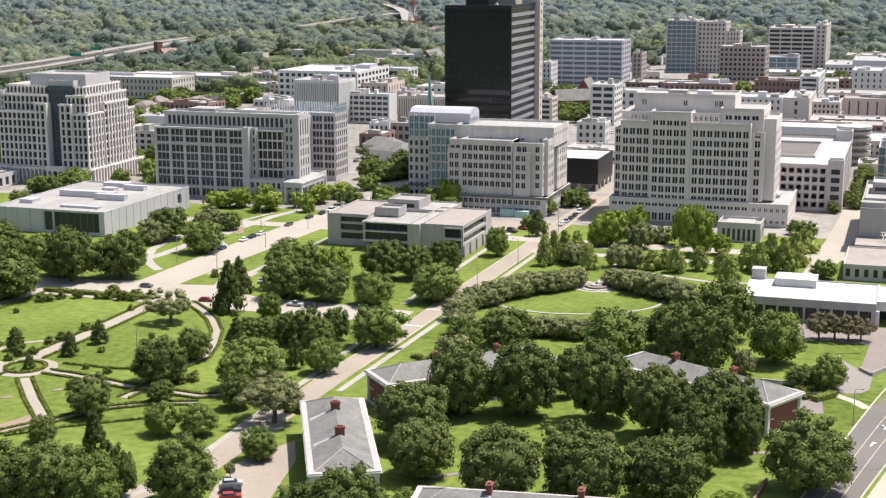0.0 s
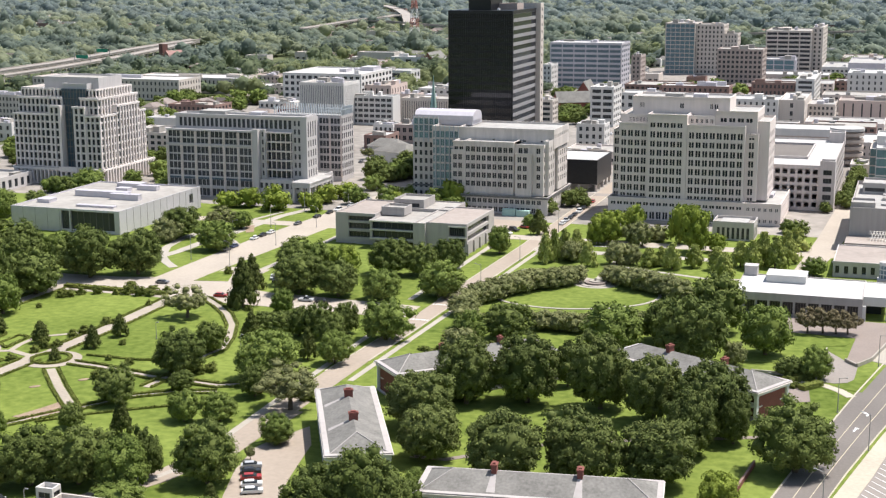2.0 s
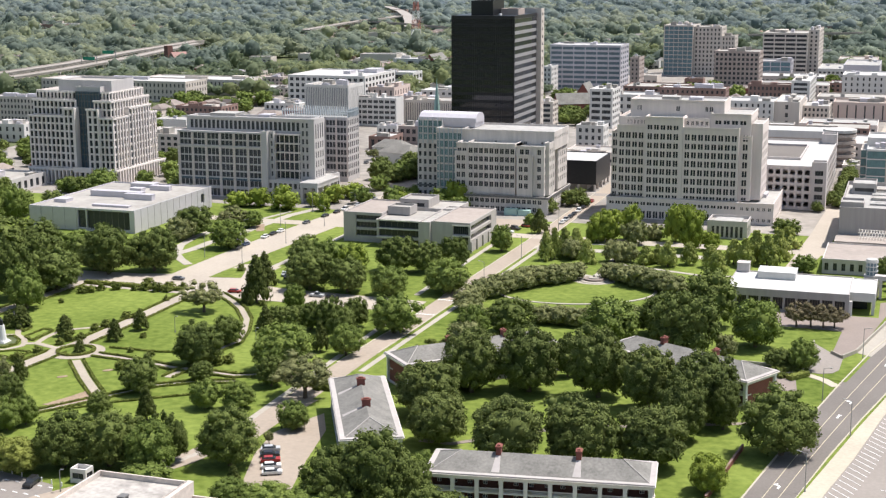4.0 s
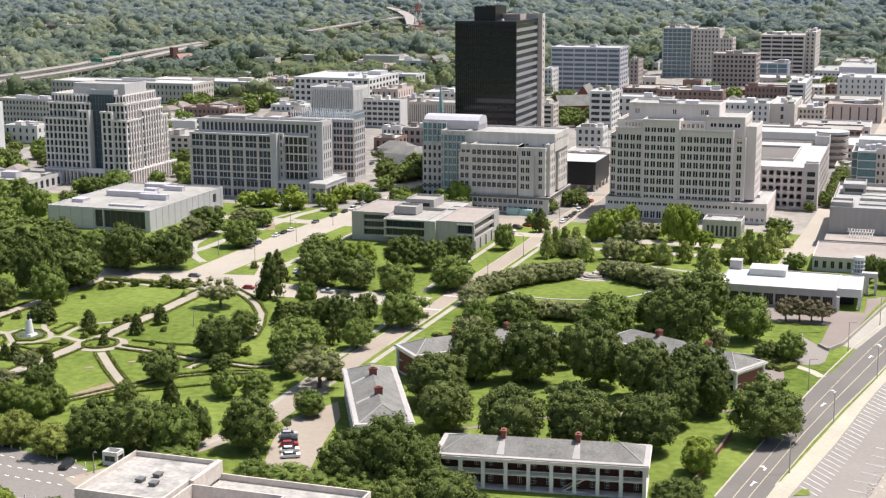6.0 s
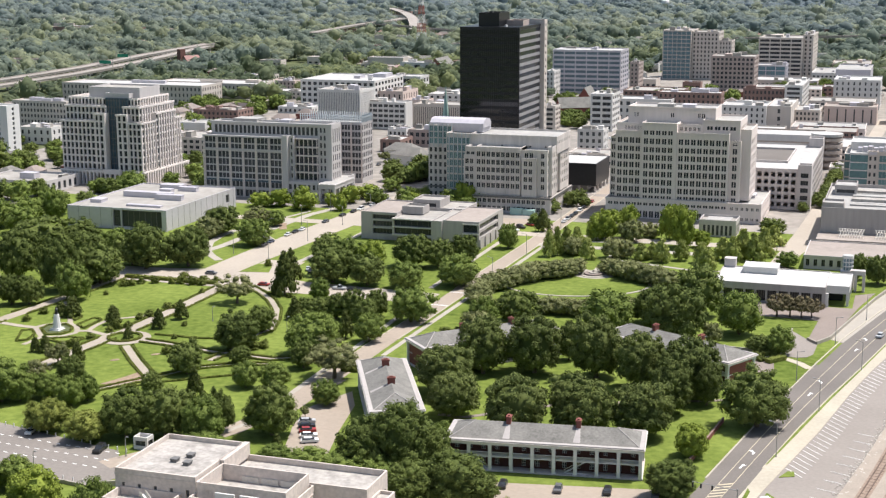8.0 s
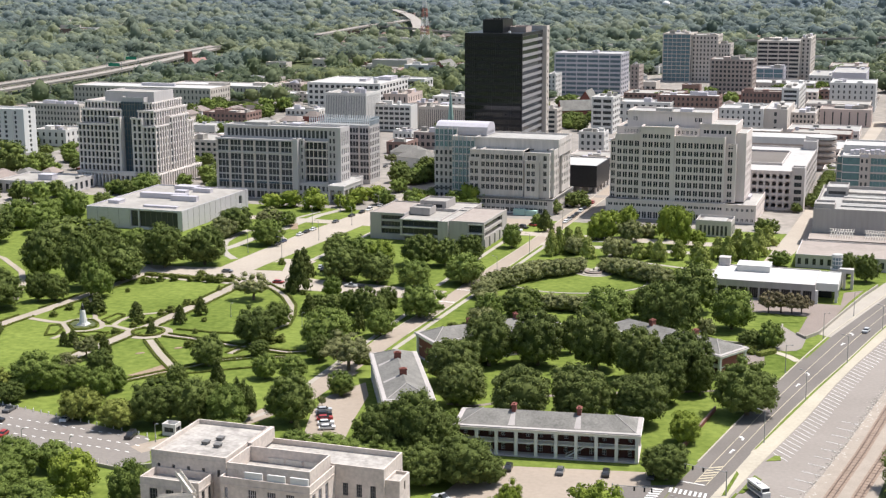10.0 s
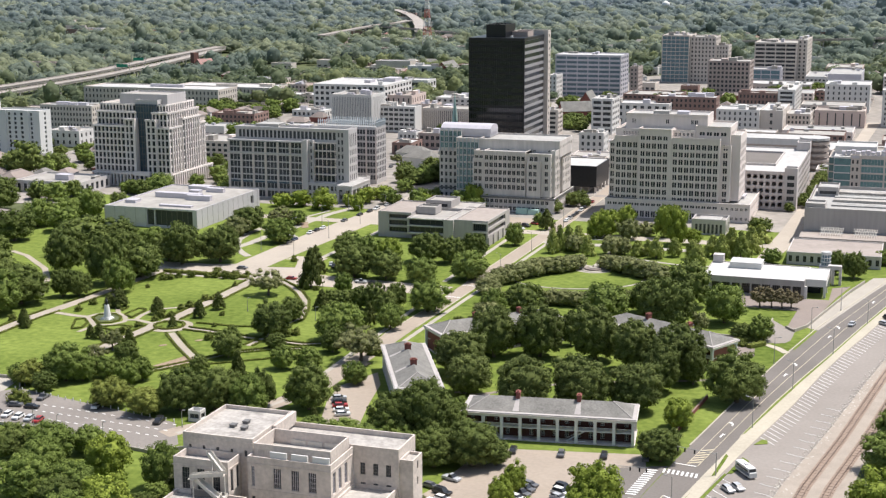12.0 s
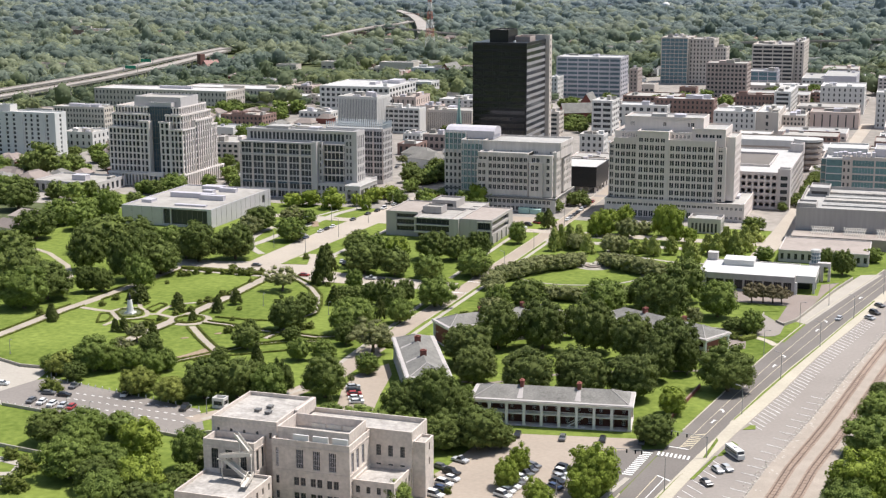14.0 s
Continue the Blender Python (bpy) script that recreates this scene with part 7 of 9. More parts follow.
def crown_mesh(name, seed, kind, leaves, leaf, m, lumps=90):
    """A crown one unit wide and one unit high, standing on z = 0: boughs on a lobed body, each with its own leaves."""
    rng = np.random.default_rng(seed)
    lobes = rng.normal(size=(7, 3))
    lobes[:, 2] = np.abs(lobes[:, 2]) * 0.9 - 0.2
    lobes /= np.linalg.norm(lobes, axis=1, keepdims=True)
    swell = np.array([0.20, 0.18, 0.15, 0.12, -0.22, -0.18, -0.14])

    def body(u):
        """The crown's outline in the direction u."""
        f = 1 + (swell * np.exp(5.0 * (u @ lobes.T - 1))).sum(1)
        up = u[:, 2]
        if kind == "cone":
            z = 0.5 + 0.5 * up
            r = 0.44 * (1 - z) ** 0.75 + 0.03
            a = np.arctan2(u[:, 1], u[:, 0])
            return np.stack([np.cos(a) * r * f, np.sin(a) * r * f, 0.06 + z * 0.92], 1)
        wide, high, low, mid_z = {"dome": (0.485, 0.48, 0.31, 0.44), "egg": (0.48, 0.48, 0.35, 0.46), "open": (0.46, 0.34, 0.20, 0.56), "ball": (0.44, 0.50, 0.40, 0.42)}[kind]
        flat_top = np.abs(up) ** 0.85 * np.sign(up)
        side = np.sqrt(np.clip(1 - np.abs(up) ** 2.4, 0, 1)) / np.maximum(np.hypot(u[:, 0], u[:, 1]), 1e-4)
        return np.stack([u[:, 0] * side * wide * f, u[:, 1] * side * wide * f, mid_z + np.where(up > 0, high, low) * flat_top * f], 1)

    U = fibonacci(lumps, rng)
    heart = np.array([0, 0, 0.42])
    C = heart + (body(U) - heart) * (rng.uniform(0.72, 0.97, (lumps, 1)) if kind != "open" else rng.uniform(0.5, 1.0, (lumps, 1)))
    Rr = (1.02 / math.sqrt(lumps)) * rng.uniform(0.75, 1.25, lumps)
    if kind == "cone":
        Rr *= 0.55 + 0.7 * (1 - C[:, 2])
    if kind == "open":
        Rr *= 0.85
    pick = rng.integers(0, lumps, leaves * 2)
    out = (C - heart) / np.linalg.norm(C - heart, axis=1, keepdims=True)
    d = rng.normal(size=(leaves * 2, 3)) + out[pick] * 0.9 + np.array([0, 0, 0.35])
    d /= np.linalg.norm(d, axis=1, keepdims=True)
    p = C[pick] + d * Rr[pick, None] * rng.uniform(0.72, 1.12, (leaves * 2, 1)) * np.array([1, 1, 0.85])
    near_other = np.full(len(p), 9.0)
    for i in range(lumps):
        k = np.linalg.norm(p - C[i], axis=1) / Rr[i]
        near_other = np.minimum(near_other, np.where(pick == i, 9, k))
    keep = np.where((near_other > 0.66) & (p[:, 2] > 0.02))[0][:leaves]
    nrm = d[keep] * 0.8 + out[pick[keep]] * 0.3 + rng.normal(size=(len(keep), 3)) * 0.6 + np.array([0, 0, 0.2])
    nrm /= np.linalg.norm(nrm, axis=1, keepdims=True)
    lv, lq = leaf_cards(rng, p[keep], nrm, leaf)
    base, fac = ICO1
    cv = [base * (r * 0.66) * rng.uniform(0.8, 1.15, (len(base), 1)) + c for c, r in zip(C, Rr)]
    cf = [fac + n * len(base) for n in range(lumps)]
    if kind != "open":
        hv, hf = ICO2
        cf.append(hf + lumps * len(base))
        cv.append(heart + (body(hv) - heart) * rng.uniform(0.68, 0.78, (len(hv), 1)))
    cv, cf = np.concatenate(cv), np.concatenate(cf)
    return make_mesh(name, np.concatenate([lv, cv]), cf + len(lv), lq, m)


def trunk_mesh(seed, kind):
    rng = random.Random(seed)
    b = MB()
    b.tube((0, 0, -0.02), (0.01, 0, 0.2), 0.045, 0.032, 8)
    top = 0.8 if kind == "cone" else 0.34
    b.tube((0.01, 0, 0.2), (0, 0.01, top), 0.032, 0.016, 8)
    if kind != "cone":
        for i in range(6):
            a = 1.05 * i + rng.uniform(-0.3, 0.3)
            e = (math.cos(a) * 0.26, math.sin(a) * 0.26, rng.uniform(0.46, 0.66))
            b.tube((0, 0, 0.2 + 0.02 * i), e, 0.02, 0.006, 6)
    return b.mesh("trunk", BARK)


SPECIES = {
    "O": ("oak_tree", "dense dark green live oak on the lawn", "dome", 4600, 0.020, 84),
    "M": ("shade_tree", "mid-green broadleaf tree on the lawn", "dome", 3800, 0.023, 60),
    "R": ("court_tree", "rounded dark olive-green tree in the court", "egg", 5000, 0.021, 100),
    "C": ("magnolia_tree", "dark conical magnolia on the lawn", "cone", 2200, 0.030, 46),
    "Y": ("golden_tree", "yellow-green rounded tree at the lot's edge", "dome", 3600, 0.024, 60),
    "G": ("thin_tree", "thin grey-green tree with open crown", "open", 2600, 0.020, 60),
    "B": ("bright_tree", "bright green leafy young tree", "egg", 3000, 0.028, 46),
    "P": ("crepe_myrtle", "grey-green crepe myrtle with faded blossom", "dome", 1700, 0.034, 34),
    "N": ("young_cypress", "slender yellow-green young tree on mulch", "cone", 1400, 0.040, 26),
    "K": ("bronze_myrtle", "thin-stemmed crepe myrtle with bronze leaves on the plaza", "open", 2000, 0.026, 60),
    "S": ("shrub", "rounded dark green garden shrub", "ball", 520, 0.060, 16),
    "T": ("clipped_cone", "dark clipped conical evergreen in the garden", "cone", 1100, 0.036, 40),
}
LEAF["T"] = LEAF["C"]
PROTO = {}
TREE_RNG = random.Random(11)


def tree(kind, x, y, w, h):
    nm, lab, shape, leaves, leaf, lumps = SPECIES[kind]
    v = TREE_RNG.randrange(4)
    level = 0 if y < 345 else 1 if y < 530 else 2
    key = (kind, v, level)
    leaves, leaf = int(leaves * (1.35, 0.70, 0.20)[level]), leaf * (0.80, 1.05, 1.9)[level]
    lumps = int(lumps * (1.0, 0.8, 0.4)[level])
    turn = TREE_RNG.uniform(0, 360)
    m = pose(x, y, -0.16 * h if kind == "S" else 0, 0, 0, turn) @ Matrix.Diagonal((w, w * TREE_RNG.uniform(0.92, 1.08), h, 1))
    if key not in PROTO:
        t = thing(nm, lab, "shrub" if kind == "S" else "tree", "park trees" if kind != "S" else "garden shrubs")
        if kind != "S":
            part("trunk", trunk_mesh(v, shape), None, t)
        part("crown", crown_mesh("crown", 100 + 17 * v + ord(kind), shape, leaves, leaf, LEAF[kind], lumps), None, t)
        PROTO[key] = t
        t.matrix_basis = m
        return t
    src = PROTO[key]
    old = src.matrix_basis.copy()
    src.matrix_basis = Matrix.Identity(4)
    c = copy_thing(src, m)
    src.matrix_basis = old
    return c


TREES_A = [
    ("O", -195.4, 175.3, 12, 10),
    ("M", -184.5, 177.6, 12.6, 10.7),
    ("M", -173.3, 152.2, 13.9, 11.8),
    ("M", -162.1, 153.6, 12.4, 10.6),
    ("B", -163.3, 171.9, 11.4, 12),
    ("M", -151.9, 134.6, 13, 11.1),
    ("B", -146.3, 144.4, 11.9, 12.5),
    ("M", -178.3, 185.6, 9, 7.7),
    ("M", -180.8, 167.7, 11.6, 9.9),
    ("O", -162.3, 147.1, 10.8, 9.2),
    ("O", -142, 137, 10.4, 8.7),
    ("O", -133.5, 143.2, 9.1, 7.7),
    ("G", -142, 168.8, 10.4, 8.3),
    ("O", -141.3, 168.6, 8.3, 7),
    ("O", -141.2, 149.6, 8, 6.7),
    ("S", -186.9, 153.4, 5.7, 4.5),
    ("M", -136, 137.6, 9, 7.7),
    ("S", -182, 140.2, 6.3, 5),
    ("S", -197.2, 160.2, 4.3, 3.5),
    ("S", -137.6, 154.9, 6.1, 4.9),
]
TREES_B = [
    ("S", -130.5, 153.8, 5.4, 4.3),
    ("M", -142.2, 160.3, 6.2, 5.4),
    ("Y", -230.4, 234.2, 9.4, 8),
    ("M", -221.8, 240.8, 14.8, 12.5),
    ("O", -222.3, 229.4, 7.7, 6.5),
    ("M", -234.9, 235.2, 7.9, 6.7),
    ("S", -223.5, 217.5, 5.7, 4.6),
    ("O", -316.6, 332.5, 23.5, 19.7),
    ("O", -296.9, 323.5, 19.2, 16.1),
    ("M", -296.6, 307.8, 19.9, 16.9),
    ("O", -355.7, 383.2, 17.7, 14.9),
    ("M", -380.6, 482.3, 15.5, 13.2),
    ("O", -375.1, 429.8, 19, 15.9),
    ("M", -386.2, 464.6, 16.8, 14.3),
    ("M", -379.2, 502.2, 15.8, 13.5),
    ("O", -433.4, 497.4, 21.3, 17.9),
    ("M", -455.6, 517.9, 18.6, 15.8),
    ("O", -493.8, 606.8, 24.5, 20.5),
]
TREES_C = [
    ("O", -326.5, 336.1, 15, 12.6),
    ("M", -240, 579.3, 9.6, 8.1),
    ("M", -224.8, 584.2, 10.2, 8.7),
    ("O", -245.5, 661.6, 13.3, 11.2),
    ("O", -248.8, 645.8, 9.7, 8.1),
    ("M", -217.9, 601.7, 8.4, 7.2),
    ("M", -323.5, 590.9, 8.1, 6.9),
    ("O", -329.1, 583.6, 10.1, 8.4),
    ("B", -189.5, 575.9, 10.7, 13.2),
    ("M", -198.4, 581.2, 10.7, 9.1),
]
TREES_D = [
    ("O", -153.1, 622.3, 8.5, 7.1),
    ("O", -143, 602.4, 9.5, 8),
    ("O", -147.7, 580.4, 8.6, 7.3),
    ("C", -139.5, 532.5, 6.9, 10.4),
    ("M", -147.1, 547, 6.5, 5.5),
    ("O", -142.2, 615.6, 7.7, 6.5),
    ("O", -136.4, 601.7, 6.3, 5.3),
    ("B", -184.3, 585.7, 5.9, 7.3),
    ("B", -28.9, 255.9, 8.4, 8.8),
    ("P", -115.8, 352.2, 9.2, 7.4),
    ("B", -36.8, 185.6, 11.4, 13.6),
    ("B", -38.6, 179.6, 8.4, 9.8),
    ("B", -60, 182.2, 6.6, 8.2),
    ("B", -59.7, 193.4, 5.8, 7.8),
    ("G", -81.6, 175, 7.5, 6),
    ("M", -82.6, 160.1, 8.7, 7.4),
    ("B", -48.1, 170, 7.5, 7.9),
    ("M", 30.2, 235.5, 14, 11.9),
    ("B", 28.8, 197.7, 14.3, 15),
    ("M", 31.6, 265.7, 11.7, 9.9),
]
TREES_E = [
    ("M", 26.2, 189.7, 12.4, 10.5),
    ("B", 34, 209.9, 10.9, 11.4),
    ("O", 22.5, 203.6, 5.5, 4.6),
    ("O", 30.9, 289.6, 7.4, 6.3),
    ("P", -128.6, 396, 8.7, 7.0),
    ("P", -129.4, 404.4, 7.9, 6.3),
    ("P", -129.4, 411.1, 9.0, 7.2),
    ("P", -128, 414.9, 8.0, 6.4),
    ("P", -125.9, 416.7, 9.0, 7.3),
    ("P", -124.8, 421.6, 8.1, 6.5),
    ("P", -123.1, 424.5, 9.2, 7.3),
    ("P", -121.6, 428.5, 8.1, 6.6),
    ("P", -119.5, 430.3, 9.2, 7.4),
    ("P", -118, 434.3, 8.2, 6.6),
    ("P", -116, 436.1, 9.2, 7.5),
    ("P", -114.2, 439.1, 8.2, 6.7),
    ("P", -111.8, 439.9, 9.3, 7.5),
    ("P", -109.9, 442.9, 8.3, 6.7),
    ("P", -107.9, 445, 8.7, 7.0),
    ("P", -106.5, 447.9, 7.7, 6.2),
]
TREES_F = [
    ("P", -104.9, 450.9, 7.7, 6.2),
    ("P", -92.8, 454.7, 7.7, 6.2),
    ("P", -90.8, 454.9, 6.9, 5.5),
    ("P", -88, 451.3, 8.7, 7.0),
    ("P", -85.6, 450.9, 7.6, 6.1),
    ("P", -82.4, 446.7, 9.3, 7.5),
    ("P", -79.8, 446.4, 8.2, 6.7),
    ("P", -76.8, 443.8, 9.2, 7.5),
    ("P", -74.5, 443.4, 8.1, 6.6),
    ("P", -71.5, 440.8, 9.2, 7.4),
    ("P", -68.8, 439.4, 8.1, 6.6),
    ("P", -65.7, 435.8, 9.1, 7.3),
    ("P", -121.3, 379.7, 8.5, 6.8),
    ("P", -100.3, 385.4, 7.6, 6.0),
    ("P", -97.8, 386.8, 6.8, 5.4),
    ("P", -94.6, 386.2, 7.6, 6.0),
    ("P", -92.1, 386.6, 6.7, 5.4),
    ("P", -89.4, 385.9, 7.5, 6.0),
    ("P", -86.5, 387.4, 6.7, 5.4),
    ("P", -83.3, 387.8, 7.5, 6.0),
]
TREES_G = [
    ("P", -80.6, 388.3, 6.7, 5.4),
    ("P", -77.1, 385.8, 8.4, 6.8),
    ("P", -75.3, 390.4, 7.6, 6.0),
    ("P", -72.7, 392.2, 8.5, 6.8),
    ("P", -142.1, 423.6, 6.9, 5.6),
    ("B", -104.2, 550, 8.3, 10.2),
]
TREES_H = [
]
TREES_I = [
    ("O", -37.8, 560.6, 7.6, 6.4),
    ("O", -41.8, 565.6, 7.1, 6),
    ("O", -30.8, 619.7, 5.7, 4.8),
    ("O", -28.1, 639, 5.8, 4.9),
    ("O", -25.6, 653.3, 5.9, 5),
    ("O", -22.9, 670, 6.1, 5.1),
    ("O", -19.8, 691.7, 6.2, 5.2),
    ("O", -18, 711.6, 5.6, 4.7),
    ("M", 7.7, 488.5, 7.9, 6.7),
    ("M", 20.7, 498.8, 8, 6.8),
    ("G", -226.8, 276.6, 8.3, 8.1),
]
TREES_J = [
    ("O", -210.3, 258.7, 8.8, 10),
    ("G", -220.5, 256, 8.2, 8.7),
    ("M", -216.8, 242.7, 8.2, 8.6),
    ("M", -211.2, 248, 8.3, 7.9),
    ("M", -200.6, 243.7, 7.8, 8.5),
    ("M", -198.6, 248.8, 6, 7.9),
    ("Y", -194.2, 222.5, 11, 9.3),
    ("Y", -179.8, 219.6, 10.4, 8.6),
    ("O", -172, 225.5, 13.5, 13.6),
    ("O", -162.5, 229.5, 14, 13.8),
    ("M", -151, 227.7, 11.2, 13),
    ("O", -149.9, 236.8, 7.1, 11.9),
    ("M", -146.7, 219.4, 11, 5.7),
    ("O", -185.1, 261.4, 6.4, 6.5),
    ("O", -184.7, 281.1, 10.4, 10.3),
    ("C", -170.7, 260.5, 5.7, 9.4),
    ("G", -210.8, 366.1, 13.4, 10.4),
    ("O", -182.3, 310.1, 13.9, 13),
    ("O", -184.3, 332, 8.6, 9.6),
    ("O", -174.4, 296.3, 6.6, 5.9),
]
TREES_K = [
    ("C", -181.1, 351.3, 5.8, 7.7),
    ("O", -178.1, 356.5, 8.2, 7.3),
    ("O", -172.2, 355.5, 8.9, 8.2),
    ("M", -157, 311.5, 15.9, 14),
    ("O", -153.7, 297.7, 7.8, 9.2),
    ("G", -140.4, 290.4, 17, 12.2),
    ("M", -153.1, 276.9, 8.5, 7.7),
    ("M", -161.5, 274.1, 7.5, 8.1),
    ("C", -154.6, 333.2, 5, 9.9),
    ("M", -145.5, 331.6, 9.1, 10.2),
    ("O", -153.4, 348.4, 8.7, 10.6),
    ("O", -161.4, 355.8, 9.7, 11.3),
    ("O", -155.1, 363.1, 8.2, 10.5),
    ("O", -167.8, 356.2, 7.8, 9.5),
    ("M", -141.1, 359.8, 13.8, 13),
    ("C", -200, 383.6, 9.6, 16.9),
    ("M", -183.8, 379.2, 7, 8.6),
]
TREES_L = [
    ("M", -143.4, 416.3, 14.9, 12.9),
    ("O", -153.4, 458.5, 10.6, 12.3),
    ("M", -144.3, 491, 8.2, 11.2),
    ("O", -136.1, 238.4, 12.9, 14.5),
    ("M", -132.5, 266, 7.8, 7.4),
    ("G", -133.5, 253.9, 2.7, 3.6),
    ("C", -129.4, 226.9, 3.5, 5.1),
    ("O", -102.2, 219.9, 13.2, 15.1),
    ("O", -93.7, 222.3, 15.9, 18.6),
    ("O", -88.1, 225.4, 10.8, 12.3),
    ("M", -114.6, 214.6, 11.9, 7.1),
    ("M", -104.7, 213.8, 12.8, 7.3),
    ("M", -125.7, 217.9, 8.2, 5.6),
    ("M", -96.1, 214.5, 10.6, 7),
    ("O", -75.6, 208.2, 15.3, 13.1),
    ("O", -84.8, 204.5, 12.2, 10.7),
]
TREES_M = [
    ("O", -69.6, 210.3, 7.6, 8),
    ("M", -89, 240.6, 5.6, 8.4),
    ("R", -104, 286, 16.3, 15.8),
    ("R", -95.1, 267.3, 13.4, 14),
    ("R", -116.5, 314.4, 9, 10.1),
    ("R", -99.7, 309, 14.8, 17.7),
    ("R", -85.2, 314.5, 16.5, 18.5),
    ("R", -78.4, 330.7, 6.6, 12.6),
    ("R", -66.2, 315.1, 16.3, 19.8),
    ("R", -75.9, 259, 16.7, 16.6),
    ("R", -59.1, 263.2, 16.9, 17.2),
    ("R", -43.6, 266.9, 15.7, 15.8),
    ("R", -51.9, 309, 13.9, 17.1),
    ("R", -37, 304.4, 16.5, 18.2),
    ("R", -39.5, 287.3, 11.9, 16.5),
    ("R", -31.2, 298.7, 9, 12.8),
    ("O", -15.9, 284.3, 17.5, 16.1),
    ("O", -50.5, 360.9, 17.7, 20.3),
    ("O", -62.6, 383.1, 13, 13.4),
    ("O", -48.7, 399.6, 17.6, 18.6),
]
TREES_N = [
    ("M", -32, 377.7, 14.1, 16),
    ("P", -39.1, 364.6, 5.5, 6.8),
    ("M", -16.5, 357.4, 8.1, 9.1),
    ("O", -23.5, 358, 7.1, 5.8),
    ("M", -74.4, 369.4, 16.5, 14.4),
    ("O", -106.8, 371.4, 13.8, 11.7),
    ("M", -115.5, 359.3, 9.4, 11.5),
    ("O", -108.7, 308.3, 6.8, 8),
    ("O", -327.8, 414.7, 26, 17.5),
    ("O", -319.8, 431.7, 17.9, 13.9),
    ("M", -366.6, 457.9, 15.9, 13),
    ("M", -373.1, 492.5, 11.4, 16.8),
    ("O", -283.3, 363.1, 15.2, 22),
]
TREES_O = [
    ("O", -275.8, 378.7, 18.2, 16),
    ("O", -310.6, 375.6, 15.8, 20.3),
    ("M", -269.9, 352.3, 12.3, 14.8),
    ("O", -304.1, 412.6, 14.4, 13.4),
    ("M", -300.1, 429.4, 11.9, 11.6),
    ("O", -282.1, 341.4, 9.3, 10.9),
    ("O", -288.1, 339, 8.9, 11.8),
]

TREES_PLAZA = [
    ("K", -22.4, 405.7, 8.2, 7.8),
    ("K", -18.0, 406.7, 8.6, 8.2),
    ("K", -14.2, 407.1, 8.2, 8.0),
    ("K", -10.8, 407.8, 7.4, 7.2),
    ("O", 1.4, 473.8, 7.0, 10.8),
    ("O", 9.4, 467.5, 8.6, 12.0),
    ("M", -145.2, 168.0, 9.8, 13.0),
]
TREES_PARK = [
    ("N", -123.1, 479.7, 6.1, 11.6),
    ("N", -120.4, 483.3, 5.0, 12.6),
    ("N", -118.3, 490.1, 6.7, 11.2),
    ("N", -116.7, 503.3, 5.9, 8.9),
    ("N", -106.6, 478.4, 6.3, 9.7),
    ("N", -84.9, 484.1, 6.7, 7.3),
    ("N", -81.0, 487.1, 5.6, 7.3),
    ("N", -76.2, 482.1, 6.7, 10.4),
    ("N", -68.9, 488.1, 6.3, 9.1),
    ("N", -60.2, 485.6, 7.3, 9.0),
    ("N", -55.7, 468.7, 7.7, 10.5),
    ("N", -53.0, 494.0, 7.3, 9.7),
    ("N", -48.4, 490.1, 6.7, 11.0),
    ("N", -45.4, 499.3, 7.4, 12.6),
    ("N", -40.7, 495.1, 7.7, 12.0),
    ("N", -37.1, 506.8, 7.7, 12.0),
    ("N", -35.7, 530.3, 6.9, 8.7),
    ("N", -38.8, 517.0, 7.2, 11.0),
]
TREES_LAWN = [
    ("P", -114.1, 485.1, 8.0, 8.0),
    ("P", -97.1, 484.3, 8.6, 8.7),
    ("P", -92.4, 486.0, 7.4, 8.0),
    ("P", -96.4, 521.0, 8.9, 9.7),
    ("P", -90.4, 533.0, 6.8, 6.6),
    ("B", -108.2, 523.0, 11.0, 13.9),
    ("B", -112.0, 520.0, 8.0, 11.0),
    ("B", -99.7, 529.1, 7.9, 14.3),
    ("B", -81.3, 530.6, 8.6, 15.6),
    ("B", -72.4, 514.8, 11.0, 18.6),
    ("B", -64.9, 517.5, 6.5, 7.6),
    ("M", -26.3, 486.8, 8.2, 6.8),
]
TREES_BOULEVARD = [
    ("B", -283.8, 557.4, 10.4, 8.8),
    ("B", -267.9, 553.2, 11.4, 11.0),
    ("B", -293.0, 553.7, 9.8, 6.8),
    ("B", -253.7, 577.4, 9.5, 8.6),
    ("B", -258.3, 564.8, 6.2, 7.1),
    ("B", -249.3, 555.0, 6.1, 7.6),
    ("B", -249.6, 592.6, 10.2, 7.6),
    ("M", -246.5, 619.3, 10.0, 7.6),
    ("O", -278.5, 483.4, 16.4, 13.4),
    ("M", -251.6, 464.0, 14.0, 12.0),
    ("G", -270.5, 503.6, 14.0, 9.6),
    ("M", -263.0, 508.0, 9.0, 8.0),
    ("P", -278.7, 472.9, 10.9, 9.5),
    ("O", -272.2, 406.8, 17.6, 19.8),
    ("O", -258.6, 416.8, 17.6, 17.4),
    ("O", -281.5, 412.0, 14.0, 14.0),
]
TREES_CORNER = [
    ("C", -208.0, 407.2, 8.2, 12.0),
    ("S", -227.3, 426.5, 2.5, 3.6),
    ("O", -209.6, 445.9, 13.9, 11.2),
    ("M", -198.6, 441.0, 11.0, 11.6),
    ("O", -190.6, 407.4, 16.4, 14.6),
    ("O", -197.0, 420.0, 13.0, 13.2),
    ("B", -184.5, 431.9, 11.1, 12.2),
    ("O", -171.4, 443.1, 15.0, 14.3),
    ("O", -160.4, 446.0, 12.0, 12.0),
    ("O", -176.0, 406.6, 13.6, 13.2),
    ("M", -160.4, 407.0, 13.0, 11.0),
]
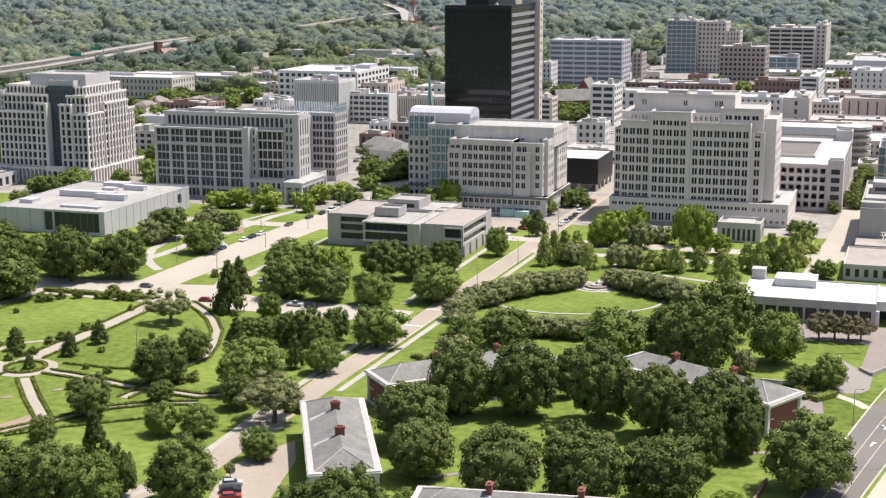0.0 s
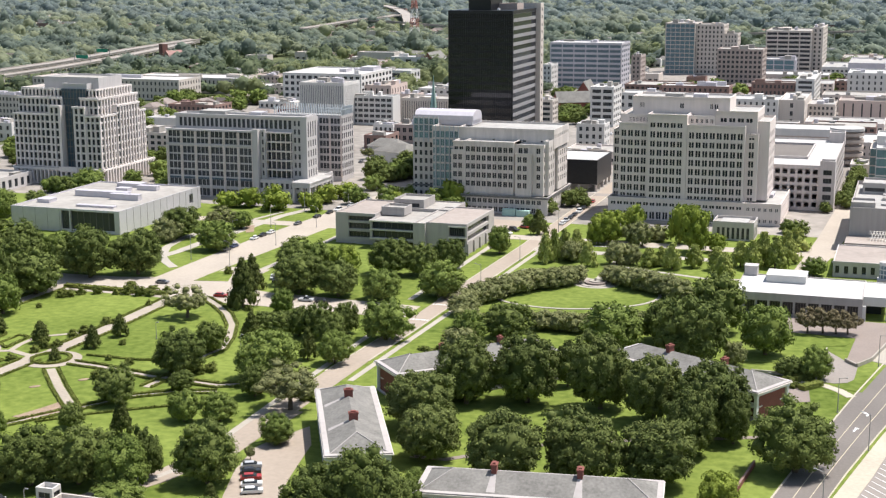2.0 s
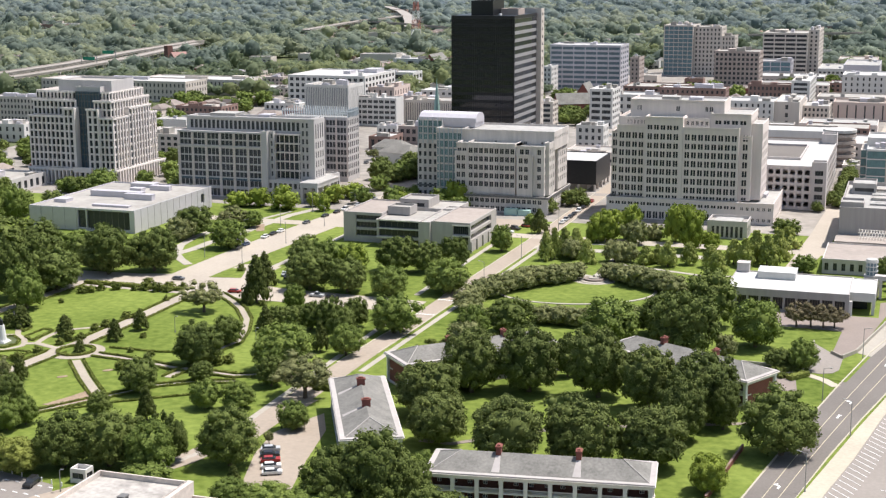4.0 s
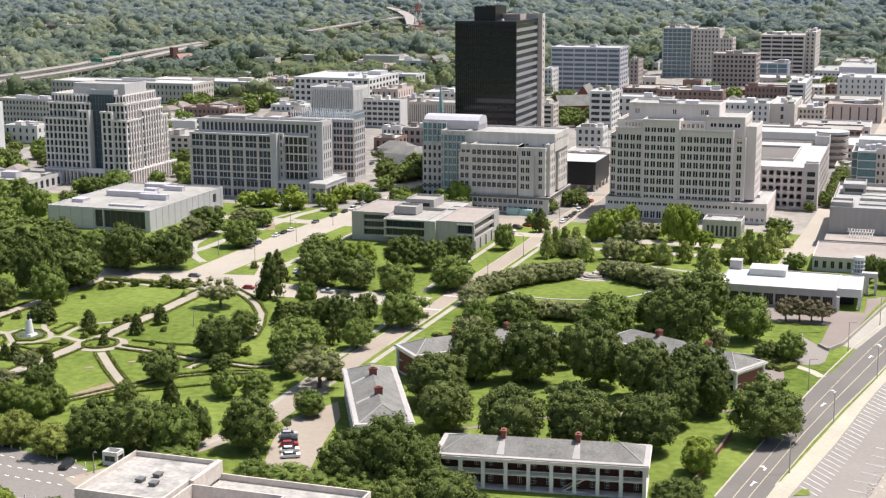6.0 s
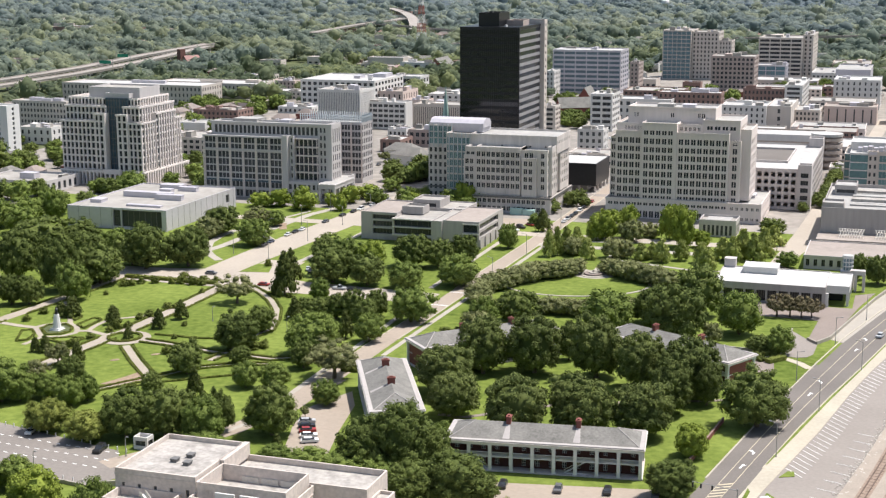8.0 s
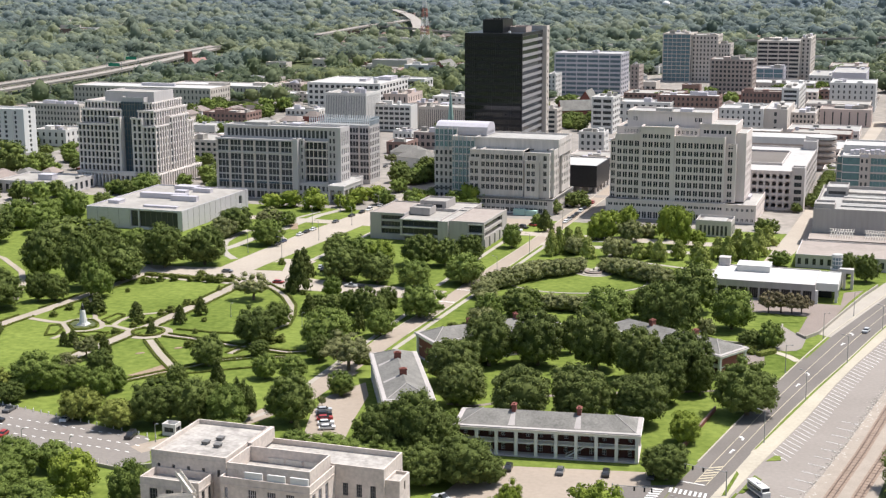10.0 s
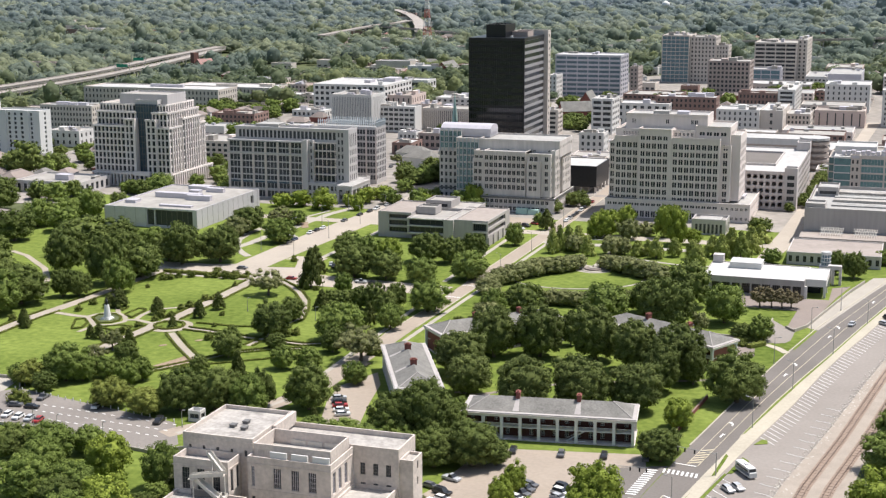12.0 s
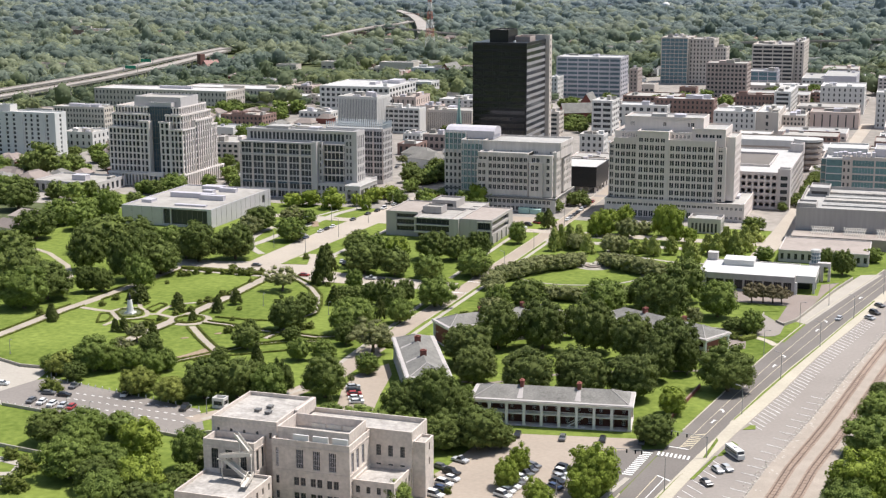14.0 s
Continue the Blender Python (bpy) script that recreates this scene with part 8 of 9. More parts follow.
for row in [r for g in (TREES_A, TREES_B, TREES_C, TREES_D, TREES_E, TREES_F, TREES_G, TREES_H, TREES_I, TREES_J, TREES_K, TREES_L, TREES_M, TREES_N, TREES_O, TREES_PLAZA, TREES_PARK, TREES_LAWN, TREES_BOULEVARD, TREES_CORNER) for r in g]:
    tree(*row)

tree("O", -28.8, 227.0, 11.0, 9.6)
# trees at the end of the boulevard and behind the concrete office
for row in (("M", -216.5, 566, 9.5, 7.8), ("B", -219, 579, 9.3, 6.2), ("M", -214, 561, 8.1, 7.1), ("M", -219, 592, 8, 7), ("M", -198.4, 564, 10.4, 9.3), ("M", -188, 563, 9.6, 8.5), ("B", -208, 558, 8.5, 7.2), ("O", -240, 662, 11, 10), ("O", -258, 652, 11.4, 10.3), ("M", -246, 652, 11.2, 10.1), ("O", -261, 666, 9.7, 8.7), ("O", -252, 679, 9, 8), ("G", -289, 721, 8.4, 7.5), ("M", -236, 676, 9, 8), ("O", -270, 684, 9, 8)):
    tree(*row)
# garden evergreens and shrubs
for x, y, w, h in ((-260.6, 329.1, 5.0, 5.9), (-257.0, 330.9, 7.0, 7.4), (-237.4, 325.6, 5.8, 7.2), (-219.6, 325.5, 5.0, 7.1), (-218.8, 339.1, 5.2, 7.4), (-242.8, 287.9, 3.9, 5.2), (-239.5, 288.5, 4.6, 5.8), (-222.8, 281.2, 4.4, 7.2), (-222.6, 310.6, 3.4, 4.6), (-276, 296, 5.2, 6.5), (-273.5, 293.5, 4.2, 5.6)):
    tree("T", x, y, w, h)
for x, y, w in ((-263.5, 362.8, 1.8), (-269.3, 331.4, 3.2), (-269, 320.7, 2.8), (-234.8, 306.9, 2.5), (-233.6, 316.7, 2.6), (-213.3, 331.4, 2.0), (-232.5, 334.9, 2.7), (-230.9, 338.7, 3.2), (-229.0, 340.2, 2.4), (-230.9, 350.9, 3.0), (-228.6, 352.4, 2.2), (-200.4, 313.7, 2.4), (-208.5, 315.8, 1.9), (-177.5, 311.6, 3.2), (-175.3, 314.5, 3.4), (-201.4, 298.9, 3.0), (-230.7, 376.4, 2.2), (-249.3, 386.9, 2.6), (-256.1, 385.9, 3.3), (-260.9, 383.3, 3.1), (-264.8, 378.0, 3.4), (-262.4, 379.4, 2.8), (-233.4, 321.4, 3.4), (-230.6, 323.4, 2.8), (-235.1, 297.7, 3.4), (-284, 300, 3.0), (-246, 388, 3.4), (-241, 388, 3.8), (-237, 388.2, 3.0), (-182, 315, 3.0), (-196, 380, 2.4)):
    tree("S", x, y, w, w * 0.95)
RS = random.Random(3)
for cx, cy, n, r in ((-20, 358, 9, 5.0), (-24, 349, 4, 3.0), (-112, 362, 14, 12.0), (-120, 352, 8, 7), (-66, 401, 10, 16), (-240, 392, 6, 10), (-190, 225, 5, 8), (-222, 219, 3, 3), (-76, 172, 4, 3), (-136, 300, 10, 5)):
    for i in range(n):
        tree("S", cx + RS.uniform(-r, r), cy + RS.uniform(-r, r) * 0.6, RS.uniform(1.8, 3.6), RS.uniform(1.4, 2.6))
for i in range(17):
    tree("O", -21.5 + RS.uniform(-1, 1), 634 + 7.5 * i, RS.uniform(6.5, 8.5), RS.uniform(5.5, 7))
for x, y, w in ((-370, 600, 9), (-362, 614, 8), (-372, 632, 10), (-357, 642, 9), (-351, 606, 8), (-346, 588, 7), (-366, 650, 9), (-352, 660, 9), (-378, 660, 8)):
    tree("M", x, y, w, w * 0.85)
# street trees between the city blocks
OPEN = [(-470, -445, 640, 760), (-560, -440, 600, 700), (-440, -395, 650, 680), (-350, -320, 690, 760), (-262, -230, 690, 860), (-225, -190, 720, 800), (-330, -240, 820, 1000), (-520, -400, 720, 860), (-620, -480, 600, 780), (-250, -205, 920, 990), (-420, -330, 900, 1000), (-560, -470, 920, 1000), (-190, -130, 1030, 1200), (-300, -160, 1060, 1180), (-120, -60, 1180, 1320), (-480, -360, 530, 580), (-400, -366, 560, 586)]
blocks = [(a, c, e, g) for _, _, a, c, e, g, *_ in CITY] + [(-592, -508, 648, 668), (-436, -378, 586, 644), (-340, -262, 574, 662), (-222, -176, 646, 710), (-462, -419, 553, 585), (-222, -145, 572, 634)]
for i in range(370):
    a, c, e, g = OPEN[i % len(OPEN)]
    x, y = RS.uniform(a, c), RS.uniform(e, g)
    if any(p - 4 < x < q + 4 and r - 5 < y < s + 4 for p, q, r, s in blocks):
        continue
    w = RS.uniform(7, 14)
    tree(RS.choice("OOOMMM"), x, y, w, w * RS.uniform(0.75, 0.95))


# ---- houses of the near quarter ----
def house(x, y, w, d, h, turn, wall, roof, label, windows=True):
    t = thing("house", label, "house", "houses", m=pose(x, y, 0, 0, 0, turn))
    b = MB().box(-w / 2, w / 2, -d / 2, d / 2, 0, h)
    part("wall", b, wall, t)
    e, rz = 0.6, h + w * 0.28
    r = MB()
    a = [(-w / 2 - e, -d / 2 - e, h - 0.1), (w / 2 + e, -d / 2 - e, h - 0.1), (w / 2 + e, d / 2 + e, h - 0.1), (-w / 2 - e, d / 2 + e, h - 0.1)]
    ra, rb = (0, -d / 2 + w * 0.3, rz), (0, d / 2 - w * 0.3, rz)
    r.face([a[0], a[1], ra]), r.face([a[1], a[2], rb, ra]), r.face([a[2], a[3], rb]), r.face([a[3], a[0], ra, rb]), r.face(a[::-1])
    part("roof", r, roof, t)
    for s in (-0.25, 0.25) if windows else ():
        o = part("window", window_mesh(1.1, 1.5, DARK_GLASS, WHITE_PAINT, 1, 0, -0.05), None, t)
        o.matrix_basis = pose(w * s, -d / 2, h * 0.55)


RH = random.Random(9)
CLEAR = []
for i in range(228):
    if i < 26:
        x, y = RH.uniform(-560, -445), RH.uniform(560, 650)
    elif i < 50:
        x, y = RH.uniform(-620, -400), RH.uniform(690, 990)
    else:
        y = RH.uniform(1090, 2300)
        x = RH.uniform(-0.72, 0.03) * y
        if -900 < x < -750 and y < 1700:
            continue
    if any(p - 9 < x < q + 9 and r - 9 < y < s + 9 for p, q, r, s in blocks):
        continue
    CLEAR.append((x, y, 9))
    house(x, y, RH.uniform(8, 13), RH.uniform(11, 20), RH.uniform(3.2, 6.5), RH.choice((0, 90)) + RH.uniform(-4, 4), RH.choice((WHITE_WALL, WHITE_WALL, BEIGE_WALL, BRICK)), RED_ROOF if RH.random() < 0.05 else RH.choice((SHINGLE, SHINGLE, SLATE, PALE_ROOF if y > 1000 else SHINGLE)), "wooden house with a hipped roof among trees", y < 700)
for x, y, w, d, tn, roof, lab in ((-407, 470, 12, 18, 80, TAN_ROOF, "low house with a brown roof beside the woods"), (-399, 443, 12, 20, 70, SHINGLE, "low house with a dark grey roof beside the woods"), (-424, 452, 10, 14, 20, SHINGLE, "low house with a dark grey roof beside the woods")):
    house(x, y, w, d, 3.2, tn, BEIGE_WALL, roof, lab)
for x, y, w, d, h, tn, wall in ((-268, 712, 15, 22, 7, 70, WHITE_WALL), (-252, 726, 13, 24, 8, 20, BEIGE_WALL), (-284, 740, 14, 20, 6, 80, WHITE_WALL), (-262, 748, 14, 22, 7, 15, WHITE_WALL), (-240, 702, 10, 16, 6, 10, BEIGE_WALL)):
    house(x, y, w, d, h, tn, wall, SLATE, "large pale house with a steep grey roof", True)
t = thing("brick_wall", "low weathered red brick garden wall along the lawn", "garden wall")
for a in range(6):
    xa, ya = -24.8 - 3.7 * a / 6, 285.5 - 35.8 * a / 6
    xb, yb = -24.8 - 3.7 * (a + 1) / 6, 285.5 - 35.8 * (a + 1) / 6
    s = part("wall_panel", MB().slab(band([(xa, ya), (xb, yb + 0.06)], 0.36), 0, 1.25), BRICK, t)
    part("coping", MB().slab(band([(xa, ya), (xb, yb + 0.06)], 0.48), 1.25, 1.36), CITY_BRICK, s)
RF = random.Random(77)
for i in range(120):                                      # pale roofs far off among the trees
    y = RF.uniform(1300, 3600)
    x = -0.36 * y - 40 + RF.uniform(-0.38, 0.36) * y
    w, d, h = RF.uniform(12, 44), RF.uniform(10, 24), RF.uniform(6, 13)
    if -920 < x + w and x < -740 and y < 1700:
        continue
    CLEAR.append((x + w / 2, y, w / 2 + 2))
    t = thing("far_hall", "pale flat-roofed building among far woods", "building", "far buildings")
    mass(t, x, x + w, y, y + d, 0, h, RF.choice((WHITE_WALL, BEIGE_WALL, PINK_WALL, CITY_BRICK)), RF.choice((WHITE_ROOF, PALE_ROOF, GREY_ROOF, TAN_ROOF)), front=(spans(w, 5, 0.5), [(1, 3)]), far=True)
CLEAR += [(-785, 1385, 24), (-778, 1440, 18), (-494, 2894, 14), (-182, 1910, 38), (-108, 1958, 38), (-43, 2004, 34), (20, 2052, 34)]
CLEAR_XY = np.array(CLEAR)


# ---- woods to the horizon ----
def woods(name, seed, boxes, hmin, hmax, cards, label, m):
    """Many crowns in one mesh, in stretches of the plan, leaving streets and buildings free."""
    rng = np.random.default_rng(seed)
    P = []
    for x0, x1, y0, y1, s in boxes:
        gx, gy = np.meshgrid(np.arange(x0, x1, s), np.arange(y0, y1, s))
        p = np.stack([gx.ravel(), gy.ravel()], 1) + rng.uniform(-0.62, 0.62, (gx.size, 2)) * s
        P.append(np.concatenate([p, np.full((len(p), 1), s)], 1))
    P = np.concatenate(P)
    x, y = P[:, 0], P[:, 1]
    ok = (x > -0.76 * (y + 160)) & (x < 0.03 * y + 60) & (rng.random(len(P)) > 0.06)
    for p, q, r, g in blocks:
        ok &= ~((x > p - 5) & (x < q + 5) & (y > r - 8) & (y < g + 4))
    ok &= ~((y > 690) & (y < 1660) & (np.abs(x - np.interp(y, [700, 950, 1150, 1330, 1640], [-778, -782, -798, -830, -879])) < 42))
    ok &= ~((y > 1940) & (y < 3030) & (np.abs(x - np.interp(y, [1950, 2080, 2242, 2493, 2706, 2890, 3020], [-690, -757, -815, -911, -1002, -1091, -1160])) < 36))
    ok &= ~((y > 1870) & (y < 2420) & (np.abs(x - np.interp(y, [1880, 2001, 2109, 2202, 2300, 2410], [-848, -863, -877, -885, -880, -898])) < 17))
    for cx, cy, r in CLEAR_XY:
        ok &= ~((np.abs(x - cx) < r + 4) & (cy - y < (40 if int(cx) % 3 else 95)) & (cy - y > -12))
    P = P[ok]
    n = len(P)
    w = P[:, 2] * rng.uniform(0.46, 0.84, n)
    h = rng.uniform(hmin, hmax, n)
    h *= np.clip(w / (P[:, 2] * 0.64), 0.74, 1.3) * np.exp(rng.normal(0, 0.22, n)) * np.where(rng.random(n) < 0.12, 1.35, 1.0)
    size = np.stack([w, w * rng.uniform(0.85, 1.15, n), h * 0.5], 1)
    mid_z = np.stack([P[:, 0], P[:, 1], h * 0.55], 1)
    base, fac = ICO1
    core = base[None] * rng.uniform(0.80, 1.08, (n, len(base), 1)) * size[:, None] * 0.92 + mid_z[:, None]
    tri = fac[None] + (np.arange(n) * len(base))[:, None, None]
    d = rng.normal(size=(n, cards, 3))
    d[:, :, 2] = np.abs(d[:, :, 2]) - 0.15
    d /= np.linalg.norm(d, axis=2, keepdims=True)
    c = d * size[:, None] * rng.uniform(0.82, 1.10, (n, cards, 1)) + mid_z[:, None]
    nr = (d + rng.normal(size=d.shape) * 0.28 + np.array([0, 0, 0.65])).reshape(-1, 3)
    nr /= np.linalg.norm(nr, axis=1, keepdims=True)
    lv, lq = leaf_cards(rng, c.reshape(-1, 3), nr, np.repeat(w, cards)[:, None] * 0.175)
    v = np.concatenate([core.reshape(-1, 3), lv])
    me = make_mesh(name, v, tri.reshape(-1, 3), lq + n * len(base), HAZED_WOODS[m])
    # neighbouring crowns tend to one tone, with strays
    x, y = P[:, 0], P[:, 1]
    g = np.sin(x * 0.013 + 2.0 * np.sin(y * 0.006)) + np.sin(y * 0.017 + 1.7 * np.sin(x * 0.008)) + rng.normal(0, 0.75, n)
    tone = np.where(g < -0.55, 0, np.where(g < 0.75, 1, 2))
    me.polygons.foreach_set("material_index", np.concatenate([np.repeat(tone, len(fac)), np.repeat(tone, cards)]).astype(np.int32))
    return tagged(part(name, me, None), label, "woods", kind="stuff")


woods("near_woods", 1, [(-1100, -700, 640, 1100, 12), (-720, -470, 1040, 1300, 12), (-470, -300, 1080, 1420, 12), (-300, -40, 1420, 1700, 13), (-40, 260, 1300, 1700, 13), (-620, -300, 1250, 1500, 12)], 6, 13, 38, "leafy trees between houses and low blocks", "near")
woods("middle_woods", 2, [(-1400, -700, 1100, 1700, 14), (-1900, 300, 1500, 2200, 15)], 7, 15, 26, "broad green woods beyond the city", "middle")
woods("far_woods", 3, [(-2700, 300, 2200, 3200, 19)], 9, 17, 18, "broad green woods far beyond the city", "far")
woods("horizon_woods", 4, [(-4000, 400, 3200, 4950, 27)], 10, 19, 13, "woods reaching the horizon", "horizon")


# ---- cars ----
CAR_PAINT = [mat(f"car_paint_{n}", c, 0.3, 0.05, 0.5, 2.0, spec=0.6) for n, c in (("white", (0.72, 0.72, 0.71)), ("silver", (0.42, 0.43, 0.44)), ("black", (0.02, 0.02, 0.022)), ("red", (0.32, 0.025, 0.02)), ("blue", (0.04, 0.06, 0.12)), ("grey", (0.12, 0.12, 0.125)))]
CAR_NAME = ("white", "silver", "black", "red", "dark blue", "dark grey")
RUBBER = mat("tyre_rubber", (0.02, 0.02, 0.02), 0.9, 0.1, 0.5, 2.0)
CARS = {}


def car_proto(k, tall):
    L, W, H = (4.6, 1.82, 1.46) if not tall else (5.2, 1.95, 1.82)
    col = CAR_NAME[k]
    t = thing("car" if not tall else "pickup_truck", f"{col} {'car' if not tall else 'pickup or utility car'} parked on the paving", "car", "cars")
    b = MB()
    prof = [(-L / 2, 0.35), (-L / 2, 0.85), (-L / 2 + 0.15, 0.95), (-L * 0.22, 1.0), (L * 0.40, 0.98), (L / 2, 0.82), (L / 2, 0.35)]
    n = len(prof)
    for s in (-1, 1):
        q = [(s * W / 2, y, z) for y, z in prof]
        b.face(q if s > 0 else q[::-1])
    for (ya, za), (yb, zb) in zip(prof, prof[1:] + prof[:1]):
        b.face([(-W / 2, ya, za), (-W / 2, yb, zb), (W / 2, yb, zb), (W / 2, ya, za)])
    part("body", b, CAR_PAINT[k], t)
    y0, y1 = (-L * 0.28, L * 0.42) if not tall else (-L * 0.24, L * (0.12 if k % 2 else 0.44))
    cab = MB()
    lo = [(-W / 2 + 0.06, y0), (W / 2 - 0.06, y0), (W / 2 - 0.06, y1), (-W / 2 + 0.06, y1)]
    hi = [(-W / 2 + 0.22, y0 + 0.75), (W / 2 - 0.22, y0 + 0.75), (W / 2 - 0.22, y1 - 0.45), (-W / 2 + 0.22, y1 - 0.45)]
    for i in range(4):
        j = (i + 1) % 4
        cab.face([(*lo[i], 0.97), (*lo[j], 0.97), (*hi[j], H - 0.05), (*hi[i], H - 0.05)])
    part("glazing", cab, DARK_GLASS, t)
    rf = MB().slab(hi, H - 0.06, H)
    part("roof", rf, CAR_PAINT[k], t)
    wm = MB().tube((-0.11, 0, 0), (0.11, 0, 0), 0.33, 0.33, 12).mesh("wheel", RUBBER)
    for sx in (-1, 1):
        for y in (-L * 0.31, L * 0.31):
            o = part("wheel", wm, None, t)
            o.matrix_basis = pose(sx * (W / 2 - 0.1), y, 0.33)
    return t


def car(x, y, turn, k, tall=False, z=0.03):
    m = pose(x, y, z, 0, 0, turn)
    if (k, tall) not in CARS:
        CARS[k, tall] = car_proto(k, tall)
        CARS[k, tall].matrix_basis = m
        return
    copy_thing(CARS[k, tall], m)


RC = random.Random(21)
for rows, turn in (
    ([(23.7, 392.6), (25.1, 401.3), (26.6, 414.0)], 44),
    ([(-222.1, 205.2), (-218.1, 205.0), (-213.9, 204.3), (-209.8, 203.9), (-206.4, 203.4), (-217.8, 222.6)], 8),
    ([(-221.5, 213.6), (-215.6, 213.4), (-242, 217.8)], 98),
    ([(-32.6, 226.8)], 8),
    ([(-76.6, 186.8), (-75.2, 182.6), (-76.0, 178.6), (-75.4, 174.8), (-75.8, 170.4), (-80.8, 190), (-77.4, 196.6)], 70),
    ([(-57.0, 198.6), (-57.2, 195.4), (-57.5, 192.2), (-57.8, 189.0), (-58.1, 185.6), (-58.4, 182.4), (-58.6, 179.0), (-58.9, 175.6), (-48.4, 199.2), (-48.2, 195.8), (-48.0, 192.4), (-47.8, 189.0), (-47.6, 185.4)], 66),
    ([(12.5, 388.1)], -12),
    ([(-213.7, 394.2), (-242.5, 406.0), (-183.7, 397.2), (-177.6, 396.6), (-190.2, 397.4)], 94),
    ([(-205.8, 421.0), (-202.6, 419.6), (-208.6, 424.4)], 20),
    ([(-247.6, 464), (-247.4, 470.6), (-247.0, 488), (-246.6, 494.8), (-246.0, 501.2), (-243.6, 523), (-242.4, 541), (-241.2, 552), (-240.4, 560), (-239.4, 573), (-238.6, 581), (-237.8, 590)], -4),
    ([(-135.6, 557), (-135.6, 564), (-135.4, 571.2), (-135.4, 578.6), (-135.4, 587.8), (-135.4, 597), (-135.4, 606), (-135.4, 615)], 0),
    ([(-157.4, 533.5), (-151.4, 537), (-148.6, 544), (-152.4, 529.6), (-146.8, 549)], 60),
    ([(-110.8, 252.6), (-109.0, 249.4)], 116),
):
    for x, y in rows:
        k = RC.choice((0, 0, 1, 1, 2, 2, 2, 5, 5, 0, 4, 3))
        car(x, y, turn + RC.uniform(-3, 3), k, RC.random() < 0.35)
for x, y, k in ((-10.3, 200.6, 2), (-8.8, 211.0, 1), (-6.6, 213.0, 1)):
    car(x, y, 36, k)
for x, y, k in ((-68.0, 221.6, 2), (-54.9, 223.0, 5), (-43.6, 225.2, 2)):
    car(x, y, 8, k)
car(-78.6, 215.0, 40, 3)
car(-197.4, 219.8, 14, 0)
car(-172.4, 213.4, 8, 2, True)
for x, y, k in ((-131.2, 249.9, 1), (-129.7, 246.4, 2), (-128.0, 243.1, 3), (-126.1, 239.5, 0), (-124.2, 235.9, 0)):
    car(x, y, 116, k)
for i in range(60):                                       # cars in the city lots
    a, c, e, g = RC.choice(((-226, -170, 715, 750), (-290, -226, 700, 745), (-335, -296, 680, 760), (-330, -270, 800, 850), (-345, -300, 670, 745), (-330, -230, 828, 880), (-120, -60, 735, 760), (-200, -150, 830, 900), (-380, -350, 700, 740)))
    car(RC.uniform(a, c), e + 6 * int(RC.uniform(0, (g - e) / 6)), RC.choice((0, 180)), RC.choice((0, 0, 1, 2, 3, 5)), RC.random() < 0.3, 0.0)

rv = thing("motorhome", "white and blue motorhome parked at the riverside lot", "motorhome", m=pose(-6.0, 224.2, 0.09, 0, 0, 35) @ Matrix.Scale(0.86, 4))
part("body", MB().box(-1.25, 1.25, -4.2, 4.2, 0.5, 3.2).box(-1.15, 1.15, -4.9, -4.2, 0.5, 2.0), WHITE_PAINT, rv)
part("blue_band", MB().box(-1.27, 1.27, -4.22, 4.22, 1.0, 1.9), CAR_PAINT[4], rv)
part("window", MB().box(-1.28, 1.28, -3.6, 3.4, 2.0, 2.6), DARK_GLASS, rv)
part("windscreen", MB().box(-1.1, 1.1, -4.26, -4.2, 2.1, 3.0), DARK_GLASS, rv)
for x in (-1.1, 1.1):
    for y in (-2.8, 2.8):
        part("wheel", MB().tube((x - 0.14, y, 0.45), (x + 0.14, y, 0.45), 0.45, 0.45, 12), RUBBER, rv)
part("roof_unit", MB().box(-0.5, 0.5, -1, 0.4, 3.2, 3.5), METAL_PANEL, rv)


# ---- street lamps and signals ----
def lamp_mesh(h, arm):
    p = MB().tube((0, 0, 0), (0, 0, h), 0.13, 0.08, 8)
    p.tube((0, 0, 0), (0, 0, 0.5), 0.25, 0.2, 8)
    a = MB().tube((0, 0, h - 0.2), (arm, 0, h + 0.2), 0.06, 0.05, 6)
    q = MB().box(arm - 0.1, arm + 0.6, -0.16, 0.16, h + 0.12, h + 0.3)
    return p, a, q


def street_lamp(rows, h=9.0, arm=1.6, label="tall grey street lamp with a single arm"):
    first = None
    for x, y, turn in rows:
        m = pose(x, y, 0.0, 0, 0, turn)
        if first is None:
            first = thing("street_lamp", label, "street lamp", "street lamps")
            p, a, q = lamp_mesh(h, arm)
            part("pole", p, POLE, first), part("arm", a, POLE, first), part("lamp_head", q, POLE, first)
            first.matrix_basis = m
        else:
            copy_thing(first, m)


street_lamp([(mid(1.0, y, 0.6), y, 168) for y in (193, 262, 303, 347, 392, 436)] + [(mid(0.0, y, -0.8), y, -12) for y in (375, 330, 410)])
street_lamp([(-252.4, y, 0) for y in (445, 480, 515, 550)] + [(-233.6, y, 180) for y in (440, 480, 520, 556)] + [(-133, y, 180) for y in (430, 480, 540)])
street_lamp([(-262, 250, 0), (-196, 197.6, 0), (-180, 196, 0), (-205, 199, 0), (-164, 212, 0), (-46, 181, 90), (-41.5, 181, 90), (-231, 232, 0), (-176.5, 335, 0), (-207, 340, 0), (-74, 292, 0), (-40, 352, 0), (-28, 342, 0), (-20, 366, 0)], 5.0, 0.4, "short park lamp post on the lawn")
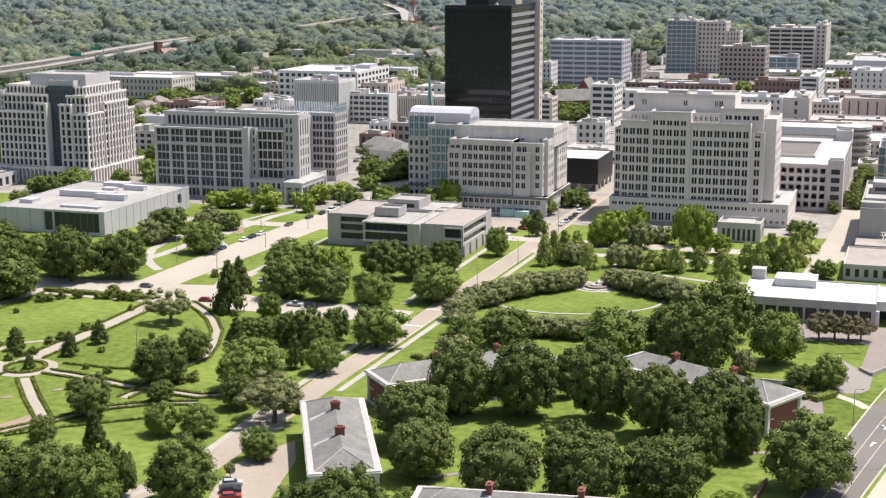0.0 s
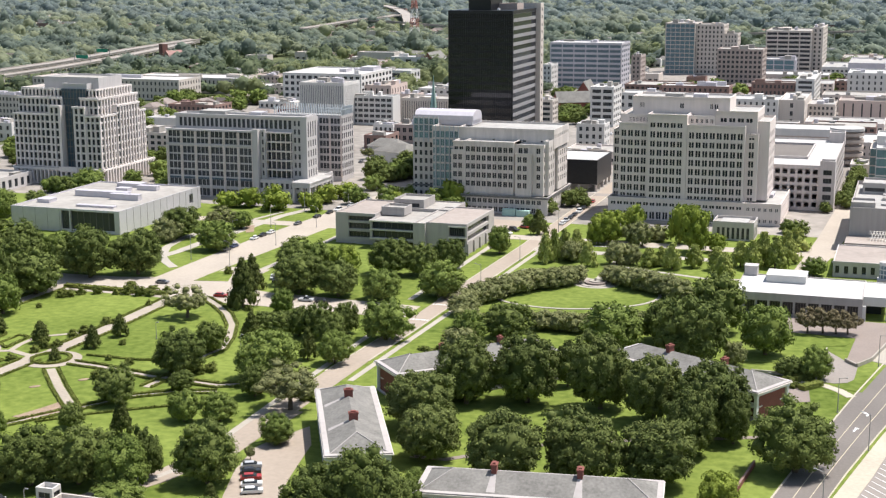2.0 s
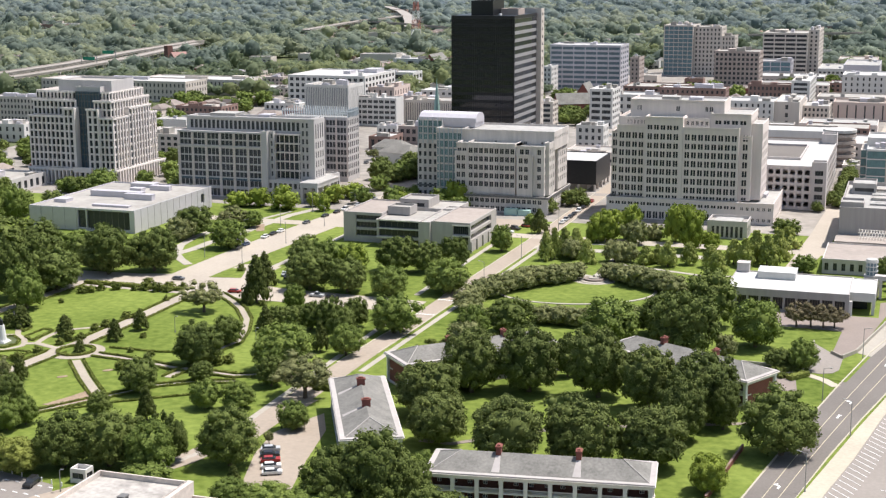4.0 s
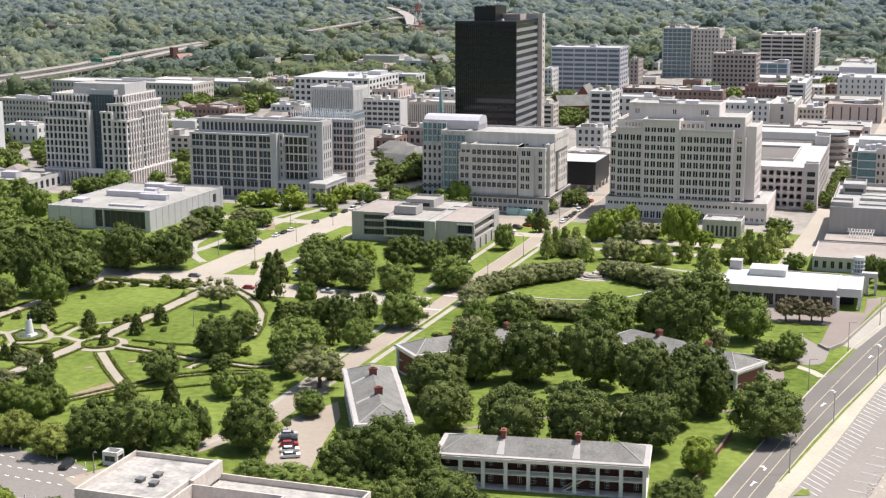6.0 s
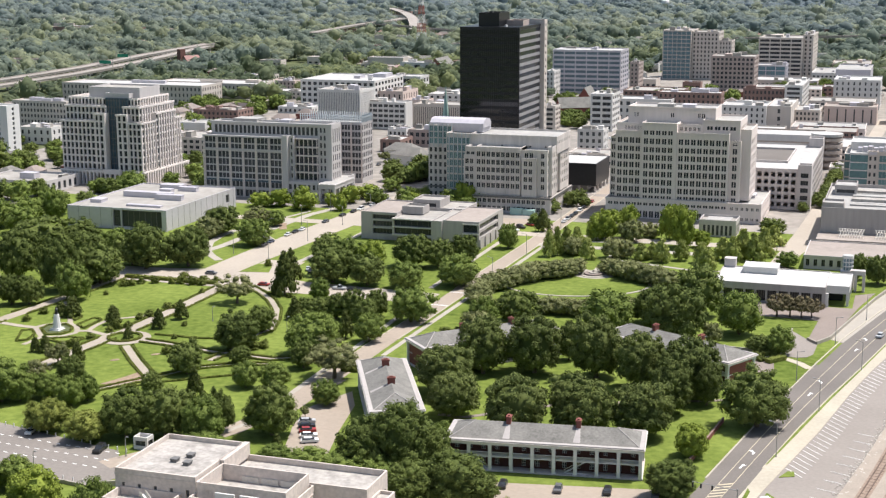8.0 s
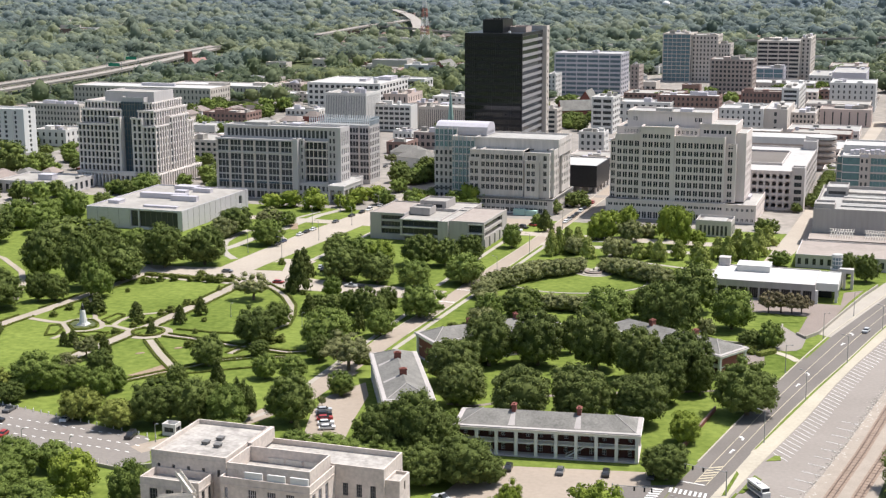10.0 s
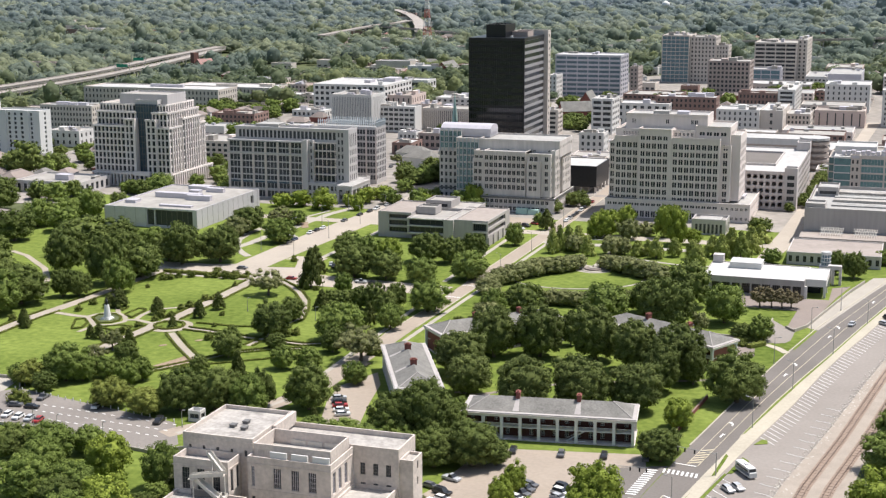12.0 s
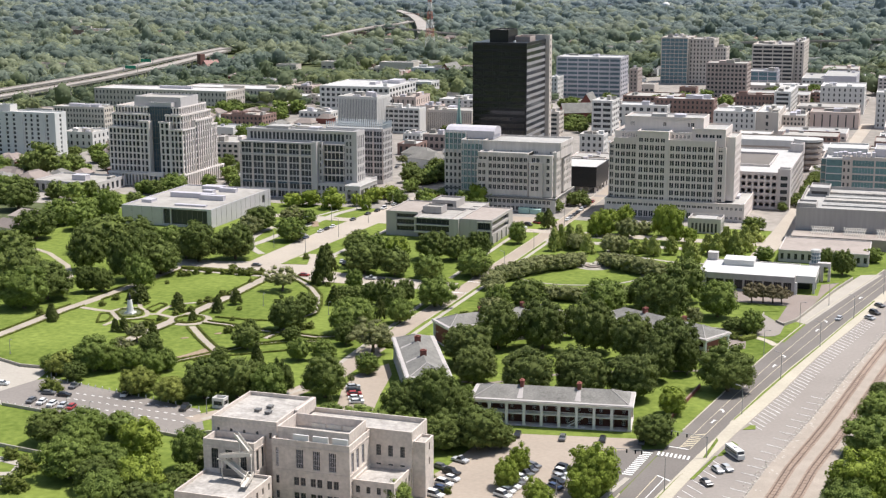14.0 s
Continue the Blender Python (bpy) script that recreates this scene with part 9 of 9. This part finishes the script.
for x, y, turn, ln in ((-13.2, 220.6, 172, 10.5), (-37.6, 204, 0, 9.5)):
    s = thing("traffic_signal", "traffic signal hanging from a long mast arm", "traffic signal", "traffic signals", m=pose(x, y, 0.0, 0, 0, turn))
    part("pole", MB().tube((0, 0, 0), (0, 0, 6.4), 0.16, 0.12, 8), POLE, s)
    part("arm", MB().tube((0, 0, 6.0), (ln, 0, 6.5), 0.1, 0.06, 8), POLE, s)
    for u in (0.55, 0.8, 0.98):
        part("signal_head", MB().box(ln * u - 0.18, ln * u + 0.18, -0.16, 0.16, 5.2, 6.2), RUBBER, s)

# low walls, bollards and lot markings
for nm, line, h in (("wall_lot", [(-161, 190), (-186, 193.8), (-229, 199.8)], 0.9), ("wall_lot_end", [(-161, 190), (-152, 196)], 1.4), ("wall_plaza", [(-262, 242.4), (-249, 237.6), (-237, 238), (-231.5, 230)], 1.0), ("wall_ramp", [(-6.6, 372.6), (-3.0, 380), (3.0, 410), (9.2, 441), (14, 460)], 1.1), ("wall_ramp_side", [(-16.4, 355.6), (-15.6, 387.3)], 1.0), ("wall_ramp_head", [(-10.0, 377.6), (-6.8, 373.0)], 0.9), ("wall_hedge", [(-34, 359), (-17, 358)], 0.9), ("wall_garden_court", [(-210, 168), (-188, 165), (-176, 163)], 1.0), ("wall_fore_court", [(-196, 138), (-184, 144)], 2.0)):
    setting(nm, MB().slab(band(line, 0.4), 0, h), SIDEWALK, "low pale stone wall", "low wall")
flat("path_fore_court", band([(-206, 160), (-192, 157), (-190, 150), (-200, 146)], 3), SIDEWALK, "pale garden path", "path")
flat("path_hall", band([(-150, 172), (-142, 182), (-150, 192)], 5), SIDEWALK, "pale path beside the stone hall", "path")
bm_ = MB().box(-0.11, 0.11, -0.11, 0.11, 0, 1.0).mesh("bollard", WHITE_PAINT)
for i in range(46):
    u = i / 45
    x, y = -232 + 68 * u, (199.8 - 8.4 * u) + 1.2 if i % 2 else 228.4 - 14.0 * u
    o = new("bollard", bm_)
    o.matrix_basis = pose(x, y, 0.03)
    tagged(o, "short white bollard at the lot's edge", "bollard", "lot bollards")
for r in range(3):
    for i in range(16):
        u = i / 15
        x, y = -214 + 46 * u, 207 + 5.2 * r - 4.0 * u
        stripe("lot_dash", band([(x, y), (x + 1.4, y - 0.3)], 0.35), LINE_WHITE, "worn white dash in the parking lot", 0.09)
gh = thing("guard_booth", "small white flat-roofed guard booth at the lot", "booth")
mass(gh, -165.0, -161.0, 217.4, 220.6, 0, 3.4, WHITE_WALL, WHITE_ROOF, front=([(0.5, 3.4)], [(1.0, 2.4)]), side=([(0.5, 3.0)], [(1.0, 2.4)]))
